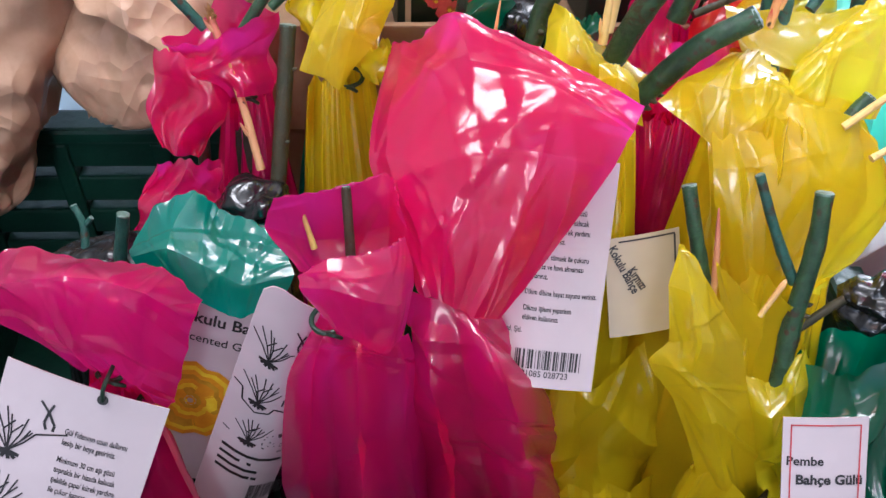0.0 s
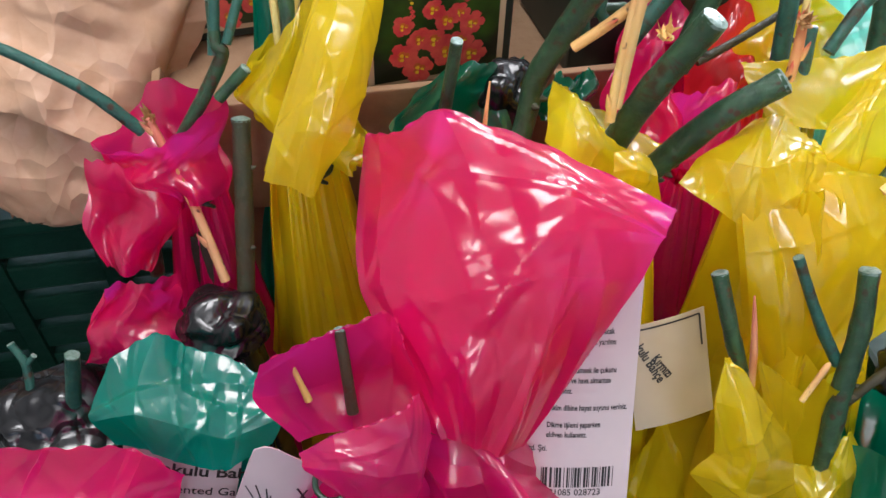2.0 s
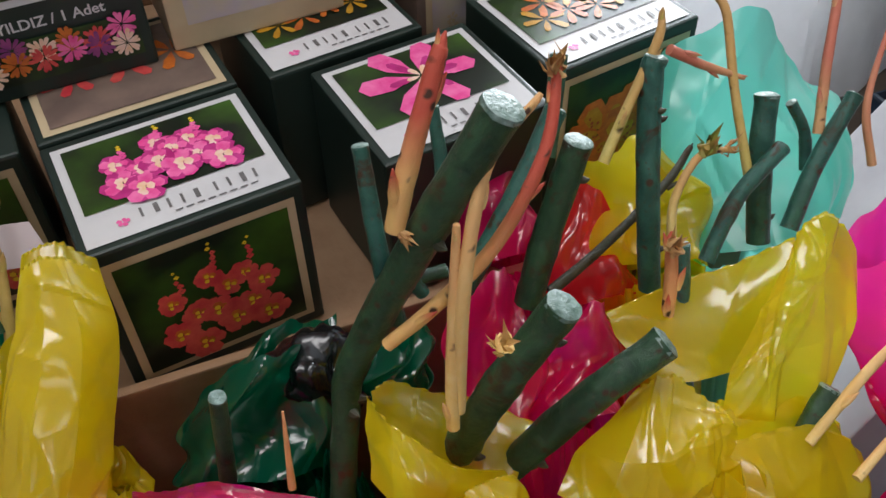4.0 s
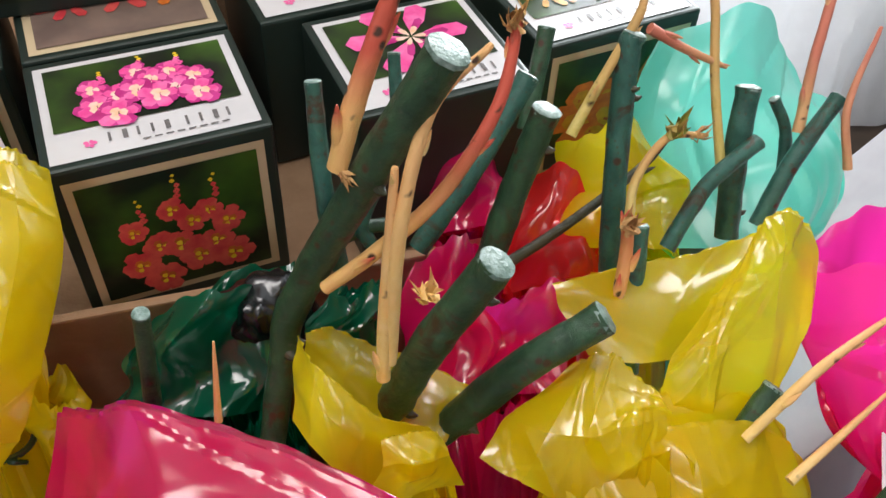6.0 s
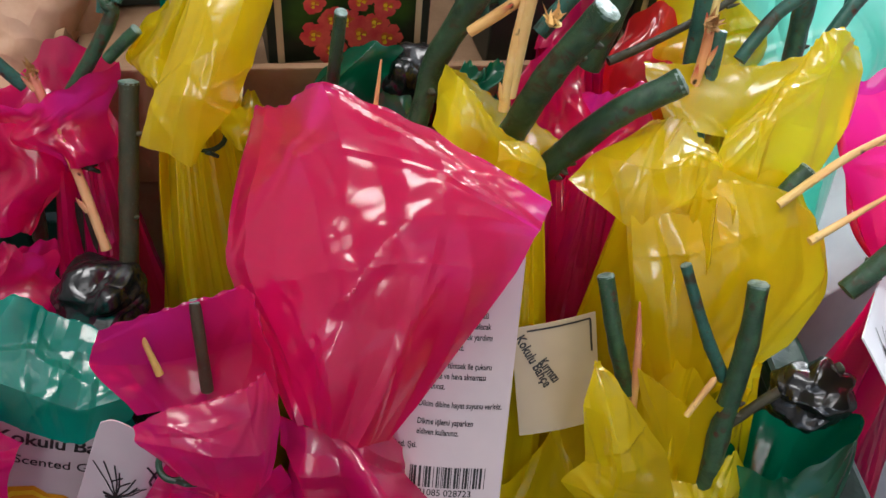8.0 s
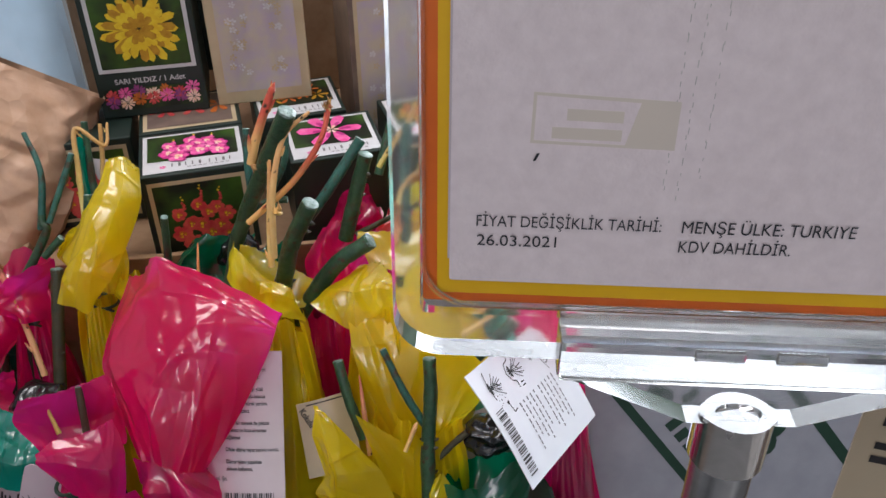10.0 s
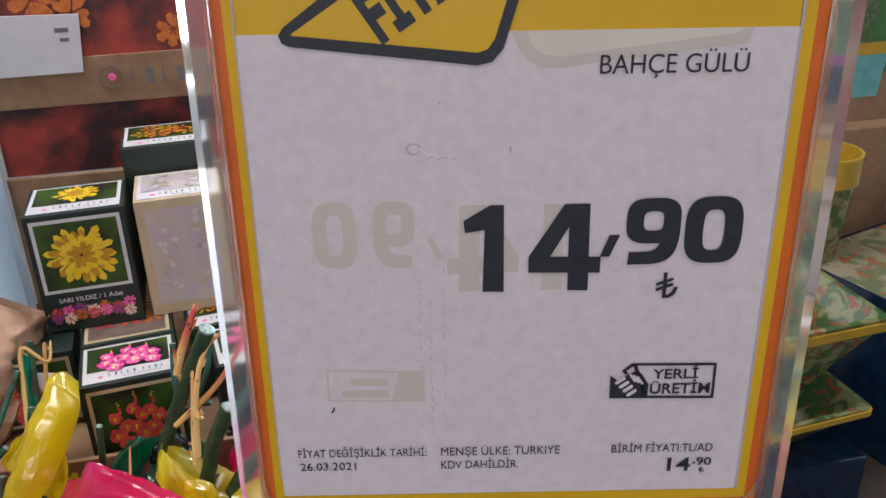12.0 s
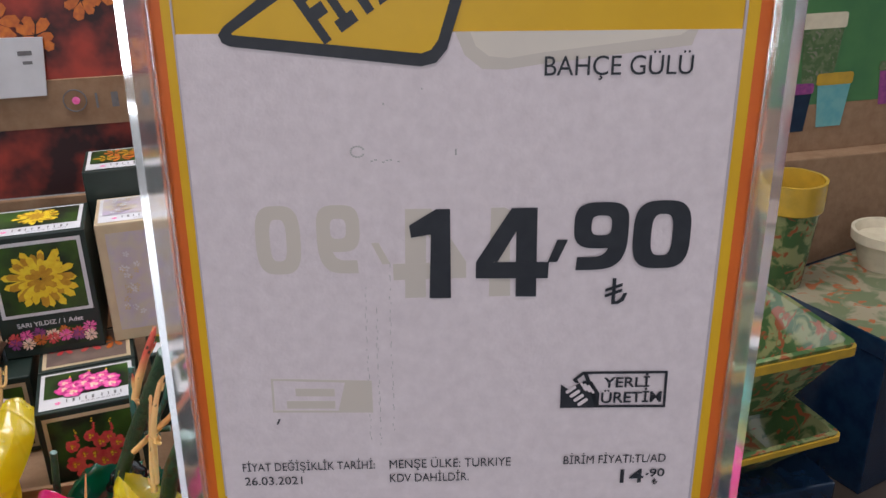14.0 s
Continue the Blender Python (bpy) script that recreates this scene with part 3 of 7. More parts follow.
def roots(b, tl, tr, low=0.86, w=0.085, seed=0, lean=0.3, shift=0.0, gap=0.026):
    """Dark peat and roots inside the tied bag."""
    tl, tr = Vector(tl), Vector(tr)
    c = (tl + tr) / 2
    base = Vector((c.x + shift, c.y - (c.z - low) * lean * 0.6, low))
    d = (tr - tl).normalized()
    d.z = 0
    up, back = c.lerp(base, 0.06), Vector((0, 0.003, 0))
    return part("root_ball", sleeve(base - d * w * 0.42 + back, base + d * w * 0.42 + back, up - d * 0.010, up + d * 0.010, (gap * 0.9, 0.006), (), (), (0, 0), 0.002, 5, 0.002, 60, seed + 90, 40, 30, 0.008), PEAT, b, "dark peat round the roots")


def skirt(b, tl, tr, low=0.86, w=0.085, mat=PINK, seed=0, lean=0.3, shift=0.0, gap=0.026, top_gap=0.007, pleat=0.006, folds=6, crumple=0.004, bow=(0.004, 0.004), name="wrapper"):
    """The tied bag below its knot, down to the bottom of the crate."""
    tl, tr = Vector(tl), Vector(tr)
    c = (tl + tr) / 2
    drop = c.z - low
    base = Vector((c.x + shift, c.y - drop * lean * 0.6, low))
    d = (tr - tl).normalized()
    d.z = 0
    if mat is not BLACK_FILM:
        roots(b, tl, tr, low, w, seed, lean, shift, gap)
    return part(name, sleeve(base - d * w / 2, base + d * w / 2, tl, tr, (gap, top_gap), (), (), bow, pleat * 0.9, folds * 0.9, crumple, 40, seed, 160, 60, 0.012, 1.0, True), mat, b, "", FOLD)


# the tall pink bundle in the middle
b = bundle((0.04, 0.25), "hot pink plastic-wrapped rose bundle with a tall flared collar")
part("collar", sheet([[(0.0306, 0.2620, 1.1043), (0.0379, 0.2560, 1.1068), (0.0459, 0.2540, 1.1037), (0.0554, 0.2540, 1.0981), (0.0643, 0.2580, 1.0909)], [(0.0193, 0.2840, 1.1212), (0.0345, 0.2720, 1.1327), (0.0516, 0.2650, 1.1394), (0.0698, 0.2670, 1.1340), (0.0872, 0.2750, 1.1192)], [(0.0107, 0.3040, 1.1377), (0.0282, 0.2940, 1.1520), (0.0493, 0.2830, 1.1638), (0.0769, 0.2790, 1.1642), (0.1063, 0.2840, 1.1511)], [(0.0156, 0.3340, 1.1500), (0.0322, 0.3240, 1.1658), (0.0524, 0.3090, 1.1790), (0.0817, 0.2970, 1.1797), (0.1131, 0.2900, 1.1647)], [(0.0207, 0.3660, 1.1556), (0.0316, 0.3580, 1.1620), (0.0463, 0.3410, 1.1858), (0.0801, 0.3210, 1.1819), (0.1173, 0.2930, 1.1751)]], 1, 0.3, 36, 0.30), PINK, b, "", FOLD)
part("collar_back", sheet([[(0.0306, 0.2660, 1.1043), (0.0379, 0.2600, 1.1068), (0.0459, 0.2580, 1.1037), (0.0554, 0.2580, 1.0981), (0.0643, 0.2620, 1.0909)], [(0.0193, 0.2910, 1.1212), (0.0345, 0.2790, 1.1327), (0.0516, 0.2720, 1.1394), (0.0698, 0.2740, 1.1340), (0.0872, 0.2820, 1.1192)], [(0.0107, 0.3140, 1.1357), (0.0282, 0.3040, 1.1500), (0.0493, 0.2930, 1.1618), (0.0769, 0.2890, 1.1622), (0.1063, 0.2940, 1.1491)], [(0.0156, 0.3440, 1.1460), (0.0322, 0.3340, 1.1618), (0.0524, 0.3190, 1.1750), (0.0817, 0.3070, 1.1757), (0.1131, 0.3000, 1.1607)], [(0.0207, 0.3720, 1.1496), (0.0316, 0.3640, 1.1560), (0.0463, 0.3470, 1.1798), (0.0801, 0.3270, 1.1759), (0.1173, 0.2990, 1.1691)]], 3, 0.3, 10, 0.22), PINK, b, "", FOLD)
roots(b, (0.0340, 0.2700, 1.0920), (0.0640, 0.2690, 1.0860), w=0.096, seed=2, shift=0.012, gap=0.014, lean=0.08)
part("wrapper", sheet([[(0.0260, 0.2640, 1.1032), (0.0345, 0.2570, 1.1065), (0.0436, 0.2550, 1.1065), (0.0529, 0.2550, 1.1024), (0.0642, 0.2600, 1.0944)], [(0.0236, 0.2640, 1.0552), (0.0332, 0.2400, 1.0830), (0.0487, 0.2440, 1.0810), (0.0613, 0.2360, 1.0913), (0.0851, 0.2660, 1.0397)], [(0.0257, 0.2600, 1.0009), (0.0372, 0.2290, 1.0448), (0.0553, 0.2360, 1.0375), (0.0738, 0.2290, 1.0478), (0.1030, 0.2660, 0.9882)], [(0.0323, 0.2540, 0.9442), (0.0434, 0.2240, 0.9993), (0.0632, 0.2300, 0.9870), (0.0833, 0.2240, 0.9970), (0.1134, 0.2600, 0.9286)], [(0.0358, 0.2420, 0.8660), (0.0458, 0.2120, 0.8660), (0.0636, 0.2180, 0.8660), (0.0817, 0.2120, 0.8660), (0.1088, 0.2480, 0.8660)]], 2, 0.35, 26, 0.42), PINK, b, "", FOLD)
stem(b, [(0.0484, 0.3549, 1.1662), (0.0527, 0.3535, 1.2050)], [0.0034, 0.0031], BARK, seed=1)
stem(b, [(0.0640, 0.3531, 1.1538), (0.0669, 0.3604, 1.1779)], [0.0018, 0.0007], SHOOT, False, 2, 0.02, "shoot")

# the small pink bundle with its top folded over the tie
b = bundle((-0.01, 0.24), "hot pink wrapped rose bundle with its collar folded over the tie")
part("collar", sheet([[(-0.0160, 0.2520, 1.1284), (-0.0084, 0.2620, 1.1147), (0.0024, 0.2660, 1.1067), (0.0163, 0.2640, 1.1120), (0.0267, 0.2580, 1.1217)], [(-0.0281, 0.2620, 1.1429), (-0.0143, 0.2760, 1.1215), (0.0026, 0.2800, 1.1188), (0.0189, 0.2800, 1.1251), (0.0260, 0.2680, 1.1274)], [(-0.0237, 0.2680, 1.1517), (-0.0097, 0.2820, 1.1428), (0.0047, 0.2850, 1.1447), (0.0191, 0.2840, 1.1490), (0.0238, 0.2740, 1.1408)]], 5, 0.3, 9, 0.3), PINK, b, "", FOLD)
part("folded_flap", sheet([[(-0.0076, 0.2460, 1.1086), (-0.0029, 0.2400, 1.1103), (0.0085, 0.2360, 1.1031), (0.0183, 0.2370, 1.0986), (0.0231, 0.2450, 1.0944)], [(-0.0147, 0.2420, 1.1313), (-0.0027, 0.2360, 1.1365), (0.0085, 0.2330, 1.1341), (0.0207, 0.2380, 1.1248), (0.0280, 0.2500, 1.1223)], [(-0.0155, 0.2460, 1.1325), (-0.0041, 0.2450, 1.1431), (0.0065, 0.2470, 1.1426), (0.0189, 0.2490, 1.1454), (0.0244, 0.2560, 1.1433)]], 6, 0.6, 14, 0.4), PINK, b, "", FOLD)
part("wrapper", sheet([[(-0.0092, 0.2490, 1.1071), (-0.0052, 0.2455, 1.1078), (-0.0003, 0.2425, 1.1064), (0.0073, 0.2410, 1.1046), (0.0150, 0.2420, 1.1010), (0.0220, 0.2460, 1.0943), (0.0258, 0.2530, 1.0891)], [(-0.0260, 0.2520, 1.0605), (-0.0136, 0.2390, 1.0820), (-0.0072, 0.2430, 1.0763), (0.0057, 0.2280, 1.1000), (0.0168, 0.2390, 1.0810), (0.0257, 0.2430, 1.0753), (0.0305, 0.2560, 1.0574)], [(-0.0371, 0.2470, 0.9657), (-0.0211, 0.2300, 0.9960), (-0.0095, 0.2350, 0.9862), (0.0055, 0.2150, 1.0221), (0.0193, 0.2280, 0.9975), (0.0302, 0.2340, 0.9859), (0.0399, 0.2520, 0.9523)], [(-0.0330, 0.2350, 0.8660), (-0.0186, 0.2180, 0.8660), (-0.0082, 0.2230, 0.8660), (0.0053, 0.2030, 0.8660), (0.0178, 0.2160, 0.8660), (0.0276, 0.2220, 0.8660), (0.0363, 0.2400, 0.8660)]], 7, 0.45, 20, 0.30), PINK, b, "", FOLD)
roots(b, (-0.0030, 0.2630, 1.0940), (0.0190, 0.2630, 1.0880), w=0.084, seed=7, shift=0.0, gap=0.012, lean=0.08)
tie_ring(b, (-0.0065, 0.2491, 1.1035), 0.012, 0.010)
stem(b, [(0.0030, 0.2698, 1.1127), (0.0017, 0.2848, 1.1426)], [0.0030, 0.0027], BARK_BROWN, seed=3)
stem(b, [(-0.0116, 0.2722, 1.1205), (-0.0165, 0.2794, 1.1380)], [0.0020, 0.0010], SHOOT_YELLOW, False, 4, 0.05, "shoot")

# the pink bundle whose collar hangs forward
b = bundle((-0.11, 0.24), "hot pink wrapped rose bundle with a drooping wavy collar")
part("collar", sheet([[(-0.1054, 0.2440, 1.0820), (-0.1003, 0.2410, 1.0836), (-0.0952, 0.2390, 1.0846), (-0.0911, 0.2380, 1.0828), (-0.0881, 0.2360, 1.0754), (-0.0762, 0.2400, 1.0578)], [(-0.1376, 0.2480, 1.1101), (-0.1137, 0.2380, 1.1176), (-0.1000, 0.2360, 1.1130), (-0.0847, 0.2330, 1.1137), (-0.0777, 0.2340, 1.0982), (-0.0726, 0.2460, 1.0623)], [(-0.1408, 0.2500, 1.1211), (-0.1202, 0.2430, 1.1342), (-0.0974, 0.2390, 1.1412), (-0.0809, 0.2360, 1.1418), (-0.0689, 0.2380, 1.1326), (-0.0600, 0.2500, 1.1016)], [(-0.1394, 0.2620, 1.1238), (-0.1240, 0.2700, 1.1259), (-0.1010, 0.2680, 1.1212), (-0.0825, 0.2660, 1.1191), (-0.0677, 0.2620, 1.1182), (-0.0555, 0.2580, 1.1060)]], 8, 0.5, 24, 0.5), PINK, b, "", FOLD)
skirt(b, (-0.1002, 0.2423, 1.0878), (-0.0825, 0.2400, 1.0798), mat=PINK, seed=9, w=0.085)
tie_ring(b, (-0.0929, 0.2415, 1.0850), 0.012, 0.010)

# turquoise bundle
b = bundle((-0.07, 0.29), "turquoise plastic-wrapped rose bundle with a rolled top")
part("collar", sheet([[(-0.0859, 0.2840, 1.0884), (-0.0730, 0.2780, 1.0905), (-0.0594, 0.2750, 1.0833), (-0.0472, 0.2740, 1.0743), (-0.0287, 0.2800, 1.0806)], [(-0.0911, 0.2880, 1.1003), (-0.0730, 0.2810, 1.1124), (-0.0591, 0.2790, 1.1041), (-0.0441, 0.2780, 1.0925), (-0.0228, 0.2840, 1.0919)], [(-0.0883, 0.2980, 1.1056), (-0.0718, 0.2960, 1.1134), (-0.0586, 0.2970, 1.1044), (-0.0438, 0.2950, 1.0974), (-0.0252, 0.2900, 1.0945)], [(-0.0829, 0.3070, 1.1117), (-0.0660, 0.3140, 1.1140), (-0.0562, 0.3140, 1.1054), (-0.0425, 0.3090, 1.1003), (-0.0290, 0.3010, 1.0939)]], 10, 0.5, 22, 0.5), TEAL, b, "", FOLD)
skirt(b, (-0.0880, 0.3060, 1.0880), (-0.0400, 0.3030, 1.0740), mat=TEAL, seed=11, w=0.06, top_gap=0.010, lean=-0.05, gap=0.014)

# bundle with short stubs behind the drooping collar
b = bundle((-0.12, 0.34), "short cut rose stems standing in a dark root bag")
soil_bag(b, (-0.1231, 0.3273, 1.0410), 0.034, 0.026, 0.022, 4)
skirt(b, (-0.1434, 0.3302, 1.0507), (-0.0995, 0.3300, 1.0501), mat=BLACK_FILM, seed=12, w=0.07, top_gap=0.02)
stem(b, [(-0.1314, 0.3311, 1.0536), (-0.1310, 0.3404, 1.0679), (-0.1350, 0.3459, 1.0764)], [0.0028, 0.0026, 0.0024], BARK_TEAL, seed=5)
stem(b, [(-0.1304, 0.3404, 1.0679), (-0.1265, 0.3416, 1.0721)], [0.0020, 0.0018], BARK_TEAL, seed=6)
stem(b, [(-0.1122, 0.3225, 1.0584), (-0.1060, 0.3297, 1.0855)], [0.0044, 0.0042], BARK_TEAL, seed=7)

# pink bundle at the back with a forked stem
b = bundle((-0.06, 0.38), "dark pink wrapped rose bundle with a forked waxed stem")
part("collar", sleeve((-0.0644, 0.3803, 1.1145), (-0.0378, 0.3811, 1.1172), (-0.0898, 0.3963, 1.1376), (-0.0335, 0.4029, 1.1497), (0.012, 0.026), ((0.4, -0.010, 0.3),), ((0.5, 0.014, 0.3),), (0.0, 0.0), 0.004, 4, 0.005, 40, 13), PINK, b, "", FOLD)
part("folded_flap", sleeve((-0.0916, 0.3650, 1.0965), (-0.0748, 0.3634, 1.0913), (-0.0919, 0.3868, 1.1360), (-0.0612, 0.3842, 1.1273), (0.004, 0.010), ((0.5, 0.006, 0.3),), (), (0.004, 0.006), 0.003, 3, 0.004, 40, 14), PINK, b, "", FOLD)
skirt(b, (-0.0616, 0.3806, 1.1153), (-0.0383, 0.3811, 1.1172), mat=PINK, seed=15, w=0.07)
tie_ring(b, (-0.0496, 0.3816, 1.1186), 0.013, 0.010)
part("torn_flap", sleeve((-0.1064, 0.3363, 1.0677), (-0.0620, 0.3406, 1.0687), (-0.0924, 0.3525, 1.0950), (-0.0622, 0.3544, 1.0945), (0.010, 0.008), ((0.4, 0.004, 0.3),), (), (0.0, 0.0), 0.003, 3, 0.004, 40, 16), PINK, b, "", FOLD)
stem(b, [(-0.0745, 0.3705, 1.0815), (-0.0693, 0.3824, 1.1147), (-0.0335, 0.3985, 1.1684), (-0.0328, 0.4014, 1.1779), (-0.0325, 0.4121, 1.1902)], [0.0044, 0.0042, 0.0040, 0.0034, 0.0030], BARK, seed=8)
stem(b, [(-0.0342, 0.4001, 1.1735), (-0.0299, 0.4164, 1.2048), (-0.0383, 0.4327, 1.2256)], [0.0034, 0.0028, 0.0022], BARK_TEAL, seed=9)
stem(b, [(-0.0352, 0.3932, 1.1572), (-0.0225, 0.3965, 1.1685)], [0.0034, 0.0034], BARK, seed=10)
stem(b, [(-0.0288, 0.4012, 1.1772), (-0.0112, 0.4257, 1.2122)], [0.0028, 0.0026], BARK_TEAL, seed=11)
stem(b, [(-0.0659, 0.3869, 1.1498), (-0.0819, 0.3906, 1.1686), (-0.1063, 0.3974, 1.1848), (-0.1291, 0.4043, 1.1944)], [0.0036, 0.0034, 0.0030, 0.0026], BARK_TEAL, seed=12)
stem(b, [(-0.0435, 0.3536, 1.0921), (-0.0511, 0.3693, 1.1243), (-0.0618, 0.3873, 1.1511)], [0.0030, 0.0032, 0.0030], SHOOT_PINK, False, 13, 0.05, "shoot")
bud(b, (-0.0628, 0.3894, 1.1513), (0, -0.2, 1), 0.004, 3)

# thick stem in a black root bag
b = bundle((-0.03, 0.36), "thick brown-green rose stem in a crumpled black root bag")
stem(b, [(-0.0363, 0.3526, 1.0819), (-0.0305, 0.3717, 1.1257), (-0.0273, 0.3857, 1.1522)], [0.0056, 0.0054, 0.0054], BARK_BROWN, seed=14)
soil_bag(b, (-0.0468, 0.3411, 1.0769), 0.019, 0.017, 0.015, 2)
skirt(b, (-0.0580, 0.3376, 1.0754), (-0.0336, 0.3375, 1.0751), mat=BLACK_FILM, seed=16, w=0.06, top_gap=0.014)

# yellow bundle with a long folded flap
b = bundle((0.0, 0.37), "yellow wrapped rose bundle, its long collar folded over the tie")
skirt(b, (-0.0200, 0.3815, 1.1251), (0.0118, 0.3830, 1.1267), mat=YELLOW, seed=17, w=0.075, pleat=0.007, folds=6)
tie_ring(b, (-0.0023, 0.3827, 1.1256), 0.017, 0.012)
part("folded_flap", sheet([[(-0.0195, 0.3500, 1.1523), (-0.0091, 0.3450, 1.1510), (-0.0030, 0.3460, 1.1453), (0.0043, 0.3520, 1.1541)], [(-0.0123, 0.3560, 1.1690), (-0.0015, 0.3490, 1.1753), (0.0049, 0.3500, 1.1724), (0.0150, 0.3580, 1.1649)], [(-0.0027, 0.3720, 1.1865), (0.0084, 0.3660, 1.1951), (0.0184, 0.3660, 1.1954), (0.0244, 0.3740, 1.1793)], [(0.0075, 0.3880, 1.2037), (0.0166, 0.3840, 1.2079), (0.0250, 0.3840, 1.2067), (0.0315, 0.3900, 1.1943)], [(0.0152, 0.4020, 1.2179), (0.0198, 0.4040, 1.2178), (0.0255, 0.4040, 1.2162), (0.0321, 0.4020, 1.2092)]], 18, 0.5, 18, 0.42), YELLOW, b, "", FOLD)
part("flap_back", sheet([[(-0.0195, 0.3570, 1.1503), (-0.0091, 0.3520, 1.1490), (-0.0030, 0.3530, 1.1433), (0.0043, 0.3590, 1.1521)], [(-0.0123, 0.3630, 1.1670), (-0.0015, 0.3560, 1.1733), (0.0049, 0.3570, 1.1704), (0.0150, 0.3650, 1.1629)], [(-0.0027, 0.3790, 1.1845), (0.0084, 0.3730, 1.1931), (0.0184, 0.3730, 1.1934), (0.0244, 0.3810, 1.1773)], [(0.0075, 0.3950, 1.2017), (0.0166, 0.3910, 1.2059), (0.0250, 0.3910, 1.2047), (0.0315, 0.3970, 1.1923)], [(0.0152, 0.4090, 1.2159), (0.0198, 0.4110, 1.2158), (0.0255, 0.4110, 1.2142), (0.0321, 0.4090, 1.2072)]], 19, 0.4, 8, 0.3), YELLOW, b, "", FOLD)
part("collar", sleeve((-0.0221, 0.3919, 1.1462), (0.0115, 0.3831, 1.1271), (-0.0224, 0.4040, 1.1633), (0.0164, 0.4169, 1.1963), (0.012, 0.012), (), (), (0.004, 0.0), 0.004, 4, 0.0045, 40, 19), YELLOW, b, "", FOLD)
part("knot", sleeve((0.0071, 0.3784, 1.1280), (0.0187, 0.3797, 1.1256), (0.0105, 0.3850, 1.1433), (0.0225, 0.3856, 1.1387), (0.010, 0.012), (), (), (0.003, 0.003), 0.004, 4, 0.003, 40, 20, 48, 20), YELLOW, b, "", FOLD)
stem(b, [(-0.0055, 0.3946, 1.1655), (-0.0037, 0.4117, 1.1891)], [0.0042, 0.0042], BARK, seed=15)
stem(b, [(-0.0089, 0.4063, 1.1709), (-0.0089, 0.4221, 1.2003), (-0.0083, 0.4371, 1.2236), (0.0078, 0.4336, 1.2120), (0.0093, 0.4461, 1.2204)], [0.0026, 0.0028, 0.0026, 0.0020, 0.0014], SHOOT_YELLOW, False, 16, 0.04, "shoot")
stem(b, [(-0.0045, 0.4184, 1.1614), (0.0024, 0.4322, 1.1906), (0.0048, 0.4455, 1.2183)], [0.0028, 0.0028, 0.0022], SHOOT_YELLOW, False, 17, 0.04, "shoot")
stem(b, [(-0.0041, 0.4243, 1.1743), (-0.0058, 0.4385, 1.1949), (-0.0059, 0.4513, 1.2210)], [0.0034, 0.0032, 0.0030], BARK, seed=18)

# yellow cone with the thick cut stems
b = bundle((0.12, 0.31), "yellow wrapped rose bundle with two thick dark green stems")
part("collar_back", sheet([[(0.0894, 0.3460, 1.1644), (0.0958, 0.3420, 1.1554), (0.1052, 0.3400, 1.1442), (0.1168, 0.3380, 1.1405), (0.1276, 0.3380, 1.1403)], [(0.0902, 0.3540, 1.1692), (0.0979, 0.3560, 1.1628), (0.1091, 0.3540, 1.1543), (0.1219, 0.3500, 1.1473), (0.1337, 0.3440, 1.1463)], [(0.0913, 0.3610, 1.1760), (0.1008, 0.3680, 1.1674), (0.1122, 0.3660, 1.1571), (0.1271, 0.3620, 1.1487), (0.1399, 0.3500, 1.1472)]], 21, 0.3, 6, 0.25), YELLOW, b, "", FOLD)
part("collar", sheet([[(0.0839, 0.3390, 1.1678), (0.0870, 0.3300, 1.1686), (0.0926, 0.3250, 1.1611), (0.0994, 0.3220, 1.1518), (0.1079, 0.3220, 1.1432)], [(0.0865, 0.3470, 1.1762), (0.0889, 0.3340, 1.1823), (0.0951, 0.3270, 1.1780), (0.1036, 0.3250, 1.1683), (0.1230, 0.3300, 1.1518)], [(0.0895, 0.3560, 1.1820), (0.0917, 0.3410, 1.1880), (0.0980, 0.3340, 1.1843), (0.1060, 0.3310, 1.1730), (0.1205, 0.3330, 1.1590)]], 22, 0.25, 6, 0.25), YELLOW, b, "", FOLD)
part("folded_flap", sheet([[(0.0993, 0.3200, 1.1541), (0.1090, 0.3180, 1.1529), (0.1282, 0.3220, 1.1426)], [(0.1041, 0.3190, 1.1686), (0.1111, 0.3160, 1.1717), (0.1235, 0.3220, 1.1601)], [(0.1046, 0.3240, 1.1734), (0.1128, 0.3250, 1.1725), (0.1215, 0.3280, 1.1639)]], 23, 0.6, 8, 0.4), YELLOW, b, "", FOLD)
skirt(b, (0.0953, 0.3365, 1.1551), (0.1255, 0.3220, 1.1366), mat=YELLOW, seed=23, w=0.09, top_gap=0.012)
stem(b, [(0.1084, 0.3531, 1.1269), (0.1181, 0.3483, 1.1609), (0.1244, 0.3436, 1.1853), (0.1382, 0.3404, 1.2147)], [0.0078, 0.0076, 0.0074, 0.0070], BARK, seed=19)
stem(b, [(0.1204, 0.3469, 1.1231), (0.1476, 0.3386, 1.1685), (0.1710, 0.3379, 1.1865)], [0.0070, 0.0072, 0.0070], BARK, seed=20)
stem(b, [(0.1105, 0.3456, 1.1685), (0.1120, 0.3498, 1.1927), (0.1165, 0.3574, 1.2313)], [0.0030, 0.0028, 0.0019], SHOOT, False, 21, 0.05, "shoot")
bud(b, (0.1195, 0.3364, 1.2113), (-0.1, -0.3, 1), 0.0042, 5, SHOOT, 8)
bud(b, (0.1849, 0.3500, 1.1635), (0.3, -0.2, -0.6), 0.0035, 6, SHOOT_PINK, 6)

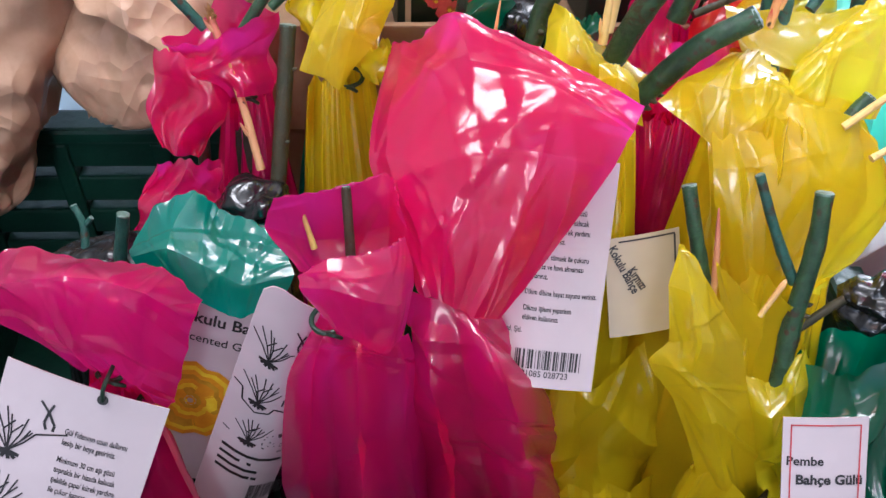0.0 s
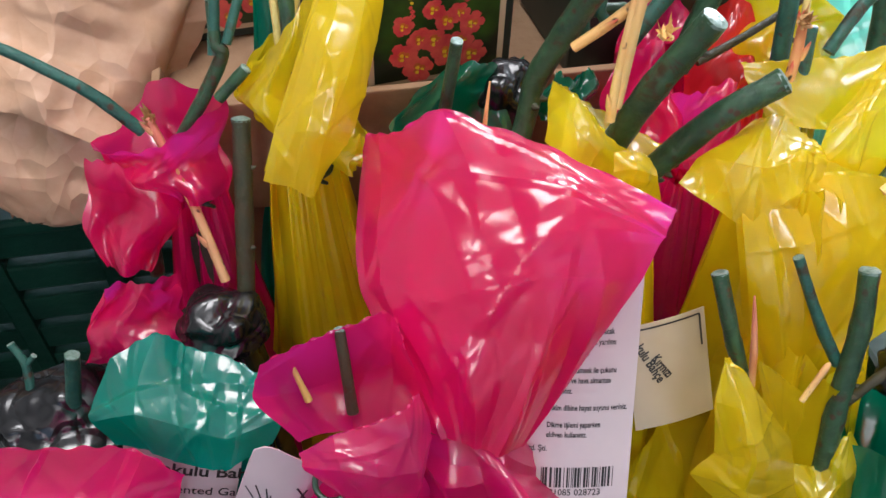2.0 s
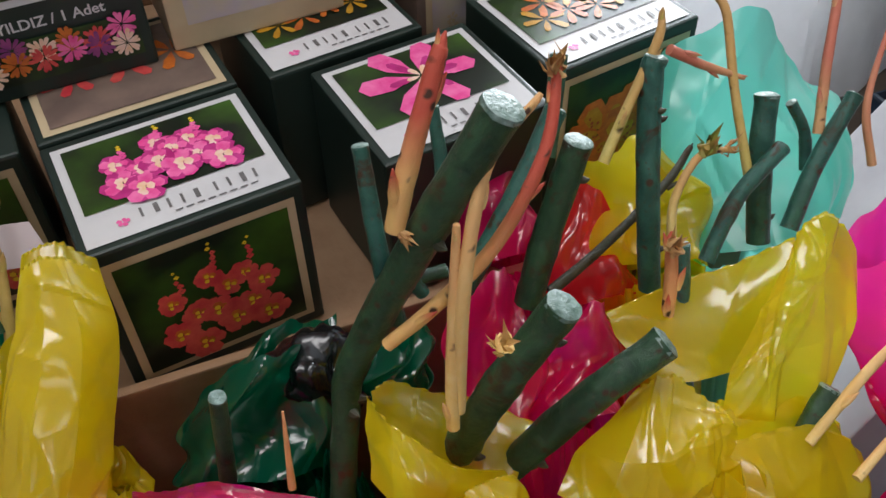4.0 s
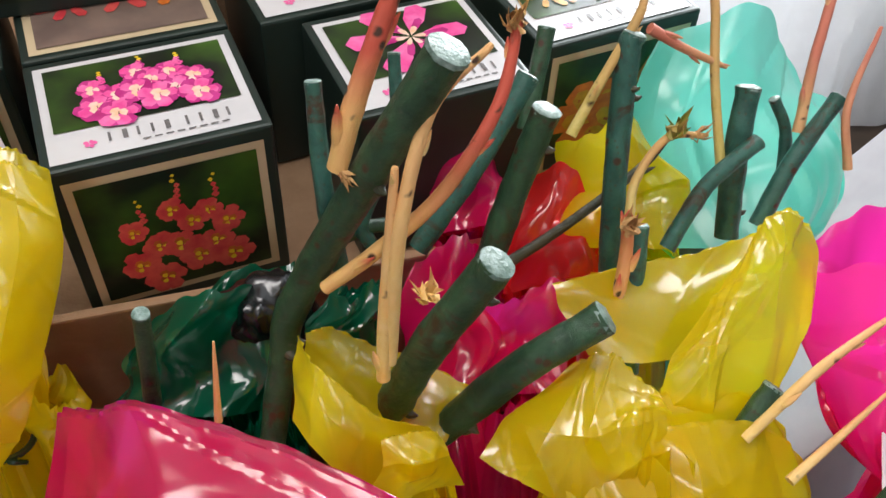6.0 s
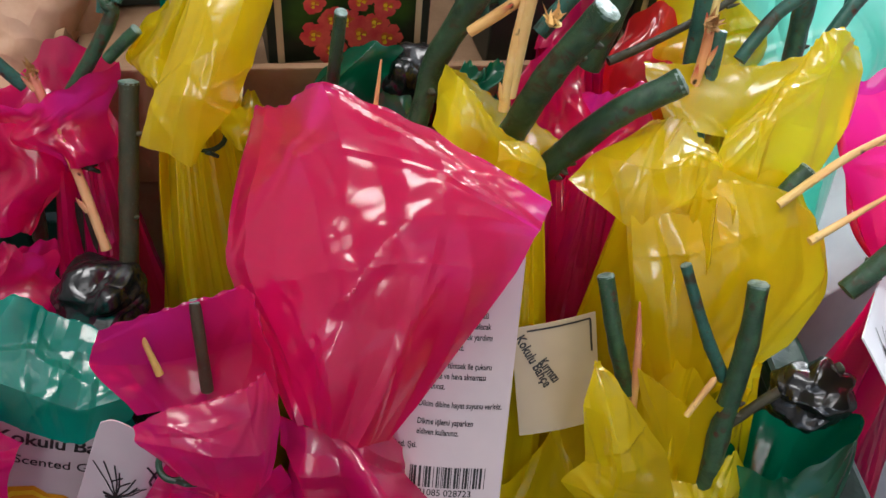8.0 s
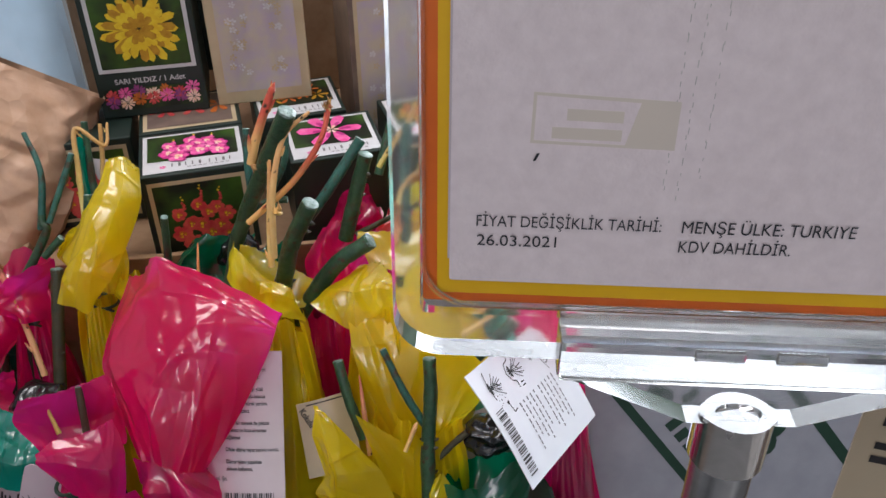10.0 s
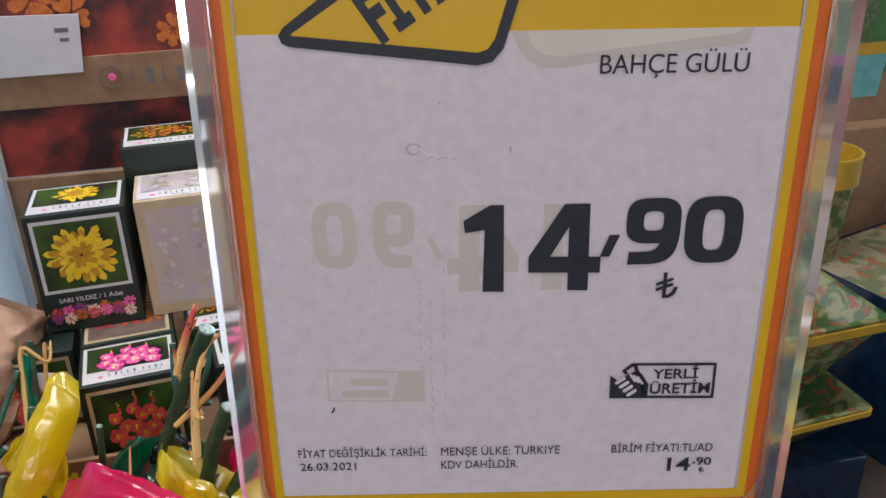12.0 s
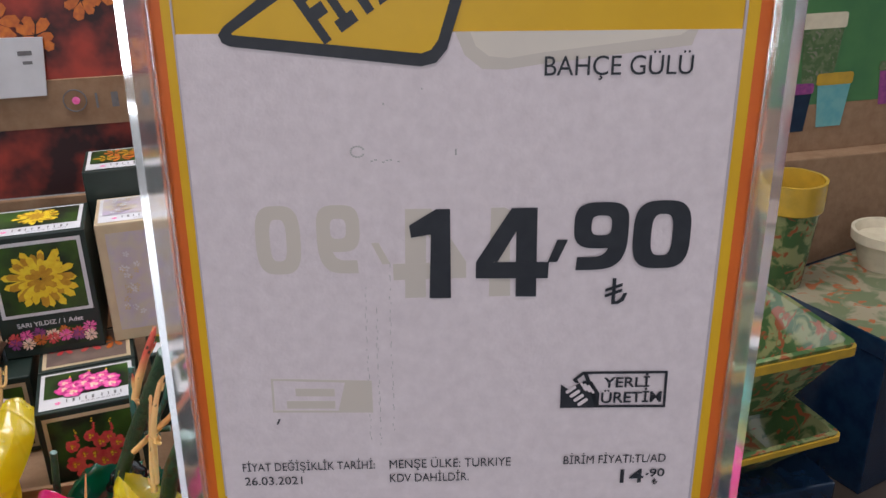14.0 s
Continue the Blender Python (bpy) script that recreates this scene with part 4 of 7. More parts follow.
# tall bent stem behind it, with long shoots
b = bundle((0.09, 0.37), "tall bent dark rose stem with peach and red shoots")
stem(b, [(0.0767, 0.3540, 1.1300), (0.0847, 0.3670, 1.1568), (0.0905, 0.3725, 1.1750), (0.1108, 0.3683, 1.2209), (0.1303, 0.3627, 1.2625)], [0.0056, 0.0058, 0.0066, 0.0072, 0.0076], BARK, seed=22)
stem(b, [(0.1051, 0.3699, 1.2264), (0.1103, 0.3728, 1.2426), (0.1211, 0.3798, 1.2659), (0.1229, 0.3809, 1.2695)], [0.0040, 0.0046, 0.0036, 0.0022], SHOOT_RED, False, 23, 0.05, "shoot")
bud(b, (0.1053, 0.3683, 1.2277), (0.4, -0.4, -0.5), 0.0030, 7)
stem(b, [(0.0989, 0.3647, 1.1889), (0.1120, 0.3624, 1.2015), (0.1303, 0.3634, 1.2180), (0.1465, 0.3712, 1.2374), (0.1535, 0.3809, 1.2531)], [0.0030, 0.0034, 0.0033, 0.0028, 0.0022], SHOOT_RED, False, 24, 0.05, "shoot")
bud(b, (0.1530, 0.3807, 1.2525), (-0.1, 0, 1), 0.0042, 8, None, 9)
stem(b, [(0.1127, 0.3471, 1.1737), (0.1166, 0.3529, 1.2164), (0.1261, 0.3619, 1.2464), (0.1407, 0.3673, 1.2576)], [0.0030, 0.0032, 0.0026, 0.0016], SHOOT, False, 25, 0.05, "shoot")
stem(b, [(0.1042, 0.3717, 1.1891), (0.1022, 0.3766, 1.2153), (0.1032, 0.3881, 1.2402)], [0.0040, 0.0036, 0.0030], BARK_TEAL, seed=60)
stem(b, [(0.1143, 0.3771, 1.1903), (0.1126, 0.3793, 1.1976), (0.1239, 0.3857, 1.2189), (0.1262, 0.3968, 1.2392)], [0.0030, 0.0030, 0.0028, 0.0024], BARK_TEAL, seed=61)
stem(b, [(0.1042, 0.3792, 1.1907), (0.1126, 0.3800, 1.1935), (0.1225, 0.3800, 1.1934)], [0.0030, 0.0030, 0.0030], BARK, seed=62)
skirt(b, (0.0713, 0.3605, 1.1350), (0.0881, 0.3591, 1.1303), mat=GREEN, seed=24, w=0.06, top_gap=0.012)

# dark green bundle in front of the bulb boxes
b = bundle((0.06, 0.41), "dark green wrapped rose bundle with a black root bag")
part("collar", sleeve((0.0288, 0.3907, 1.1191), (0.0829, 0.3816, 1.1119), (0.0434, 0.4078, 1.1327), (0.0951, 0.4139, 1.1463), (0.016, 0.024), ((0.4, 0.006, 0.3),), ((0.6, 0.008, 0.3),), (0.0, 0.0), 0.004, 5, 0.006, 40, 25), GREEN, b, "", FOLD)
soil_bag(b, (0.0822, 0.4003, 1.1344), 0.017, 0.014, 0.02, 3)
part("torn_flap", sleeve((0.0966, 0.3832, 1.1374), (0.1163, 0.3825, 1.1350), (0.1043, 0.3951, 1.1503), (0.1201, 0.3950, 1.1501), (0.006, 0.010), (), (), (0.003, 0.003), 0.004, 3, 0.004, 40, 26, 64, 28), GREEN, b, "", FOLD)
skirt(b, (0.0314, 0.3905, 1.1184), (0.0811, 0.3817, 1.1124), mat=GREEN, seed=27, w=0.08, top_gap=0.016)

# pink and red bundles at the back
b = bundle((0.14, 0.40), "bright pink wrapped rose bundle crowded behind the stems")
part("collar", sleeve((0.1203, 0.3795, 1.1149), (0.1539, 0.3734, 1.1113), (0.1373, 0.4105, 1.1417), (0.1613, 0.4097, 1.1392), (0.014, 0.02), ((0.6, 0.006, 0.3),), (), (0.0, 0.004), 0.004, 4, 0.005, 40, 28), PINK, b, "", FOLD)
skirt(b, (0.1218, 0.3772, 1.1141), (0.1517, 0.3728, 1.1093), mat=PINK, seed=29, w=0.07, top_gap=0.014)
b = bundle((0.17, 0.40), "dark pink wrapped rose bundle with a creased top")
part("collar", sleeve((0.1482, 0.3688, 1.1128), (0.1832, 0.3648, 1.1092), (0.1528, 0.3943, 1.1310), (0.1882, 0.3945, 1.1316), (0.012, 0.02), (), (), (0.0, 0.0), 0.005, 4, 0.005, 40, 30), PINK, b, "", FOLD)
skirt(b, (0.1496, 0.3673, 1.1144), (0.1806, 0.3643, 1.1109), mat=PINK, seed=31, w=0.07, top_gap=0.012)
b = bundle((0.20, 0.43), "coral red wrapped rose bundle behind a brown stem")
part("collar", sleeve((0.1704, 0.4057, 1.1191), (0.2109, 0.4009, 1.1197), (0.1882, 0.4375, 1.1416), (0.2174, 0.4231, 1.1270), (0.014, 0.02), ((0.3, 0.006, 0.3),), (), (0.0, 0.0), 0.003, 4, 0.004, 40, 32), RED, b, "", FOLD)
skirt(b, (0.1727, 0.4056, 1.1186), (0.2086, 0.4010, 1.1202), mat=RED, seed=33, w=0.07, top_gap=0.014)
stem(b, [(0.1563, 0.3906, 1.1521), (0.1644, 0.3958, 1.1794), (0.1737, 0.3991, 1.2103)], [0.0070, 0.0068, 0.0064], BARK, seed=26)
stem(b, [(0.1633, 0.3889, 1.1563), (0.1849, 0.3948, 1.1627), (0.2148, 0.4057, 1.1723), (0.2279, 0.4132, 1.1775)], [0.0030, 0.0028, 0.0026, 0.0020], BARK_BROWN, False, 27, 0.05, "shoot")
stem(b, [(0.1325, 0.3907, 1.1691), (0.1543, 0.4003, 1.1943), (0.1714, 0.4105, 1.2149)], [0.0050, 0.0050, 0.0050], BARK_TEAL, seed=28)
stem(b, [(0.1827, 0.4324, 1.1745), (0.1941, 0.4509, 1.2029)], [0.0044, 0.0044], BARK, seed=29)
b = bundle((0.12, 0.47), "dark plum wrapped rose bundle beside the bulb boxes")
part("collar", sleeve((0.1436, 0.4297, 1.1323), (0.1796, 0.4291, 1.1302), (0.1560, 0.4575, 1.1582), (0.1841, 0.4531, 1.1435), (0.012, 0.016), (), (), (0.0, 0.0), 0.004, 4, 0.004, 40, 34), PINK, b, "", FOLD)
skirt(b, (0.1457, 0.4296, 1.1319), (0.1773, 0.4292, 1.1307), mat=PINK, seed=35, w=0.06, top_gap=0.012)

# wide yellow bundle
b = bundle((0.22, 0.33), "yellow wrapped rose bundle with a wide open crumpled collar")
part("collar_back", sheet([[(0.1689, 0.3380, 1.1698), (0.1818, 0.3350, 1.1652), (0.1970, 0.3360, 1.1606), (0.2140, 0.3380, 1.1544)], [(0.1634, 0.3500, 1.1781), (0.1821, 0.3520, 1.1699), (0.2041, 0.3520, 1.1683), (0.2238, 0.3500, 1.1719)], [(0.1642, 0.3580, 1.1801), (0.1862, 0.3640, 1.1736), (0.2139, 0.3660, 1.1713), (0.2342, 0.3620, 1.1801)]], 36, 0.3, 6, 0.25), YELLOW, b, "", FOLD)
part("collar", sheet([[(0.1873, 0.3250, 1.1568), (0.2011, 0.3200, 1.1541), (0.2208, 0.3220, 1.1463), (0.2345, 0.3280, 1.1411)], [(0.1924, 0.3320, 1.1690), (0.2028, 0.3280, 1.1767), (0.2237, 0.3300, 1.1699), (0.2424, 0.3380, 1.1651)], [(0.2075, 0.3420, 1.1781), (0.2169, 0.3420, 1.1839), (0.2314, 0.3440, 1.1842), (0.2470, 0.3500, 1.1806)], [(0.2227, 0.3520, 1.1828), (0.2283, 0.3560, 1.1890), (0.2364, 0.3580, 1.1935), (0.2466, 0.3560, 1.1861)]], 38, 0.6, 20, 0.5), YELLOW, b, "", FOLD)
part("folded_flap", sheet([[(0.1320, 0.3220, 1.1554), (0.1413, 0.3120, 1.1527), (0.1549, 0.3080, 1.1439), (0.1716, 0.3080, 1.1465), (0.1858, 0.3120, 1.1546)], [(0.1419, 0.3300, 1.1589), (0.1493, 0.3180, 1.1675), (0.1598, 0.3140, 1.1674), (0.1722, 0.3150, 1.1682), (0.1877, 0.3180, 1.1602)], [(0.1643, 0.3360, 1.1705), (0.1708, 0.3380, 1.1694), (0.1771, 0.3360, 1.1703), (0.1806, 0.3280, 1.1685), (0.1862, 0.3200, 1.1664)]], 37, 0.75, 22, 0.55), YELLOW, b, "", FOLD)
skirt(b, (0.1584, 0.3272, 1.1574), (0.2045, 0.3221, 1.1470), mat=YELLOW, seed=38, w=0.09, top_gap=0.014)
stem(b, [(0.1954, 0.3784, 1.1548), (0.1975, 0.3923, 1.1876), (0.2009, 0.4061, 1.2204), (0.2032, 0.4080, 1.2268)], [0.0054, 0.0054, 0.0054, 0.005], BARK_TEAL, seed=30)
stem(b, [(0.1884, 0.3439, 1.1463), (0.1934, 0.3596, 1.1652), (0.1961, 0.3702, 1.1841)], [0.0048, 0.0046, 0.0044], BARK_TEAL, seed=31)
stem(b, [(0.1846, 0.3540, 1.1634), (0.1888, 0.3613, 1.1777), (0.1901, 0.3670, 1.1899)], [0.0030, 0.0034, 0.0030], SHOOT_RED, False, 32, 0.08, "shoot")
bud(b, (0.1893, 0.3647, 1.1889), (0, -0.2, 1), 0.0045, 9, None, 8)
stem(b, [(0.1902, 0.3667, 1.1890), (0.1940, 0.3747, 1.1991), (0.2058, 0.3821, 1.2070), (0.2192, 0.3834, 1.2045)], [0.0024, 0.0022, 0.0020, 0.0014], SHOOT_YELLOW, False, 33, 0.05, "shoot")
bud(b, (0.2076, 0.3820, 1.2068), (0.3, 0, 1), 0.0048, 10, LEAFLET, 8, "leaf_tuft")
bud(b, (0.2154, 0.3834, 1.2048), (1, 0, 0.2), 0.0034, 11, BUD, 5)

# yellow bundle with a broad smooth collar
b = bundle((0.20, 0.29), "yellow wrapped rose bundle with a broad smooth translucent collar")
part("collar", sheet([[(0.1699, 0.2830, 1.0711), (0.1790, 0.2790, 1.0724), (0.1887, 0.2780, 1.0703), (0.1987, 0.2800, 1.0707), (0.2085, 0.2840, 1.0708)], [(0.1575, 0.2920, 1.1212), (0.1729, 0.2850, 1.1141), (0.1902, 0.2840, 1.1073), (0.2102, 0.2860, 1.0972), (0.2308, 0.2920, 1.0942)], [(0.1541, 0.3020, 1.1412), (0.1731, 0.2960, 1.1403), (0.1959, 0.2950, 1.1364), (0.2219, 0.2970, 1.1247), (0.2427, 0.3020, 1.1058)], [(0.1532, 0.3140, 1.1568), (0.1703, 0.3160, 1.1591), (0.1930, 0.3160, 1.1585), (0.2155, 0.3140, 1.1525), (0.2367, 0.3100, 1.1288)]], 39, 0.3, 20, 0.36), YELLOW, b, "", FOLD)
part("collar_back", sheet([[(0.1699, 0.2930, 1.0731), (0.1790, 0.2890, 1.0744), (0.1887, 0.2880, 1.0723), (0.1987, 0.2900, 1.0727), (0.2085, 0.2940, 1.0728)], [(0.1575, 0.3020, 1.1232), (0.1729, 0.2950, 1.1161), (0.1902, 0.2940, 1.1093), (0.2102, 0.2960, 1.0992), (0.2308, 0.3020, 1.0962)], [(0.1541, 0.3120, 1.1432), (0.1731, 0.3060, 1.1423), (0.1959, 0.3050, 1.1384), (0.2219, 0.3070, 1.1267), (0.2427, 0.3120, 1.1078)], [(0.1532, 0.3240, 1.1588), (0.1703, 0.3260, 1.1611), (0.1930, 0.3260, 1.1605), (0.2155, 0.3240, 1.1545), (0.2367, 0.3200, 1.1308)]], 40, 0.3, 8, 0.25), YELLOW, b, "", FOLD)
skirt(b, (0.1647, 0.2876, 1.0986), (0.2174, 0.2828, 1.0827), mat=YELLOW, seed=40, w=0.09, top_gap=0.012)
stem(b, [(0.2114, 0.3142, 1.1474), (0.2228, 0.3205, 1.1584)], [0.0050, 0.0050], BARK, seed=34)
stem(b, [(0.2103, 0.3110, 1.1501), (0.2358, 0.3197, 1.1656), (0.2618, 0.3259, 1.1762)], [0.0026, 0.0026, 0.0012], SHOOT, False, 35, 0.04, "shoot")
stem(b, [(0.2200, 0.2981, 1.1436), (0.2406, 0.3054, 1.1512), (0.2576, 0.3118, 1.1562)], [0.0024, 0.0020, 0.0008], SHOOT, False, 36, 0.04, "shoot")
stem(b, [(0.2244, 0.2749, 1.1431), (0.2480, 0.2847, 1.1623)], [0.0056, 0.0056], BARK, seed=37)

# front yellow bundle with a peaked collar
b = bundle((0.17, 0.26), "yellow wrapped rose bundle with a peaked, folded collar")
part("peaked_flap", sheet([[(0.1710, 0.2280, 0.9791), (0.1754, 0.2170, 0.9996), (0.1968, 0.2260, 0.9843)], [(0.1560, 0.2340, 1.0221), (0.1631, 0.2220, 1.0368), (0.1890, 0.2300, 1.0123)], [(0.1402, 0.2380, 1.0599), (0.1494, 0.2260, 1.0708), (0.1822, 0.2360, 1.0368)], [(0.1266, 0.2430, 1.0799), (0.1390, 0.2280, 1.0921), (0.1739, 0.2400, 1.0622)], [(0.1336, 0.2440, 1.0919), (0.1398, 0.2320, 1.1070), (0.1640, 0.2460, 1.0896)], [(0.1284, 0.2500, 1.1202), (0.1354, 0.2430, 1.1230), (0.1498, 0.2500, 1.1112)], [(0.1315, 0.2580, 1.1352), (0.1322, 0.2570, 1.1356), (0.1335, 0.2560, 1.1347)]], 41, 0.7, 18, 0.42), YELLOW, b, "", FOLD)
part("folded_flap", sheet([[(0.1950, 0.2220, 0.9863), (0.1992, 0.2160, 1.0001), (0.2136, 0.2180, 0.9955), (0.2326, 0.2300, 0.9719)], [(0.1907, 0.2280, 1.0053), (0.1942, 0.2220, 1.0182), (0.2090, 0.2240, 1.0114), (0.2301, 0.2360, 0.9920)], [(0.1859, 0.2340, 1.0256), (0.1895, 0.2260, 1.0337), (0.2017, 0.2300, 1.0361), (0.2201, 0.2440, 1.0228)], [(0.1788, 0.2400, 1.0490), (0.1846, 0.2320, 1.0519), (0.1953, 0.2380, 1.0600), (0.2081, 0.2500, 1.0581)], [(0.1758, 0.2500, 1.0591), (0.1878, 0.2490, 1.0541), (0.1954, 0.2520, 1.0659), (0.2008, 0.2560, 1.0715)]], 42, 0.75, 18, 0.46), YELLOW, b, "", FOLD)
part("collar", sheet([[(0.1683, 0.2580, 1.0587), (0.1823, 0.2560, 1.0437), (0.1987, 0.2580, 1.0358)], [(0.1613, 0.2620, 1.0859), (0.1769, 0.2640, 1.0713), (0.1950, 0.2640, 1.0584)], [(0.1533, 0.2660, 1.1157), (0.1731, 0.2700, 1.0913), (0.1936, 0.2680, 1.0699)]], 43, 0.4, 5, 0.25), YELLOW, b, "", FOLD)
skirt(b, (0.1561, 0.2275, 1.0182), (0.2153, 0.2249, 1.0096), mat=YELLOW, seed=43, w=0.085, top_gap=0.018)
stem(b, [(0.1921, 0.2473, 1.0511), (0.1936, 0.2617, 1.0855), (0.1975, 0.2744, 1.1147), (0.1985, 0.2857, 1.1358)], [0.0062, 0.0060, 0.0056, 0.0054], BARK, seed=38)
stem(b, [(0.1930, 0.2711, 1.0970), (0.1824, 0.2798, 1.1162), (0.1721, 0.2929, 1.1397)], [0.0036, 0.0032, 0.0028], BARK_TEAL, seed=39)
stem(b, [(0.1565, 0.2719, 1.0896), (0.1494, 0.2838, 1.1127), (0.1455, 0.2972, 1.1305)], [0.0044, 0.0044, 0.0044], BARK, seed=40)
stem(b, [(0.1592, 0.2663, 1.0808), (0.1581, 0.2768, 1.1059), (0.1572, 0.2872, 1.1240)], [0.0022, 0.0024, 0.0008], SHOOT_PINK, False, 41, 0.05, "shoot")
stem(b, [(0.1804, 0.2647, 1.0822), (0.1873, 0.2692, 1.0974)], [0.0018, 0.0022], SHOOT, False, 42, 0.08, "shoot")

# low yellow skirt behind the bar-coded tag
b = bundle((0.12, 0.29), "yellow wrapped rose bundle half hidden behind hanging tags")
part("collar", sleeve((0.0811, 0.2671, 0.9202), (0.1812, 0.2659, 0.9162), (0.0931, 0.2937, 1.0024), (0.1619, 0.3019, 1.0331), (0.020, 0.016), (), (), (0.0, 0.0), 0.007, 4, 0.006, 26, 44), YELLOW, b, "", FOLD)
# second dark mass added inside, standing in for the shade down here
roots(b, (0.1000, 0.3000, 1.0150), (0.1500, 0.3050, 1.0250), w=0.10, seed=44, lean=0.1, gap=0.016)
skirt(b, (0.0783, 0.2672, 0.9606), (0.1650, 0.2661, 0.9572), mat=YELLOW, seed=45, w=0.09, top_gap=0.02)

# pink bundle at the window side
b = bundle((0.29, 0.31), "bright pink wrapped rose bundle glowing in the window light")
part("collar", sleeve((0.2720, 0.3079, 1.1063), (0.2965, 0.3065, 1.1083), (0.2514, 0.3550, 1.1666), (0.3076, 0.3485, 1.1685), (0.010, 0.024), ((0.4, 0.004, 0.3),), ((0.6, 0.012, 0.4),), (0.012, -0.006), 0.005, 4, 0.005, 32, 46), PINK, b, "", FOLD)
skirt(b, (0.2735, 0.3079, 1.1062), (0.2959, 0.3064, 1.1080), mat=PINK, seed=47, w=0.08, pleat=0.008)
tie_ring(b, (0.2841, 0.3069, 1.1065), 0.012, 0.010)
stem(b, [(0.2683, 0.3721, 1.1904), (0.2677, 0.3822, 1.2075), (0.2821, 0.3968, 1.2227)], [0.0022, 0.0020, 0.0012], SHOOT_PINK, False, 43, 0.04, "shoot")

# dark green bundle under the white tag
b = bundle((0.24, 0.25), "dark green wrapped rose bundle with a black root bag")
part("collar", sleeve((0.1974, 0.2142, 1.0039), (0.2429, 0.2133, 1.0010), (0.1983, 0.2559, 1.0596), (0.2552, 0.2626, 1.0755), (0.016, 0.020), ((0.5, -0.006, 0.3),), (), (0.0, 0.0), 0.006, 4, 0.006, 34, 48), GREEN, b, "", FOLD)
skirt(b, (0.1990, 0.2141, 1.0038), (0.2413, 0.2133, 1.0011), mat=GREEN, seed=49, w=0.08, top_gap=0.014)
soil_bag(b, (0.2341, 0.2702, 1.0841), 0.016, 0.014, 0.014, 6)
stem(b, [(0.1996, 0.2640, 1.0732), (0.2199, 0.2702, 1.0873), (0.2437, 0.2743, 1.0944)], [0.0028, 0.0030, 0.0030], BARK_BROWN, seed=44)

# pale turquoise bundle against the window
b = bundle((0.30, 0.44), "pale turquoise wrapped rose bundle backlit by the window")
part("collar", sleeve((0.2332, 0.4116, 1.1219), (0.3004, 0.4038, 1.1127), (0.2480, 0.4641, 1.1804), (0.3319, 0.4487, 1.1457), (0.026, 0.014), ((0.4, 0.020, 0.3),), ((0.4, 0.018, 0.3),), (0.010, 0.010), 0.004, 4, 0.005, 26, 50), AQUA, b, "", FOLD)
skirt(b, (0.2356, 0.4114, 1.1214), (0.2977, 0.4040, 1.1132), mat=AQUA, seed=51, w=0.08, top_gap=0.02)
stem(b, [(0.2372, 0.3783, 1.1608), (0.2403, 0.3913, 1.1845), (0.2446, 0.4015, 1.2050)], [0.0056, 0.0056, 0.0056], BARK_TEAL, seed=45)
stem(b, [(0.2094, 0.3710, 1.1699), (0.2235, 0.3798, 1.1859), (0.2429, 0.3865, 1.1951)], [0.0038, 0.0038, 0.0038], BARK_TEAL, seed=46)
stem(b, [(0.2431, 0.3730, 1.1700), (0.2551, 0.3821, 1.1869), (0.2719, 0.3912, 1.2040)], [0.0044, 0.0042, 0.0038], BARK_TEAL, seed=47)
stem(b, [(0.2317, 0.3858, 1.1861), (0.2319, 0.4028, 1.2094), (0.2347, 0.4184, 1.2280), (0.2329, 0.4248, 1.2326)], [0.0024, 0.0024, 0.0024, 0.0022], SHOOT_YELLOW, False, 48, 0.04, "shoot")
stem(b, [(0.2601, 0.3898, 1.1927), (0.2660, 0.4014, 1.2114), (0.2748, 0.4137, 1.2255)], [0.0028, 0.0028, 0.0026], SHOOT_PINK, False, 49, 0.03, "shoot")
stem(b, [(0.2596, 0.3892, 1.1773), (0.2610, 0.3965, 1.1884), (0.2562, 0.4015, 1.1984)], [0.0030, 0.0028, 0.0026], BARK_TEAL, seed=50)
stem(b, [(0.1812, 0.3956, 1.2019), (0.1912, 0.4023, 1.2144), (0.2048, 0.4112, 1.2305), (0.2080, 0.4158, 1.2359)], [0.0026, 0.0026, 0.0024, 0.0016], SHOOT_YELLOW, False, 51, 0.05, "shoot")
stem(b, [(0.2088, 0.4100, 1.2267), (0.2209, 0.4078, 1.2193), (0.2352, 0.4056, 1.2121)], [0.0026, 0.0024, 0.0014], SHOOT_PINK, False, 52, 0.04, "shoot")
b = bundle((0.22, 0.45), "olive yellow wrapped rose bundle behind the stems")
part("collar", sleeve((0.1928, 0.4101, 1.1337), (0.2428, 0.4019, 1.1230), (0.2007, 0.4413, 1.1544), (0.2350, 0.4360, 1.1534), (0.016, 0.02), ((0.5, 0.008, 0.3),), (), (0.0, 0.006), 0.005, 4, 0.005, 34, 52), YELLOW, b, "", FOLD)
skirt(b, (0.1951, 0.4100, 1.1332), (0.2403, 0.4020, 1.1235), mat=YELLOW, seed=53, w=0.08, top_gap=0.014)


# ---- lettering and cards ----
PETAL_GOLD = plain("printed golden petal", (0.70, 0.32, 0.01), (0.62, 0.24, 0.01), 0.38, 200)

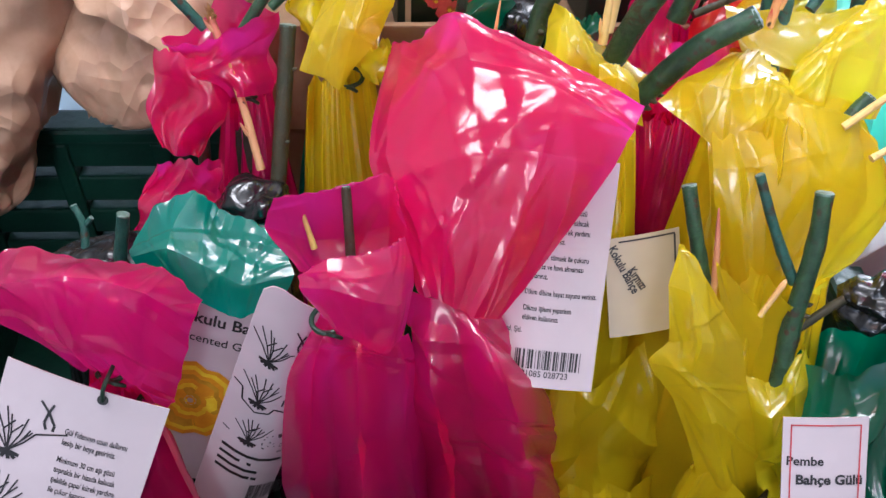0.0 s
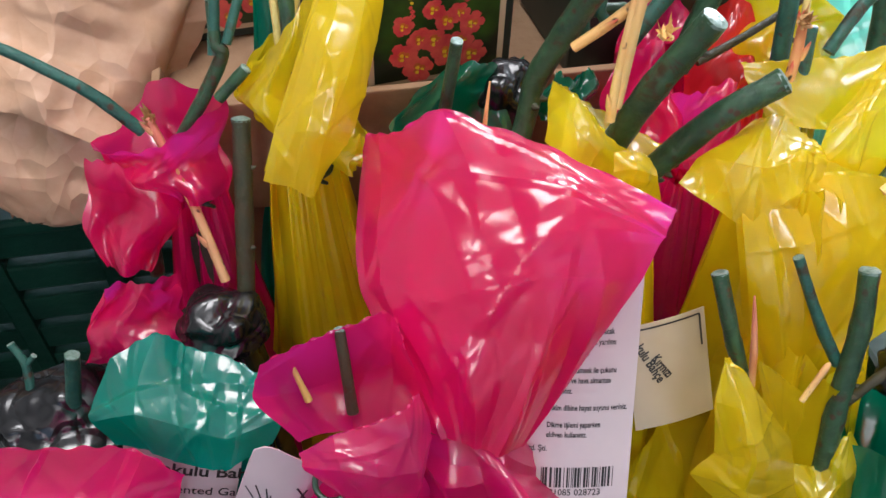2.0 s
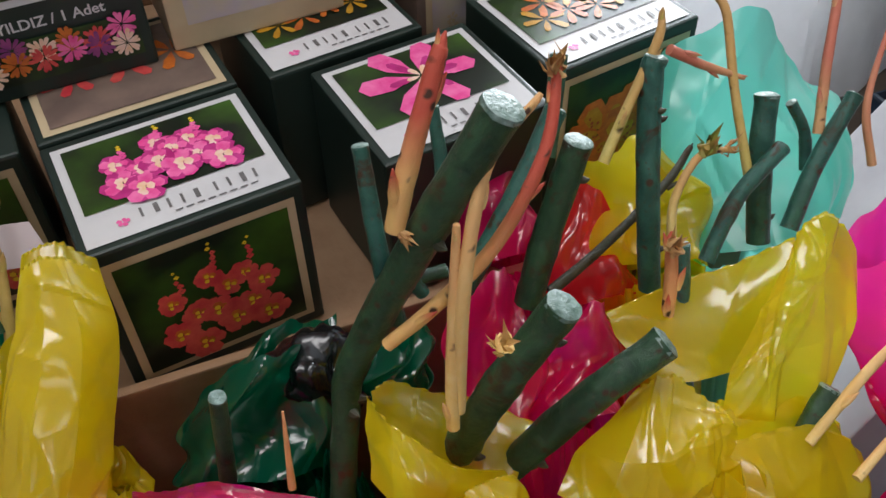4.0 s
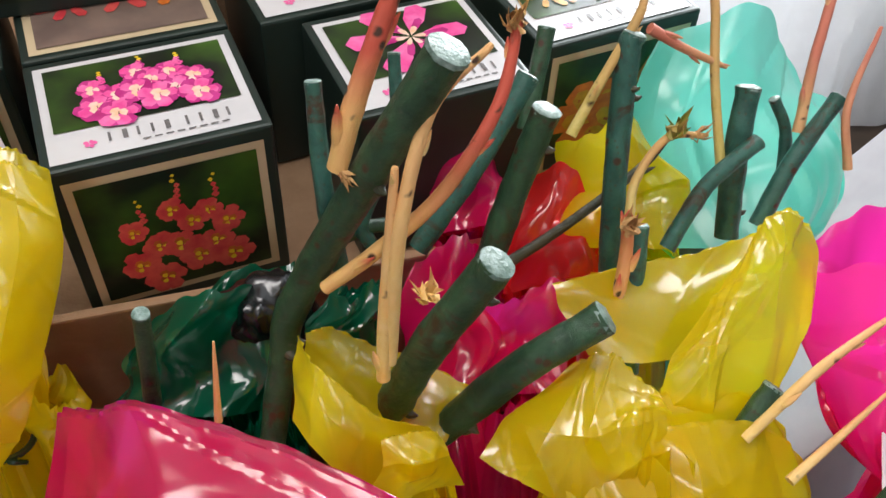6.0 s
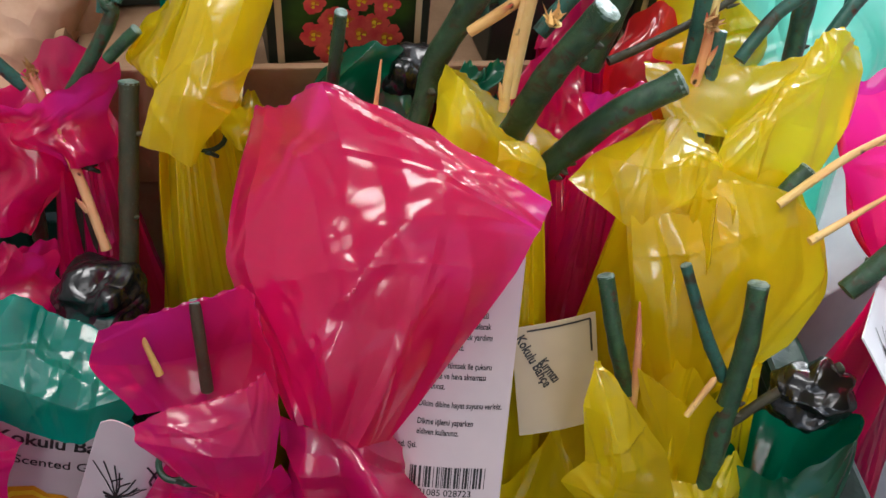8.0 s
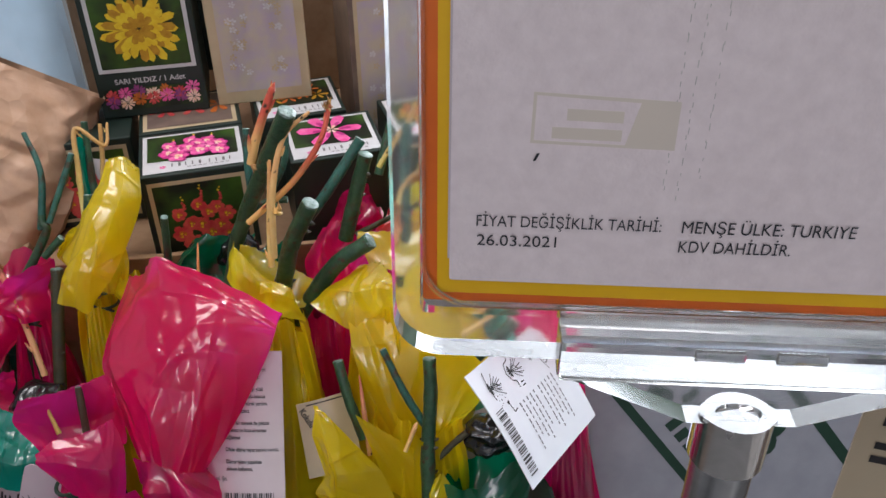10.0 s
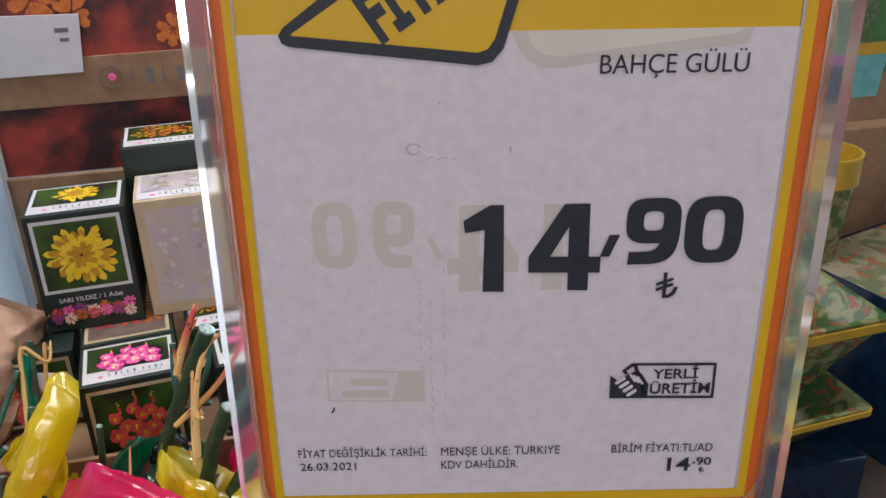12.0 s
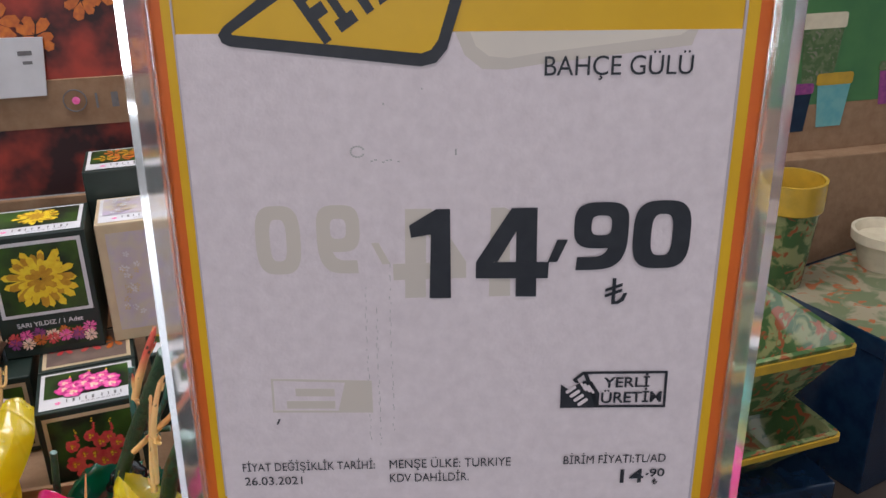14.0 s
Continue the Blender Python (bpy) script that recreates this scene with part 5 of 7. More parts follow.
def letters(text, size, bold=0.0, align="LEFT", shear=0.0, wide=1.0):
    """Flat lettering in the x-y plane as a mesh, its line on y = 0."""
    cu = bpy.data.curves.new("text", "FONT")
    cu.body, cu.size, cu.offset, cu.align_x, cu.shear, cu.resolution_u = text, size, bold, align, shear, 6 if size > 0.9 else 3
    ob = bpy.data.objects.new("text", cu)
    scene.collection.objects.link(ob)
    bpy.context.view_layer.update()
    me = bpy.data.meshes.new_from_object(ob.evaluated_get(bpy.context.evaluated_depsgraph_get()))
    bpy.data.objects.remove(ob)
    bpy.data.curves.remove(cu)
    bm = bmesh.new()
    bm.from_mesh(me)
    bpy.data.meshes.remove(me)
    for v in bm.verts:
        v.co.x *= wide
    return bm


def spread(bm, place):
    for v in bm.verts:
        v.co = place(v.co.x, v.co.y, v.co.z)
    return bm


def bars(rows):
    """Plain printed bars as (x, y, width, height)."""
    bm = bmesh.new()
    for x, y, w, h in rows:
        n = max(1, int(w / 0.006))
        for k in range(n):
            a, c = x + w * k / n, x + w * (k + 1) / n
            bm.faces.new([bm.verts.new(p) for p in ((a, y, 0), (c, y, 0), (c, y + h, 0), (a, y + h, 0))])
    return bm


class Tag:
    """A thin card with a top-left corner, a width and a height, slightly curled. x runs right, y up from the top edge (negative)."""

    def __init__(self, name, tl, tr, bl, label, mat, curl=0.004, round_=0.0, thick=0.0006):
        self.tl = Vector(tl)
        self.ex = Vector(tr) - self.tl
        self.w = self.ex.length
        self.ex.normalize()
        down = Vector(bl) - self.tl
        self.h = down.length
        self.ey = -down.normalized()
        self.n = self.ex.cross(self.ey).normalized()
        self.curl = curl
        self.ob = thing(name, tuple(self.at(self.w / 2, -self.h, 0)), label, "plant tag", "hanging plant tags")
        bm = bmesh.new()
        rows = []
        for j in range(25):
            row = []
            for i in range(25):
                x, y = self.w * i / 24, -self.h * j / 24
                if round_:
                    cx, cy = min(max(x, round_), self.w - round_), max(min(y, -round_), -self.h + round_)
                    d = Vector((x - cx, y - cy))
                    if d.length > 1e-9 and abs(x - cx) > 1e-9 and abs(y - cy) > 1e-9:
                        m = max(abs(d.x), abs(d.y))
                        d = d.normalized() * m
                        x, y = cx + d.x, cy + d.y
                row.append((x, y))
            rows.append(row)
        for z, flip in ((0.0, False), (-thick, True)):
            g = [[bm.verts.new(self.at(x, y, z)) for x, y in row] for row in rows]
            for j in range(24):
                for i in range(24):
                    f = (g[j][i], g[j + 1][i], g[j + 1][i + 1], g[j][i + 1])
                    bm.faces.new(f[::-1] if flip else f)
            if flip:
                ring = lambda q: q[0] + [r[-1] for r in q[1:]] + q[-1][-2::-1] + [r[0] for r in q[-2:0:-1]]
                a, c = ring(top), ring(g)
                for k in range(len(a)):
                    l = (k + 1) % len(a)
                    bm.faces.new((a[k], a[l], c[l], c[k]))
            top = g
        part("card", bm, mat, self.ob)

    def at(self, x, y, z=0.0003):
        k = self.curl
        return self.tl + self.ex * x + self.ey * y + self.n * (z + k * (math.sin(math.pi * x / self.w) - 0.6 * (y / self.h) ** 2 - 0.25 * math.sin(-math.pi * y / self.h)))

    def text(self, s, x, y, size, mat=INK, bold=0.0, turn=0.0, wide=1.0):
        bm = letters(s, size, bold, "LEFT", 0, wide)
        c, q = math.cos(radians(turn)), math.sin(radians(turn))
        part("lettering", spread(bm, lambda a, b_, z: self.at(x + a * c - b_ * q, y + a * q + b_ * c)), mat, self.ob, "", False)

    def bars(self, rows, mat=INK, name="print"):
        part(name, spread(bars(rows), lambda a, b_, z: self.at(a, b_)), mat, self.ob, "", False)

    def hole(self, x, y, r=0.0022):
        bm = bmesh.new()
        bmesh.ops.create_circle(bm, cap_ends=True, segments=16, radius=r)
        part("eyelet", spread(bm, lambda a, b_, z: self.at(x + a, y + b_)), INK, self.ob, "punched hole", False)

    def sketch(self, x, y, s, kind=0):
        """A small ink drawing of a bare rose plant, in strokes."""
        rnd = random.Random(kind + 5)
        rows = []

        def stroke(pts, w):
            for (ax, ay), (bx, by) in zip(pts, pts[1:]):
                d = Vector((bx - ax, by - ay))
                if d.length < 1e-9:
                    continue
                n = Vector((-d.y, d.x)).normalized() * w
                f = [(ax - n.x, ay - n.y), (bx - n.x, by - n.y), (bx + n.x, by + n.y), (ax + n.x, ay + n.y)]
                rows.append(f)

        for k in range(7):
            a = radians(lerp(-42, 40, k / 6) + rnd.uniform(-5, 5))
            l = s * rnd.uniform(0.5, 0.75)
            mid = (math.sin(a) * l * 0.5 + s * 0.03, math.cos(a) * l * 0.5)
            end = (math.sin(a) * l, math.cos(a) * l)
            stroke([(0, 0), mid, end], s * 0.013)
            if k % 2:
                stroke([mid, (mid[0] + s * 0.14, mid[1] + s * 0.2)], s * 0.013)
        for k in range(6):
            a = radians(lerp(100, 260, k / 5))
            stroke([(0, 0), (math.sin(a) * s * 0.2, math.cos(a) * s * 0.14)], s * 0.03)
        if kind == 0:  # secateurs
            for q in (-1, 1):
                stroke([(s * 0.45, s * 0.85), (s * 0.5 + q * s * 0.08, s * 0.66), (s * 0.52 + q * s * 0.05, s * 0.56)], s * 0.022)
                stroke([(s * 0.45, s * 0.85), (s * 0.4 - q * s * 0.10, s * 1.0)], s * 0.02)
            stroke([(s * 0.35, s * 0.42), (s * 0.8, s * 0.58)], s * 0.015)
        if kind == 1:  # planting hole with arrows
            stroke([(-s * 0.55, s * 0.22), (-s * 0.36, s * 0.16), (-s * 0.3, -s * 0.12), (0, -s * 0.26), (s * 0.28, -s * 0.14), (s * 0.36, s * 0.02), (s * 0.6, s * 0.0)], s * 0.018)
            for q in (0.5, 0.62):
                stroke([(s * q, s * 0.34), (s * q, s * 0.16)], s * 0.022)
        if kind == 2:  # watering can rose and drops
            stroke([(-s * 0.55, s * 0.05), (-s * 0.1, -s * 0.08), (s * 0.4, -s * 0.06)], s * 0.016)
            stroke([(s * 0.65, s * 0.42), (s * 0.7, s * 0.3)], s * 0.04)
            stroke([(s * 0.68, s * 0.36), (s * 1.05, s * 0.42), (s * 1.0, s * 0.6)], s * 0.02)
            for k in range(10):
                px, py = s * rnd.uniform(0.25, 0.62), s * rnd.uniform(0.0, 0.36)
                stroke([(px, py), (px + s * 0.03, py + s * 0.02)], s * 0.012)
        bm = bmesh.new()
        for f in rows:
            bm.faces.new([bm.verts.new(self.at(x + px, y + py)) for px, py in f])
        part("drawing", bm, INK, self.ob, "small ink drawing of a bare rose plant", False)

    def barcode(self, x, y, w, h, seed=1):
        rnd = random.Random(seed)
        rows, px = [], 0.0
        u = w / 95
        while px < w:
            k = rnd.choice((1, 1, 2, 3)) * u
            rows.append((x + px, y, min(k, w - px), h))
            px += k + rnd.choice((1, 1, 2, 3)) * u
        self.bars(rows, INK, "barcode")

    def string(self, a, c):
        a, c = Vector(a), Vector(c)
        mid = (a + c) / 2 + Vector((0, -0.004, 0.003))
        part("string", tube([a, mid, c], [0.0009] * 3, 8, 1, 0.02), TIE, self.ob, "dark green plastic string")


def care_text(t, u, v, width, pitch):
    """Planting instructions from (u, v), parts of the card's width and height; width: of the longest line, in metres."""
    rows = (("Gül Fidanının uzun dallarını", 0), ("kesip bir boya getiriniz.", 1), ("Minimum 30 cm aşı gözü", 2.7), ("toprakla bir hizada kalacak", 3.7), ("şekilde çapa/ kürek yardımı", 4.7),
            ("ile çukur kazınız.", 5.7), ("Küçük bir tümsek ile çukuru", 7.4), ("kapatınız ve hava almaması", 8.4), ("sağlanınız.", 9.4), ("Dikim dibine hayat suyunu veriniz.", 11.1), ("Dikme işlemi yaparken", 12.8), ("eldiven kullanınız.", 13.8))
    size = pitch * 0.80
    longest = letters(rows[9][0], size)
    wide = width / max(p.co.x for p in longest.verts)
    longest.free()
    for s, k in rows:
        if v * t.h + k * pitch < t.h - 0.002:
            t.text(s, u * t.w, -v * t.h - k * pitch, size, INK, 0.00006, 0, wide)


# tag on the drooping pink bundle
t = Tag("plant_tag", (-0.1280, 0.2360, 1.1000), (-0.0695, 0.2261, 1.0769), (-0.1622, 0.1898, 1.0227), "white planting-instruction tag with ink drawings, on a green string", CARD, 0.003)
t.hole(0.0385, -0.0035)
t.string(t.at(0.0385, -0.0035, 0.001), (-0.0899, 0.2359, 1.0931))
for k in range(3):
    t.sketch(0.009, -0.038 - k * 0.0275, 0.026, k)
care_text(t, 0.445, 0.235, 0.0312, 0.0047)

# curved tag beside the small pink bundle
t = Tag("plant_tag", (-0.0306, 0.2660, 1.1112), (0.0003, 0.2700, 1.0829), (-0.0877, 0.2400, 0.9527), "curled white planting tag with three ink drawings", CARD, 0.008, 0.010)
for k in range(3):
    t.sketch(0.012 + 0.002 * k, -0.040 - k * 0.026, 0.024, k)
t.bars([(0.005, -0.103 - k * 0.0050, w, 0.0020) for k, w in enumerate((0.034, 0.017, 0.022, 0.023))], INK, "small_print")
t.barcode(0.026, -0.133, 0.024, 0.011, 7)
t.text("Kü", 0.034, -0.083, 0.0036)
t.text("Dikme", 0.034, -0.092, 0.0036)
t.text("eldiven", 0.034, -0.0965, 0.0036)

# bar-coded tag on the tall pink bundle
t = Tag("plant_tag", (0.0692, 0.3032, 1.1440), (0.1138, 0.2969, 1.1429), (0.0618, 0.2510, 1.0565), "white planting tag with printed text and a bar code", CARD, 0.002)
care_text(t, 0.25, 0.115, 0.0308, 0.0043)
t.text("Ltd. Şti.", 0.08 * t.w, -0.755 * t.h, 0.0034, INK, 0.00006, 0, 0.75)
t.barcode(0.22 * t.w, -0.915 * t.h, 0.64 * t.w, 0.088 * t.h)
t.text("681085 028723", 0.25 * t.w, -0.95 * t.h, 0.0040, INK, 0.00004, 0, 0.9)

# beige tag
t = Tag("plant_tag", (0.1166, 0.3035, 1.0916), (0.1504, 0.3053, 1.0976), (0.1207, 0.2761, 1.0536), "beige rose variety tag turned on its side", CARD_BEIGE, 0.002)
t.text("Kırmızı", 0.0095, -0.0160, 0.0056, INK, 0.00016, -60, 0.72)
t.text("Kokulu Bahçe", 0.0012, -0.0045, 0.0056, INK, 0.00016, -66, 0.8)
t.bars([(0.006, -0.0025, 0.026, 0.0008), (0.0315, -0.016, 0.0009, 0.0138)], INK, "border")

# tag under the front yellow bundle
t = Tag("plant_tag", (0.1805, 0.2202, 1.0705), (0.2153, 0.2178, 1.0728), (0.1836, 0.1782, 1.0106), "white rose variety tag with a red border", CARD, 0.001)
w, h = t.w, t.h
t.bars([(0.003, -0.0036, w - 0.006, 0.0006), (0.003, -h + 0.003, w - 0.006, 0.0006), (0.003, -h + 0.003, 0.0006, h - 0.0066), (w - 0.0036, -h + 0.003, 0.0006, h - 0.0066)], RED_INK, "border")
t.text("Pembe", 0.0015, -0.021, 0.0056, INK, 0.00012)
t.text("Bahçe Gülü", 0.0055, -0.0295, 0.0060, INK, 0.00022)
t.text("Garden Rose", 0.0075, -0.0405, 0.0052, INK, 0.00005)

# scented rose tag behind the curved one
t = Tag("plant_tag", (-0.0827, 0.2870, 1.0881), (-0.0410, 0.2850, 1.0693), (-0.1138, 0.2620, 0.9780), "white scented rose tag with a printed yellow rose", CARD, 0.001)
t.text("Kokulu Bahçe", 0.0080, -0.0165, 0.0088, INK, 0.0002)
t.text("Scented Garden", 0.0150, -0.0275, 0.0066, INK, 0.00004)
bm = bmesh.new()
rose = {PETAL_YELLOW: bm, PETAL_AMBER: bmesh.new(), PETAL_GOLD: bmesh.new()}
for ring in range(9):
    for k in range(7):
        a = k * math.tau / 7 + ring * 0.9
        r0 = 0.0235 - ring * 0.0026
        q = [(math.cos(a + d) * r0 * f, math.sin(a + d) * r0 * f) for d, f in ((-0.5, 0.62), (-0.48, 0.9), (-0.2, 1.04), (0.2, 1.0), (0.5, 0.9), (0.52, 0.6))]
        pen = rose[(PETAL_GOLD, PETAL_YELLOW, PETAL_GOLD, PETAL_AMBER)[(ring + (k == 3)) % 4]]
        pen.faces.new([pen.verts.new(t.at(min(max(0.024 + x, 0.001), t.w - 0.001), -0.064 + y, 0.0002 + ring * 0.00006 + k * 0.000006)) for x, y in q])
for rose_mat, rose_bm in rose.items():
    part("printed_rose", rose_bm, rose_mat, t.ob, "printed yellow rose", False)

# white tag on the window-side pink bundle
t = Tag("plant_tag", (0.2691, 0.3158, 1.1328), (0.3005, 0.2758, 1.0828), (0.2142, 0.2475, 1.1552), "cool white planting tag with drawings, hanging askew on a green string", CARD_COOL, 0.002)
for k in range(3):
    t.sketch(0.014, -0.030 - k * 0.024, 0.018, k)
for k in range(10):
    t.bars([(0.031 + j * 0.0035, -0.022 - k * 0.0044 - (k > 4) * 0.002, 0.0030 - 0.0006 * ((k + j) % 3), 0.0011) for j in range(9 - (k % 3))], TAG_GREY, "small_print")
t.barcode(0.026, -t.h + 0.004, 0.040, 0.008, 4)
t.hole(t.w * 0.48, -0.004)
t.string(t.at(t.w * 0.48, -0.004, 0.001), (0.2934, 0.2990, 1.0965))


# ---- kraft paper bags ----
def paper_bag(base, top, w, d, label, seed):
    """A stuffed kraft paper sack along a leaning axis, creased all over, its lower end tucked under a fold."""
    b = thing("paper_bag", base, label, "paper bag", "stuffed kraft paper bags")
    axis = Vector(top) - Vector(base)
    h = axis.length
    z = axis.normalized()
    x = Vector((1, 0, 0))
    x = (x - z * x.dot(z)).normalized()
    y = z.cross(x)
    m = Matrix((x, y, z)).transposed().to_4x4()
    m.translation = base
    nu, nv = 170, 120

    def sack(v0, v1, grow, name, lab, k):
        bm = bmesh.new()
        g = []
        for j in range(nv + 1):
            v = lerp(v0, v1, j / nv)
            t = v * h
            end = math.sin(min(1.0, t / (d * 0.55) + 0.02) * math.pi / 2) ** 0.6
            squash = 1 - 0.5 * max(0.0, v - 0.5)
            row = []
            for i in range(nu):
                a = math.tau * i / nu
                ca, sa = math.cos(a), math.sin(a)
                px = abs(ca) ** 0.6 * math.copysign(1, ca) * (w / 2 + grow) * end
                py = abs(sa) ** 0.65 * math.copysign(1, sa) * (d / 2 + grow) * end * squash
                p = Vector((px, py, t))
                n = Vector((ca, sa, 0))
                arc = a * w * 0.42
                f1 = facets(arc * 30, t * 42, seed + k)
                f2 = facets(arc * 78, t * 96, seed + k + 2.0)
                f3 = facets(arc * 13, t * 18, seed + k + 4.0)
                patch = 0.6 + 0.7 * noise.noise(p * 14 + Vector((seed, k, 0)))
                p += n * (0.0060 * f1 * patch + 0.0024 * f2 * patch + 0.0080 * f3)
                p.z += 0.004 * f3 if v > v0 else 0.005 * noise.noise(Vector((ca * 2.6, sa * 2.6, seed + k)))
                row.append(bm.verts.new(m @ p))
            g.append(row)
        for j in range(nv):
            for i in range(nu):
                q = (i + 1) % nu
                bm.faces.new((g[j][i], g[j][q], g[j + 1][q], g[j + 1][i]))
        part(name, bm, KRAFT, b, lab, 70)

    sack(0.0, 0.45, -0.004, "tucked_end", "tucked paper end", 0.0)
    sack(0.27, 1.0, 0.002, "sack", "", 3.0)
    return b


paper_bag((-0.140, 0.436, 1.056), (-0.048, 0.530, 1.222), 0.086, 0.060, "crumpled brown kraft paper bag, its end tucked under", 1)
paper_bag((-0.240, 0.414, 1.000), (-0.136, 0.524, 1.245), 0.074, 0.062, "crumpled brown kraft paper bag leaning beside another", 2)


# ---- boxed flower bulbs ----
PETAL_MAGENTA = plain("printed magenta petal", (0.42, 0.015, 0.16), (0.55, 0.04, 0.24), 0.38, 160)
PETAL_CRIMSON = plain("printed crimson petal", (0.26, 0.012, 0.02), (0.36, 0.03, 0.03), 0.38, 160)
GREY_INK = plain("grey ink", (0.16, 0.15, 0.15), None, 0.45, 200)


def flower(rows, cx, cz, r, petals, rnd, wide=0.5, lift=0.0):
    for k in range(petals):
        a = math.tau * k / petals + rnd.uniform(-0.15, 0.15)
        l = r * rnd.uniform(0.85, 1.1)
        da = math.tau / petals * wide
        rows.append([(cx + math.cos(a + d) * l * f, cz + math.sin(a + d) * l * f, lift - 0.00001 * k) for d, f in ((0, 0.08), (-da, 0.55), (-da * 0.6, 0.9), (0, 1.0), (da * 0.6, 0.9), (da, 0.55))])


def panel(parent, m, x0, z0, x1, z1, y, mat, name, label=""):
    """A printed rectangle on the plane y of the local pose."""
    bm = bmesh.new()
    bm.faces.new([bm.verts.new(m @ Vector(p)) for p in ((x0, y, z0), (x1, y, z0), (x1, y, z1), (x0, y, z1))])
    return part(name, bm, mat, parent, label, False)


def picture(parent, m, x0, z0, x1, z1, y, kind, seed):
    """A framed flower print on the local plane y, looking along -y."""
    rnd = random.Random(seed)
    w, h = x1 - x0, z1 - z0
    e = 0.0003
    ground = {"lilac": LILAC, "lily_red": MAUVE_GREY}.get(kind, FOLIAGE)
    panel(parent, m, x0, z0, x1, z1, y, ground, "print", "printed flower picture")
    layers = {}

    def add(mat, rows):
        layers.setdefault(mat, []).extend(rows)

    if kind in ("glad_pink", "glad_red"):
        mat = PETAL_PINK if kind == "glad_pink" else PETAL_RED
        deeper = PETAL_MAGENTA if kind == "glad_pink" else PETAL_RED
        for cx, top in ((0.30, 0.84), (0.52, 0.98), (0.73, 0.92)):
            for k in range(4):
                fz = top - 0.30 - k * 0.145
                if fz < 0.10:
                    continue
                px = x0 + w * (cx + (0.052 if k % 2 else -0.048) + rnd.uniform(-0.02, 0.02))
                pz = z0 + h * (fz + rnd.uniform(-0.02, 0.02))
                r = w * (0.088 + 0.010 * k)
                lift = -e * (1 + 0.25 * k)
                for mat_k, size, n, wide in ((deeper, 1.12, 6, 0.62), (mat, 1.0, 5, 0.5), (PETAL_PALE if kind == "glad_pink" else PETAL_ORANGE, 0.50, 3, 0.5), (PETAL_PALE if kind == "glad_pink" else PETAL_YELLOW, 0.40, 3, 0.34)):
                    rows = []
                    flower(rows, px, pz - (r * 0.15 if size < 0.5 else 0), r * size, n, rnd, wide, lift)
                    add(mat_k, rows)
                    lift -= e * 0.06
            for k in range(5):
                rows = []
                flower(rows, x0 + w * (cx + rnd.uniform(-0.012, 0.012)), z0 + h * (top - 0.03 - k * 0.042), w * (0.012 + 0.003 * k), 4, rnd, 0.6, -e)
                add(PETAL_YELLOW if k < 2 else mat, rows)
    elif kind == "dahlia":
        for ring in range(6):
            rows = []
            r = min(w, h) * (0.47 - ring * 0.065)
            flower(rows, x0 + w * 0.5, z0 + h * 0.5, r, 17 - ring * 2, rnd, 0.5, -e * (1 + ring * 0.5))
            add(PETAL_AMBER if ring in (1, 4, 5) else PETAL_YELLOW, rows)
    elif kind == "lily_pink":
        rows = []
        flower(rows, x0 + w * 0.52, z0 + h * 0.52, w * 0.46, 6, rnd, 0.33, -e)
        add(PETAL_PINK, rows)
        rows = []
        flower(rows, x0 + w * 0.52, z0 + h * 0.52, w * 0.26, 6, rnd, 0.2, -e * 1.3)
        add(PETAL_MAGENTA, rows)
        rows = []
        flower(rows, x0 + w * 0.52, z0 + h * 0.52, w * 0.12, 6, rnd, 0.3, -e * 1.6)
        add(PETAL_PALE, rows)
    elif kind == "lily_red":
        for cx in (0.22, 0.55, 0.85):
            rows = []
            flower(rows, x0 + w * cx, z0 + h * 0.55, w * 0.2, 6, rnd, 0.3, -e)
            add(PETAL_RED if cx != 0.85 else PETAL_ORANGE, rows)
    elif kind == "tiger_lily":
        for k, (cx, cz, size) in enumerate(((0.34, 0.44, 0.40), (0.70, 0.50, 0.38), (0.50, 0.26, 0.34))):
            px, pz, r = x0 + w * cx, z0 + h * cz, h * size
            for mat_k, f, n, wide in ((PETAL_ORANGE, 1.0, 6, 0.6), (PETAL_AMBER, 0.7, 6, 0.42)):
                rows = []
                flower(rows, px, pz, r * f, n, rnd, wide, -e * (1 + 0.3 * k + 0.1 * (f < 1)))
                add(mat_k, rows)
            for _ in range(14):
                rows = []
                a, d = rnd.uniform(0, math.tau), rnd.uniform(0.2, 0.6) * r
                flower(rows, px + math.cos(a) * d, pz + math.sin(a) * d, w * 0.014, 5, rnd, 0.6, -e * (1.2 + 0.3 * k))
                add(PETAL_CRIMSON, rows)
    elif kind == "orange":
        for k in range(7):
            rows = []
            flower(rows, x0 + w * (0.2 + 0.1 * k), z0 + h * (0.35 + 0.28 * (k % 2)) + h * rnd.uniform(-0.08, 0.08), w * 0.17, 6, rnd, 0.26, -e * (1 + k * 0.1))
            add(PETAL_ORANGE if k % 3 else PETAL_AMBER, rows)
    elif kind == "mixed":
        for k in range(14):
            rows = []
            flower(rows, x0 + w * (0.08 + 0.84 * (k % 7) / 6), z0 + h * (0.72 if k < 7 else 0.42) + rnd.uniform(-0.002, 0.002), h * 0.33, 13, rnd, 0.5, -e * (1 + k * 0.06))
            add((PETAL_RED, PETAL_PINK, PETAL_PURPLE, PETAL_PALE, PETAL_ORANGE)[k % 5], rows)
    elif kind == "lilac":
        for k in range(60):
            rows = []
            cx = 0.25 + 0.5 * (k % 2) + rnd.uniform(-0.12, 0.12)
            flower(rows, x0 + w * cx, z0 + h * rnd.uniform(0.1, 0.95), w * 0.05, 5, rnd, 0.4, -e * (1 + k * 0.02))
            add((LILAC, BOX_CREAM, BOX_WHITE)[k % 3], rows)
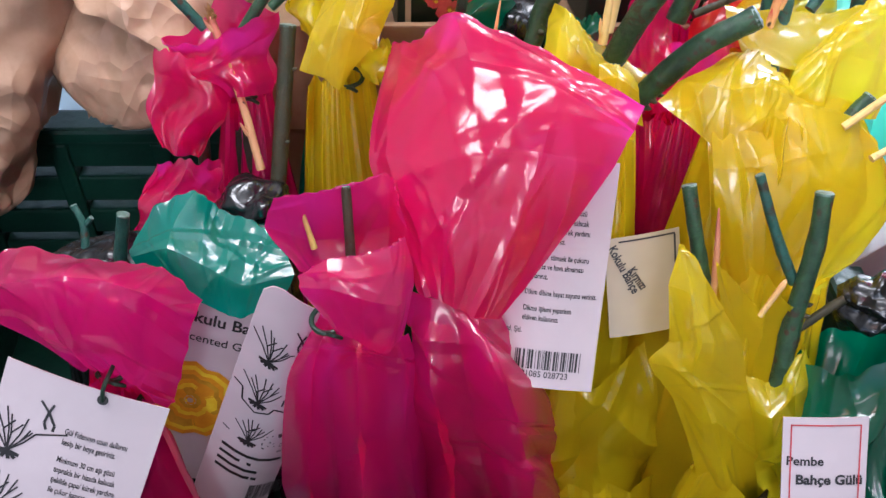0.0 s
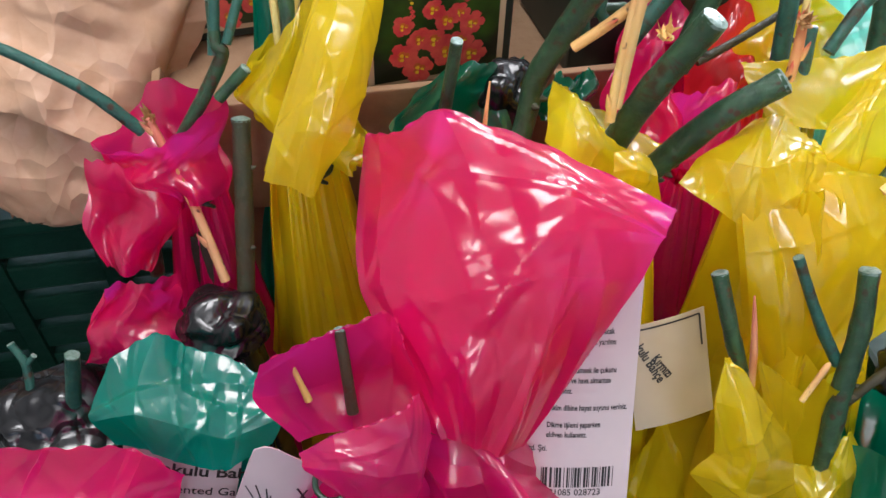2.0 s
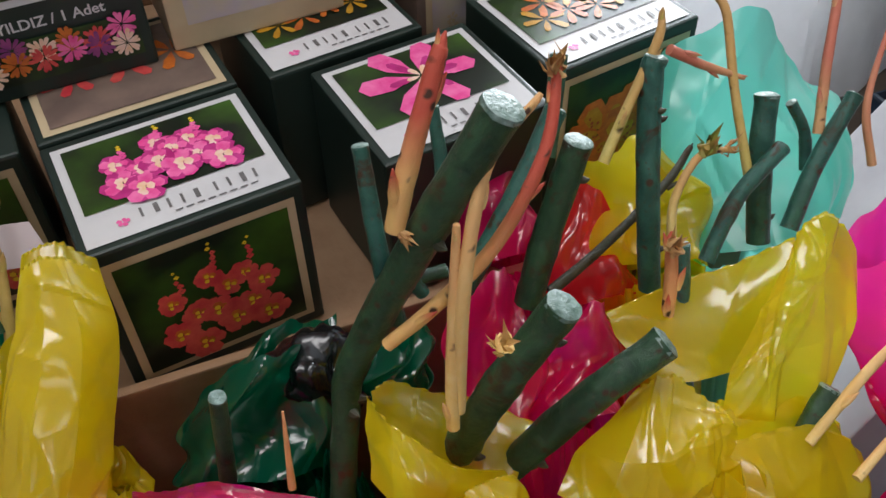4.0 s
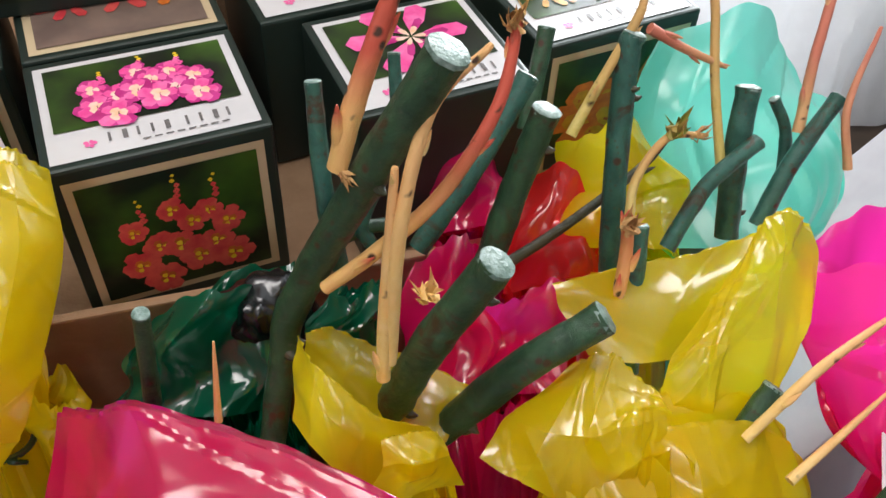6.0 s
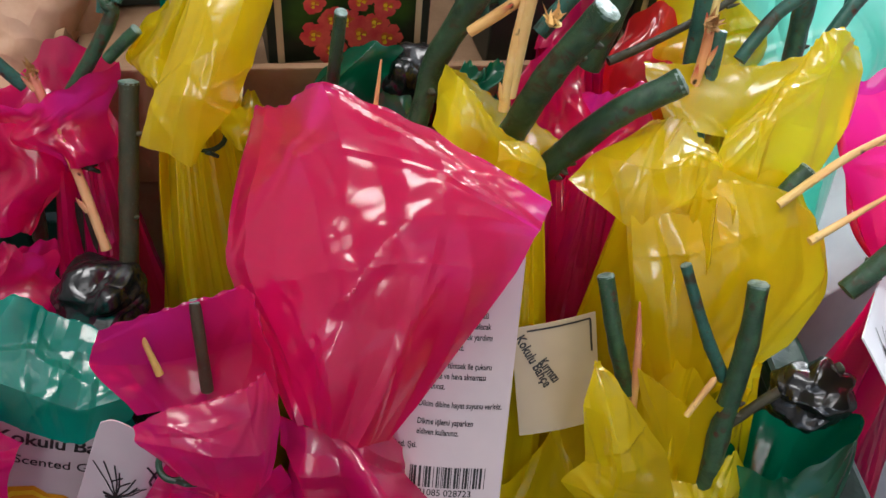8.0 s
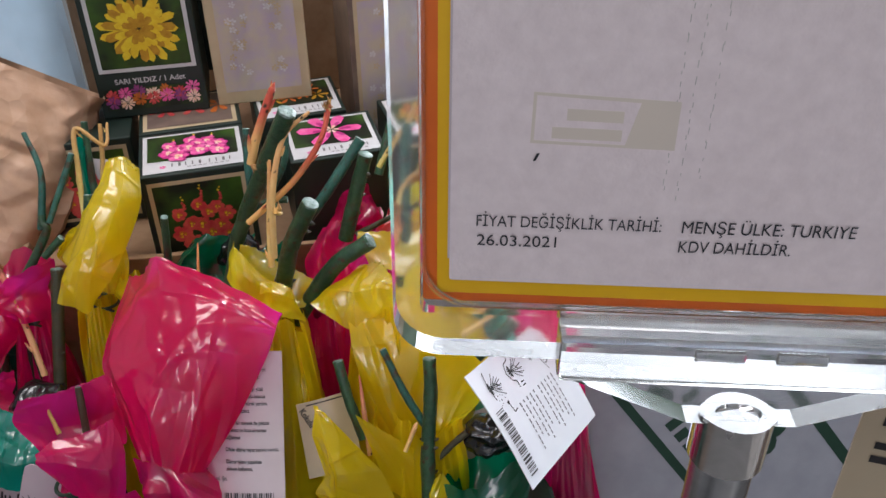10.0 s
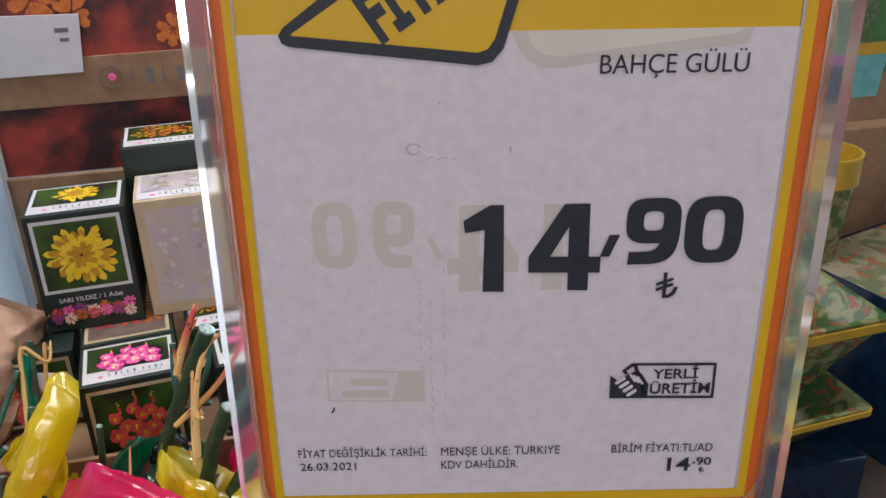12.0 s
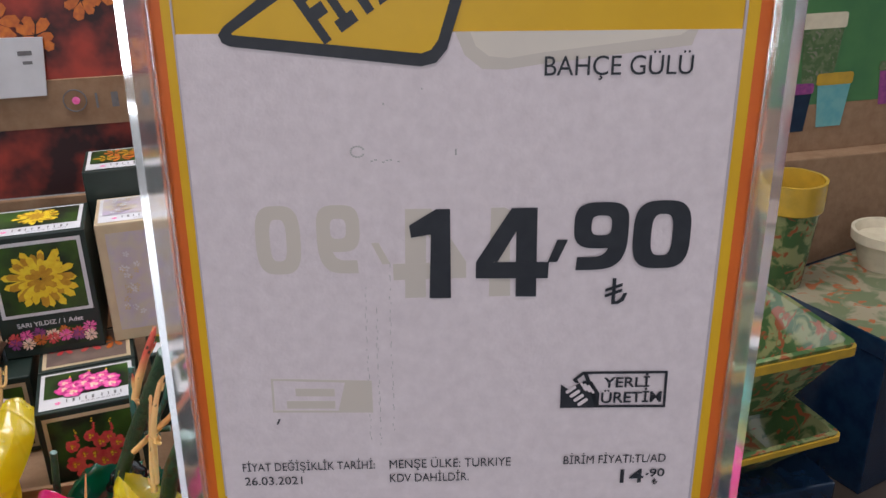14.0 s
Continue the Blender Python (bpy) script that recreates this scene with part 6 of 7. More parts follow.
    for mat, rows in layers.items():
        bm = bmesh.new()
        for r in rows:
            bm.faces.new([bm.verts.new(m @ Vector((px, y + ly, pz))) for px, pz, ly in r])
        part("printed_flower", bm, mat, parent, "", False)["kind"] = "stuff"


def bulb_box(at, w, d, h, turn, top, front, label, seed, tilt=0.0, body=None, front_h=None, lean=0.0):
    """A small carton with a framed picture on its lid and one on its front. at: the middle of its front bottom edge."""
    b = thing("bulb_box", at, label, "bulb box", "boxed flower bulbs")
    m = pose(*at, tilt, lean, turn)
    part("carton", box_mesh((-w / 2, 0, 0), (w / 2, d, h), 0.0012, m), body or BOX_GREEN, b, "", False)
    e = 0.0004
    if front:
        edge = BOX_CREAM if front != "dahlia" else BOX_WHITE
        lo = h * 0.34 if front == "dahlia" else h * 0.07
        panel(b, m, -w / 2 + 0.004, lo, w / 2 - 0.004, h - 0.005, -e, edge, "print_border")
        picture(b, m, -w / 2 + 0.007, lo + 0.003, w / 2 - 0.007, h - 0.008, -2 * e, front, seed)
        if front == "dahlia":
            picture(b, m, -w / 2 + 0.004, h * 0.06, w / 2 - 0.004, h * 0.22, -2 * e, "mixed", seed + 1)
            bm = letters("SARI YILDIZ / 1 Adet", 0.0056, 0.0001, "CENTER")
            part("lettering", spread(bm, lambda x, y, z: m @ Vector((x, -2 * e, h * 0.255 + y))), BOX_WHITE, b, "", False)
    if top:
        # the lid picture lies on the local top, its foot towards the front
        q = m @ Matrix.Translation((0, 0, h)) @ pose(0, 0, 0, -90)
        panel(b, q, -w / 2 + 0.003, 0.003, w / 2 - 0.003, d - 0.004, -e, BOX_WHITE if top != "lily_red" else BOX_CREAM, "print_border")
        picture(b, q, -w / 2 + 0.006, 0.018 if top != "lily_red" else 0.006, w / 2 - 0.006, d - 0.007, -2 * e, top, seed + 2)
        if top != "lily_red":
            bm = bars([(-w * 0.20 + k * w * 0.062 + (w * 0.03 if k > 4 else 0), 0.0088, w * 0.012 + w * 0.010 * (k % 3 == 1), 0.0046) for k in range(9)] + [(-w * 0.06 + k * w * 0.05, 0.0060, w * 0.034, 0.0007) for k in range(8)])
            part("print_mark", spread(bm, lambda x, y, z: q @ Vector((x, -2 * e, y))), GREY_INK, b, "", False)["kind"] = "stuff"
            bm = bmesh.new()
            rows = []
            flower(rows, -w * 0.28, 0.0095, 0.0022, 5, random.Random(2), 0.5)
            for r in rows:
                bm.faces.new([bm.verts.new(q @ Vector((px, -2 * e, pz))) for px, pz, _ in r])
            part("print_dot", bm, PETAL_PINK, b, "", False)
    return b


bulb_box((0.0600, 0.4370, 1.1165), 0.073, 0.060, 0.0695, 7, "glad_pink", "glad_red", "dark green bulb box printed with pink and red gladioli", 1)
bulb_box((0.0525, 0.4985, 1.1165), 0.073, 0.060, 0.0695, 7, "lily_red", None, "dark green bulb box with a red lily lid", 2)
bulb_box((0.0265, 0.5240, 1.1870), 0.076, 0.062, 0.104, 4, "dahlia", "dahlia", "dark green bulb box printed with a yellow dahlia", 3)
bulb_box((0.1060, 0.5330, 1.1870), 0.070, 0.062, 0.104, 4, "lilac", "lilac", "cream bulb box printed with lilac hyacinths", 4, 0, BOX_CREAM)
bulb_box((0.1570, 0.4420, 1.1165), 0.067, 0.062, 0.0695, 8, "lily_pink", None, "dark green bulb box with a pink lily lid", 5)
bulb_box((0.1330, 0.5060, 1.1165), 0.066, 0.062, 0.0695, 9, "orange", None, "dark green bulb box with an orange flower lid", 6)
bulb_box((0.2350, 0.4680, 1.1165), 0.072, 0.062, 0.0695, 10, "orange", "tiger_lily", "dark green bulb box printed with orange lilies", 7)
bulb_box((-0.0260, 0.4900, 1.1165), 0.073, 0.062, 0.0695, 5, None, "glad_red", "dark green bulb box in the shade of its neighbours", 8)
bulb_box((0.0960, 0.5980, 1.1870), 0.076, 0.062, 0.128, 4, "orange", None, "dark green bulb box with an orange lid behind the others", 9)
bulb_box((0.2080, 0.5420, 1.1165), 0.072, 0.062, 0.1500, 9, None, "lilac", "grey-green bulb box standing behind the others", 10, 0, MAUVE_GREY)


# ---- price sign ----
SIGN = pose(0.1841, 0.0549, 1.3904, 0, 0, -11) @ pose(0, 0, 0, -1.5) @ pose(0, 0, 0, 0, 0.9) @ Matrix.Scale(1.083, 4)
PAPER = plain("price paper", (0.80, 0.69, 0.70), (0.70, 0.595, 0.605), 0.5, 260, 0, 0.0003, 0.25, 0.75)
ORANGE_INK = plain("orange print", (0.72, 0.14, 0.012), (0.66, 0.12, 0.01), 0.4, 50)
YELLOW_INK = plain("yellow print", (0.78, 0.44, 0.006), (0.72, 0.40, 0.005), 0.4, 50)
NAVY = plain("dark print", (0.016, 0.018, 0.026), (0.024, 0.026, 0.034), 0.45, 200)
STEEL = plain("brushed steel", (0.55, 0.55, 0.56), (0.42, 0.42, 0.44), 0.25, 120, 1.0)
SCUFF = plain("grey scuff", (0.50, 0.46, 0.43), (0.40, 0.36, 0.34), 0.6, 400)
GHOST_CREAM = plain("cream back print", (0.78, 0.69, 0.58), (0.72, 0.63, 0.54), 0.5, 30)
GHOST = plain("faded back print", (0.66, 0.57, 0.49), (0.62, 0.54, 0.47), 0.5, 30)


def acrylic():
    m, nt, nodes, links, p = shader("clear acrylic")
    p.inputs["Base Color"].default_value = (0.97, 0.98, 0.98, 1)
    p.inputs["Transmission Weight"].default_value, p.inputs["Roughness"].default_value, p.inputs["IOR"].default_value = 1.0, 0.06, 1.45
    milk = nodes.new("ShaderNodeBsdfTranslucent")
    milk.inputs["Color"].default_value = (0.95, 0.96, 0.98, 1)
    d = nodes.new("ShaderNodeBsdfDiffuse")
    d.inputs["Color"].default_value = (0.9, 0.91, 0.93, 1)
    m1, m2 = nodes.new("ShaderNodeMixShader"), nodes.new("ShaderNodeMixShader")
    m1.inputs[0].default_value = 0.5
    f = noise_tex(nt, 90, 5, 0.6, 1.0)
    links.new(milk.outputs[0], m1.inputs[1]), links.new(d.outputs[0], m1.inputs[2])
    sc = nodes.new("ShaderNodeMath")
    sc.operation = "MULTIPLY"
    sc.inputs[1].default_value = 0.05
    links.new(ramp(nt, f, -0.3, 0.9), sc.inputs[0])
    links.new(sc.outputs[0], m2.inputs[0]), links.new(p.outputs[0], m2.inputs[1]), links.new(m1.outputs[0], m2.inputs[2])
    links.new(m2.outputs[0], nodes["Material Output"].inputs["Surface"])
    return m


ACRYLIC = acrylic()


def rounded(x0, z0, x1, z1, r, n=8):
    pts = []
    for cx, cz, a0 in ((x1 - r, z0 + r, -90), (x1 - r, z1 - r, 0), (x0 + r, z1 - r, 90), (x0 + r, z0 + r, 180)):
        for k in range(n + 1):
            a = radians(a0 + 90 * k / n)
            pts.append((cx + r * math.cos(a), cz + r * math.sin(a)))
    return pts


def plate(pts, y0, y1, m, inner=None):
    """A flat plate with the outline pts (and a hole), from y0 (front) to y1."""
    bm = bmesh.new()
    f = [bm.verts.new(m @ Vector((x, y0, z))) for x, z in pts]
    g = [bm.verts.new(m @ Vector((x, y1, z))) for x, z in pts]
    n = len(pts)
    if inner is None:
        bm.faces.new(f)
        bm.faces.new(g[::-1])
    else:
        fi = [bm.verts.new(m @ Vector((x, y0, z))) for x, z in inner]
        gi = [bm.verts.new(m @ Vector((x, y1, z))) for x, z in inner]
        for k in range(n):
            l = (k + 1) % n
            bm.faces.new((f[k], f[l], fi[l], fi[k]))
            bm.faces.new((g[l], g[k], gi[k], gi[l]))
            bm.faces.new((fi[k], fi[l], gi[l], gi[k]))
    for k in range(n):
        l = (k + 1) % n
        bm.faces.new((f[l], f[k], g[k], g[l]))
    return bm


def tray():
    t = thing("display_tray", (0.11, 0.52, 0.84), "open cardboard display tray under the bulb boxes", "tray")
    x0, x1, y0, y1 = -0.065, 0.28, 0.428, 0.70
    part("backboard", box_mesh((x0, y1 - 0.006, 1.1155), (x1, y1, 1.262), 0.001), CARTON, t, "", False)
    part("stand", box_mesh((x0, y0, 0.84), (x1, y1, 1.1155), 0.002), CARTON, t, "", False)
    part("front_wall", box_mesh((x0 - 0.003, y0 - 0.004, 1.06), (x1 + 0.003, y0, 1.128), 0.001), CARTON, t, "", False)
    part("side_wall", box_mesh((x0 - 0.005, y0, 1.06), (x0 - 0.001, y1, 1.128), 0.001), CARTON, t, "", False)
    part("side_wall", box_mesh((x1 + 0.001, y0, 1.06), (x1 + 0.005, y1, 1.128), 0.001), CARTON, t, "", False)
    part("header_board", box_mesh((x0, 0.702, 1.262), (0.185, 0.708, 1.66), 0.001), POSTER, t, "printed board with dark red flowers", False)
    part("header_band", box_mesh((x0, 0.6985, 1.328), (0.185, 0.7018, 1.372), 0.0005), CARTON, t, "tan printed band", False)
    bm = bars([(0.064 + k * 0.014, 1.344, 0.0022 + 0.004 * (k % 2), 0.014) for k in range(7)])
    part("print_mark", spread(bm, lambda x, y, z: Vector((x, 0.697, y))), GREY_INK, t, "", False)["kind"] = "stuff"
    part("print_ring", plate([(0.046 + 0.0105 * math.cos(q), 1.352 + 0.0105 * math.sin(q)) for q in [math.tau * k / 24 for k in range(24)]], 0.6968, 0.6980, Matrix(), [(0.046 + 0.0095 * math.cos(q), 1.352 + 0.0095 * math.sin(q)) for q in [math.tau * k / 24 for k in range(24)]]), GREY_INK, t, "", False)
    part("print_dot", plate([(0.047 + 0.0035 * math.cos(q), 1.352 + 0.0035 * math.sin(q)) for q in [math.tau * k / 12 for k in range(12)]], 0.6968, 0.6980, Matrix()), PETAL_PINK, t, "", False)
    part("price_label", plate([(-0.060, 1.359), (0.0236, 1.359), (0.029, 1.411), (-0.060, 1.414)], 0.6950, 0.6975, Matrix()), BOX_WHITE, t, "white shelf label", False)
    part("label_print", spread(bars([(0.006, 1.396, 0.012, 0.004), (0.009, 1.388, 0.008, 0.003)]), lambda x, y, z: Vector((x, 0.6945, y))), GREY_INK, t, "", False)
    rnd = random.Random(4)
    bm = bmesh.new()
    for k in range(16):
        rows = []
        flower(rows, rnd.uniform(-0.02, 0.16), rnd.uniform(1.39, 1.60), rnd.uniform(0.012, 0.026), 7, rnd, 0.5, -0.00002 * k)
        for r in rows:
            bm.faces.new([bm.verts.new((px, 0.7012 + ly, pz)) for px, pz, ly in r])
    part("printed_flower", bm, PETAL_ORANGE, t, "", False)["kind"] = "stuff"
    return t


POSTER = plain("dark red flower print", (0.030, 0.008, 0.009), (0.36, 0.040, 0.022), 0.5, 16, 0, 0, 0.40, 0.62)
tray()


def turned_mesh(m, profile, k=28):
    """A turned tube round the local z axis."""
    bm = bmesh.new()
    rings = [[bm.verts.new(m @ Vector((r * math.cos(math.tau * i / k), r * math.sin(math.tau * i / k), z))) for i in range(k)] for r, z in profile]
    for a, c in zip(rings, rings[1:]):
        for i in range(k):
            j = (i + 1) % k
            bm.faces.new((a[i], a[j], c[j], c[i]))
    return bm


def price_sign():
    s = thing("price_sign", (0.248, 0.044, 0.84), "shop price card 14,90, clear holder on steel pole", "price sign")
    m = SIGN
    x0, x1, z0, z1 = -0.0104, 0.1302, -0.0214, 0.188
    part("card_back", plate(rounded(x0, z0, x1, z1, 0.001), 0.0, 0.0012, m), ORANGE_INK, s, "orange card edge", False)
    part("yellow_border", plate(rounded(x0 + 0.0030, z0 + 0.0024, x1 - 0.0032, z1 - 0.003, 0.0006), -0.0004, 0.0, m), YELLOW_INK, s, "", False)
    part("paper", plate(rounded(-0.0049, -0.0155, 0.1236, 0.1150, 0.0006), -0.0008, -0.0004, m), PAPER, s, "off-white price paper", False)
    # pale strips lifted off the yellow card, the right one a painted highlight line
    part("painted_edge_line", plate([(0.1236, -0.0150), (0.1243, -0.0148), (0.1238, 0.186), (0.1232, 0.186)], -0.0010, -0.0004, m), CARD, s, "painted pale line along the paper edge", False)
    part("painted_edge_line", plate([(-0.0053, -0.0100), (-0.0049, -0.0100), (-0.0046, 0.186), (-0.0050, 0.186)], -0.0010, -0.0004, m), CARD, s, "painted pale line along the paper edge", False)
    y = -0.0014

    def flat(name, pts, mat=NAVY, depth=None, label="", hole=None):
        yy = y if depth is None else depth
        return part(name, plate(pts, yy, yy + 0.0001, m, hole), mat, s, label, False)

    def fill(text, p0, p1, bold=0.0, mat=NAVY):
        """Capitals from the corner p0 (left, cap height) to p1 (right, base line)."""
        bm, cap = letters(text, 1.0, bold), letters("H", 1.0, bold)
        xs, top = [v.co.x for v in bm.verts], max(v.co.y for v in cap.verts)
        cap.free()
        ax, bx = min(xs), max(xs)
        (u0, w0), (u1, w1) = p0, p1
        part("lettering", spread(bm, lambda a, b_, d: m @ Vector((lerp(u0, u1, (a - ax) / (bx - ax)), y, w1 + (w0 - w1) * b_ / top))), mat, s, "", False)

    def digit(kind, p0, p1, mat=NAVY, flip=False, depth=None):
        """A heavy rounded numeral between the corners p0 (top left) and p1 (bottom right), drawn in strokes."""
        (left, hi), (right, lo) = p0, p1
        wide, tall = right - left, hi - lo
        tx, tz = wide * 0.315, tall * 0.195
        yy = y if depth is None else depth
        bm = bmesh.new()

        def put(px, pz, lift=0.0):
            return bm.verts.new(m @ Vector((left + (wide - px if flip else px), yy - lift, lo + pz)))

        def ring(cx, cz, rx, rz, a0=0, a1=360, n=48, lift=0.0):
            f = lambda k: math.copysign(abs(k) ** 0.62, k)
            rows = []
            for k in range(n + 1):
                a = radians(lerp(a0, a1, k / n))
                c, q = f(math.cos(a)), f(math.sin(a))
                rows.append((put(cx + rx * c, cz + rz * q, lift), put(cx + (rx - tx) * c, cz + (rz - tz) * q, lift)))
            for a, c in zip(rows, rows[1:]):
                bm.faces.new((a[0], a[1], c[1], c[0]))

        if kind == "0":
            ring(wide / 2, tall / 2, wide / 2, tall / 2)
        else:
            ring(wide / 2, tall * 0.66, wide / 2, tall * 0.34)
            ring(wide * 0.30, tall * 0.62, wide * 0.70, tall * 0.62, 0, -90, 20, 0.00004)
            bm.faces.new([put(wide * u, w, 0.00008) for u, w in ((0.06, 0), (0.31, 0), (0.31, tz), (0.08, tz))])
        part("lettering", bm, mat, s, "", False)

    def numeral_one(dx, mat, depth=None, flip=False):
        pts = [(0.0466, 0.0688), (0.0532, 0.0729), (0.0566, 0.0729), (0.0568, 0.0491), (0.0514, 0.0492), (0.0519, 0.0664), (0.0470, 0.0656)]
        flat("lettering", [(dx - x if flip else x, z) for x, z in pts], mat, depth)

    def numeral_four(dx, mat, depth=None, flip=False):
        for k, pts in enumerate(([(0.0731, 0.0492), (0.0783, 0.0491), (0.0779, 0.0729), (0.0728, 0.0729)], [(0.0630, 0.0544), (0.0811, 0.0541), (0.0812, 0.0585), (0.0630, 0.0588)], [(0.0630, 0.0588), (0.0684, 0.0588), (0.0762, 0.0729), (0.0716, 0.0729)])):
            flat("lettering", [(dx - x if flip else x, z) for x, z in pts], mat, (y if depth is None else depth) - 0.00003 * k)

    numeral_one(0, NAVY)
    numeral_four(0, NAVY)
    flat("comma", [(0.0809, 0.0585), (0.0833, 0.0585), (0.0857, 0.0644), (0.0831, 0.0644)])
    digit("9", (0.0871, 0.0741), (0.1006, 0.0562))
    digit("0", (0.1018, 0.0743), (0.1161, 0.0563))

    def lira(cx, cz, k):
        """The currency mark: a hooked stem with two slanting strokes."""
        for n, pts in enumerate(([(-0.9, -3.4), (0.0, -3.4), (0.0, 3.6), (-0.9, 3.6)], [(-2.6, 0.0), (1.6, 1.5), (1.6, 2.3), (-2.6, 0.8)], [(-2.6, -1.5), (1.6, 0.0), (1.6, 0.8), (-2.6, -0.7)],
                                 [(-0.9, -3.4), (0.8, -3.3), (2.2, -2.4), (2.9, -0.4), (2.0, -0.4), (1.4, -1.8), (0.5, -2.5), (-0.9, -2.6)])):
            flat("lira_mark", [(cx + x * k, cz + z * k) for x, z in pts], NAVY, y - 0.00002 * n)

    lira(0.0985, 0.0500, 0.00103)
    lira(0.1133, -0.0083, 0.00028)
    fill("BAHÇE GÜLÜ", (0.0783, 0.1094), (0.1126, 0.1050))
    fill("FİYAT DEĞİŞİKLİK TARİHİ:", (0.0003, 0.0007), (0.0360, -0.0018))
    fill("26.03.2021", (0.0005, -0.0038), (0.0161, -0.0063), 0.0)
    fill("MENŞE ÜLKE: TURKIYE", (0.0400, 0.0008), (0.0731, -0.0019))
    fill("KDV DAHİLDİR.", (0.0400, -0.0038), (0.0616, -0.0064))
    fill("BİRİM FİYATI:TL/AD", (0.0876, 0.0007), (0.1158, -0.0019), 0.0)
    fill("14", (0.1036, -0.0041), (0.1101, -0.0085), 0.018)
    fill("90", (0.1117, -0.0041), (0.1159, -0.0066), 0.015)
    flat("point", [(0.1106, -0.0062), (0.1111, -0.0062), (0.1116, -0.0056), (0.1110, -0.0056)])
    # boxed home-produce mark with two clasped shapes
    flat("mark_frame", [(0.0955, 0.0160), (0.1142, 0.0156), (0.1140, 0.0267), (0.0914, 0.0270)], NAVY, None, "", [(0.0963, 0.0167), (0.1135, 0.0163), (0.1133, 0.0260), (0.0928, 0.0263)])
    flat("mark_emblem", [(0.0859, 0.0161), (0.0962, 0.0160), (0.0962, 0.0204), (0.0940, 0.0240), (0.0921, 0.0243), (0.0902, 0.0232), (0.0880, 0.0216), (0.0858, 0.0233)], NAVY, None, "dark clasp emblem")
    flat("emblem_line", [(0.0888, 0.0246), (0.0914, 0.0270), (0.0930, 0.0264), (0.0918, 0.0262), (0.0900, 0.0247), (0.0906, 0.0238), (0.0898, 0.0236)])
    for k in range(4):
        o = Matrix.Translation((0.0015 * k, 0, -0.0013 * k))
        part("emblem_line", plate(rounded(-0.0016, -0.00048, 0.0016, 0.00048, 0.00045, 4), y - 0.0002, y - 0.0001, m @ o @ Matrix.Translation((0.0885 - 0.0004 * k, 0, 0.0218)) @ pose(0, 0, 0, 0, -38, 0)), PAPER, s, "", False)
    for k in range(3):
        part("emblem_line", plate(rounded(-0.0015, -0.00032, 0.0015, 0.00032, 0.0003, 4), y - 0.0002, y - 0.0001, m @ Matrix.Translation((0.0918 + 0.0010 * k, 0, 0.0226 - 0.0004 * k)) @ pose(0, 0, 0, 0, 58, 0)), PAPER, s, "", False)
    fill("YERLİ", (0.0971, 0.0251), (0.1094, 0.0221), 0.018)
    fill("ÜRETİM", (0.0967, 0.0206), (0.1129, 0.0174), 0.018)
    # print that shows through from the back
    ghost = -0.00088
    digit("9", (0.0240, 0.0742), (0.0345, 0.0562), GHOST, True, ghost)
    digit("0", (0.0091, 0.0742), (0.0200, 0.0562), GHOST, True, ghost)
    flat("ghost_stroke", [(0.0372, 0.0642), (0.0390, 0.0642), (0.0418, 0.0585), (0.0398, 0.0585)], GHOST, ghost)
    numeral_four(0.1236, GHOST, ghost, True)
    numeral_one(0.1232, GHOST, ghost, True)
    flat("ghost_mark", [(0.0097, 0.0164), (0.0361, 0.0157), (0.0360, 0.0254), (0.0098, 0.0266)], GHOST, ghost, "", [(0.0103, 0.0170), (0.0270, 0.0165), (0.0290, 0.0250), (0.0104, 0.0260)])
    flat("ghost_mark", [(0.0135, 0.0175), (0.0262, 0.0172), (0.0262, 0.0195), (0.0135, 0.0198)], GHOST, ghost)
    flat("ghost_mark", [(0.0160, 0.0212), (0.0262, 0.0209), (0.0262, 0.0232), (0.0160, 0.0235)], GHOST, ghost)
    for pts in ([(0.0578, 0.1150), (0.0600, 0.1098), (0.0640, 0.1066), (0.0698, 0.1064), (0.0700, 0.1090), (0.0655, 0.1095), (0.0625, 0.1118), (0.0612, 0.1150)],
                [(0.0698, 0.1064), (0.0778, 0.1076), (0.1119, 0.1115), (0.1131, 0.1150), (0.1110, 0.1150), (0.1090, 0.1138), (0.0778, 0.1102), (0.0700, 0.1090)]):
        flat("ghost_corner", pts, GHOST, ghost)
    flat("ghost_corner", [(0.0612, 0.1150), (0.0625, 0.1118), (0.0655, 0.1095), (0.0700, 0.1090), (0.0778, 0.1102), (0.1090, 0.1138), (0.1110, 0.1150)], GHOST_CREAM, ghost + 0.00002)
    for k, (sx, sz0, sz1) in enumerate(((0.0352, 0.006, 0.053), (0.0378, 0.004, 0.047), (0.0414, 0.010, 0.060))):
        rows = [(sx + 0.0002 * math.sin(j * 2.3 + k), lerp(sz0, sz1, j / 40), 0.00016, 0.0006 + 0.0004 * (j % 3)) for j in range(40) if (j * 7 + k) % 5 > 1]
        part("scuff", spread(bars(rows), lambda x, z, d: m @ Vector((x, -0.00086, z))), SCUFF, s, "faint dotted scuff marks", False)["kind"] = "stuff"
    rows = [(0.0345 + 0.0016 * math.cos(q), 0.0872 + 0.0013 * math.sin(q), 0.0005, 0.0004) for q in [0.5 + 0.4 * j for j in range(14)]] + [(0.0378 + 0.0009 * j, 0.0849 + 0.0003 * math.sin(j * 1.7), 0.0006, 0.0003) for j in range(8) if j % 4 != 2]
    rows += [(0.0578, 0.0862, 0.0004, 0.0016), (0.0410, 0.0985, 0.0004, 0.0005), (0.0500, 0.1020, 0.0003, 0.0004)]
    part("stain", spread(bars(rows), lambda x, z, d: m @ Vector((x, -0.00086, z))), SCUFF, s, "small grey stains", False)
    flat("speck", [(0.0104, 0.0129), (0.0109, 0.0130), (0.0116, 0.0146), (0.0110, 0.0145)])
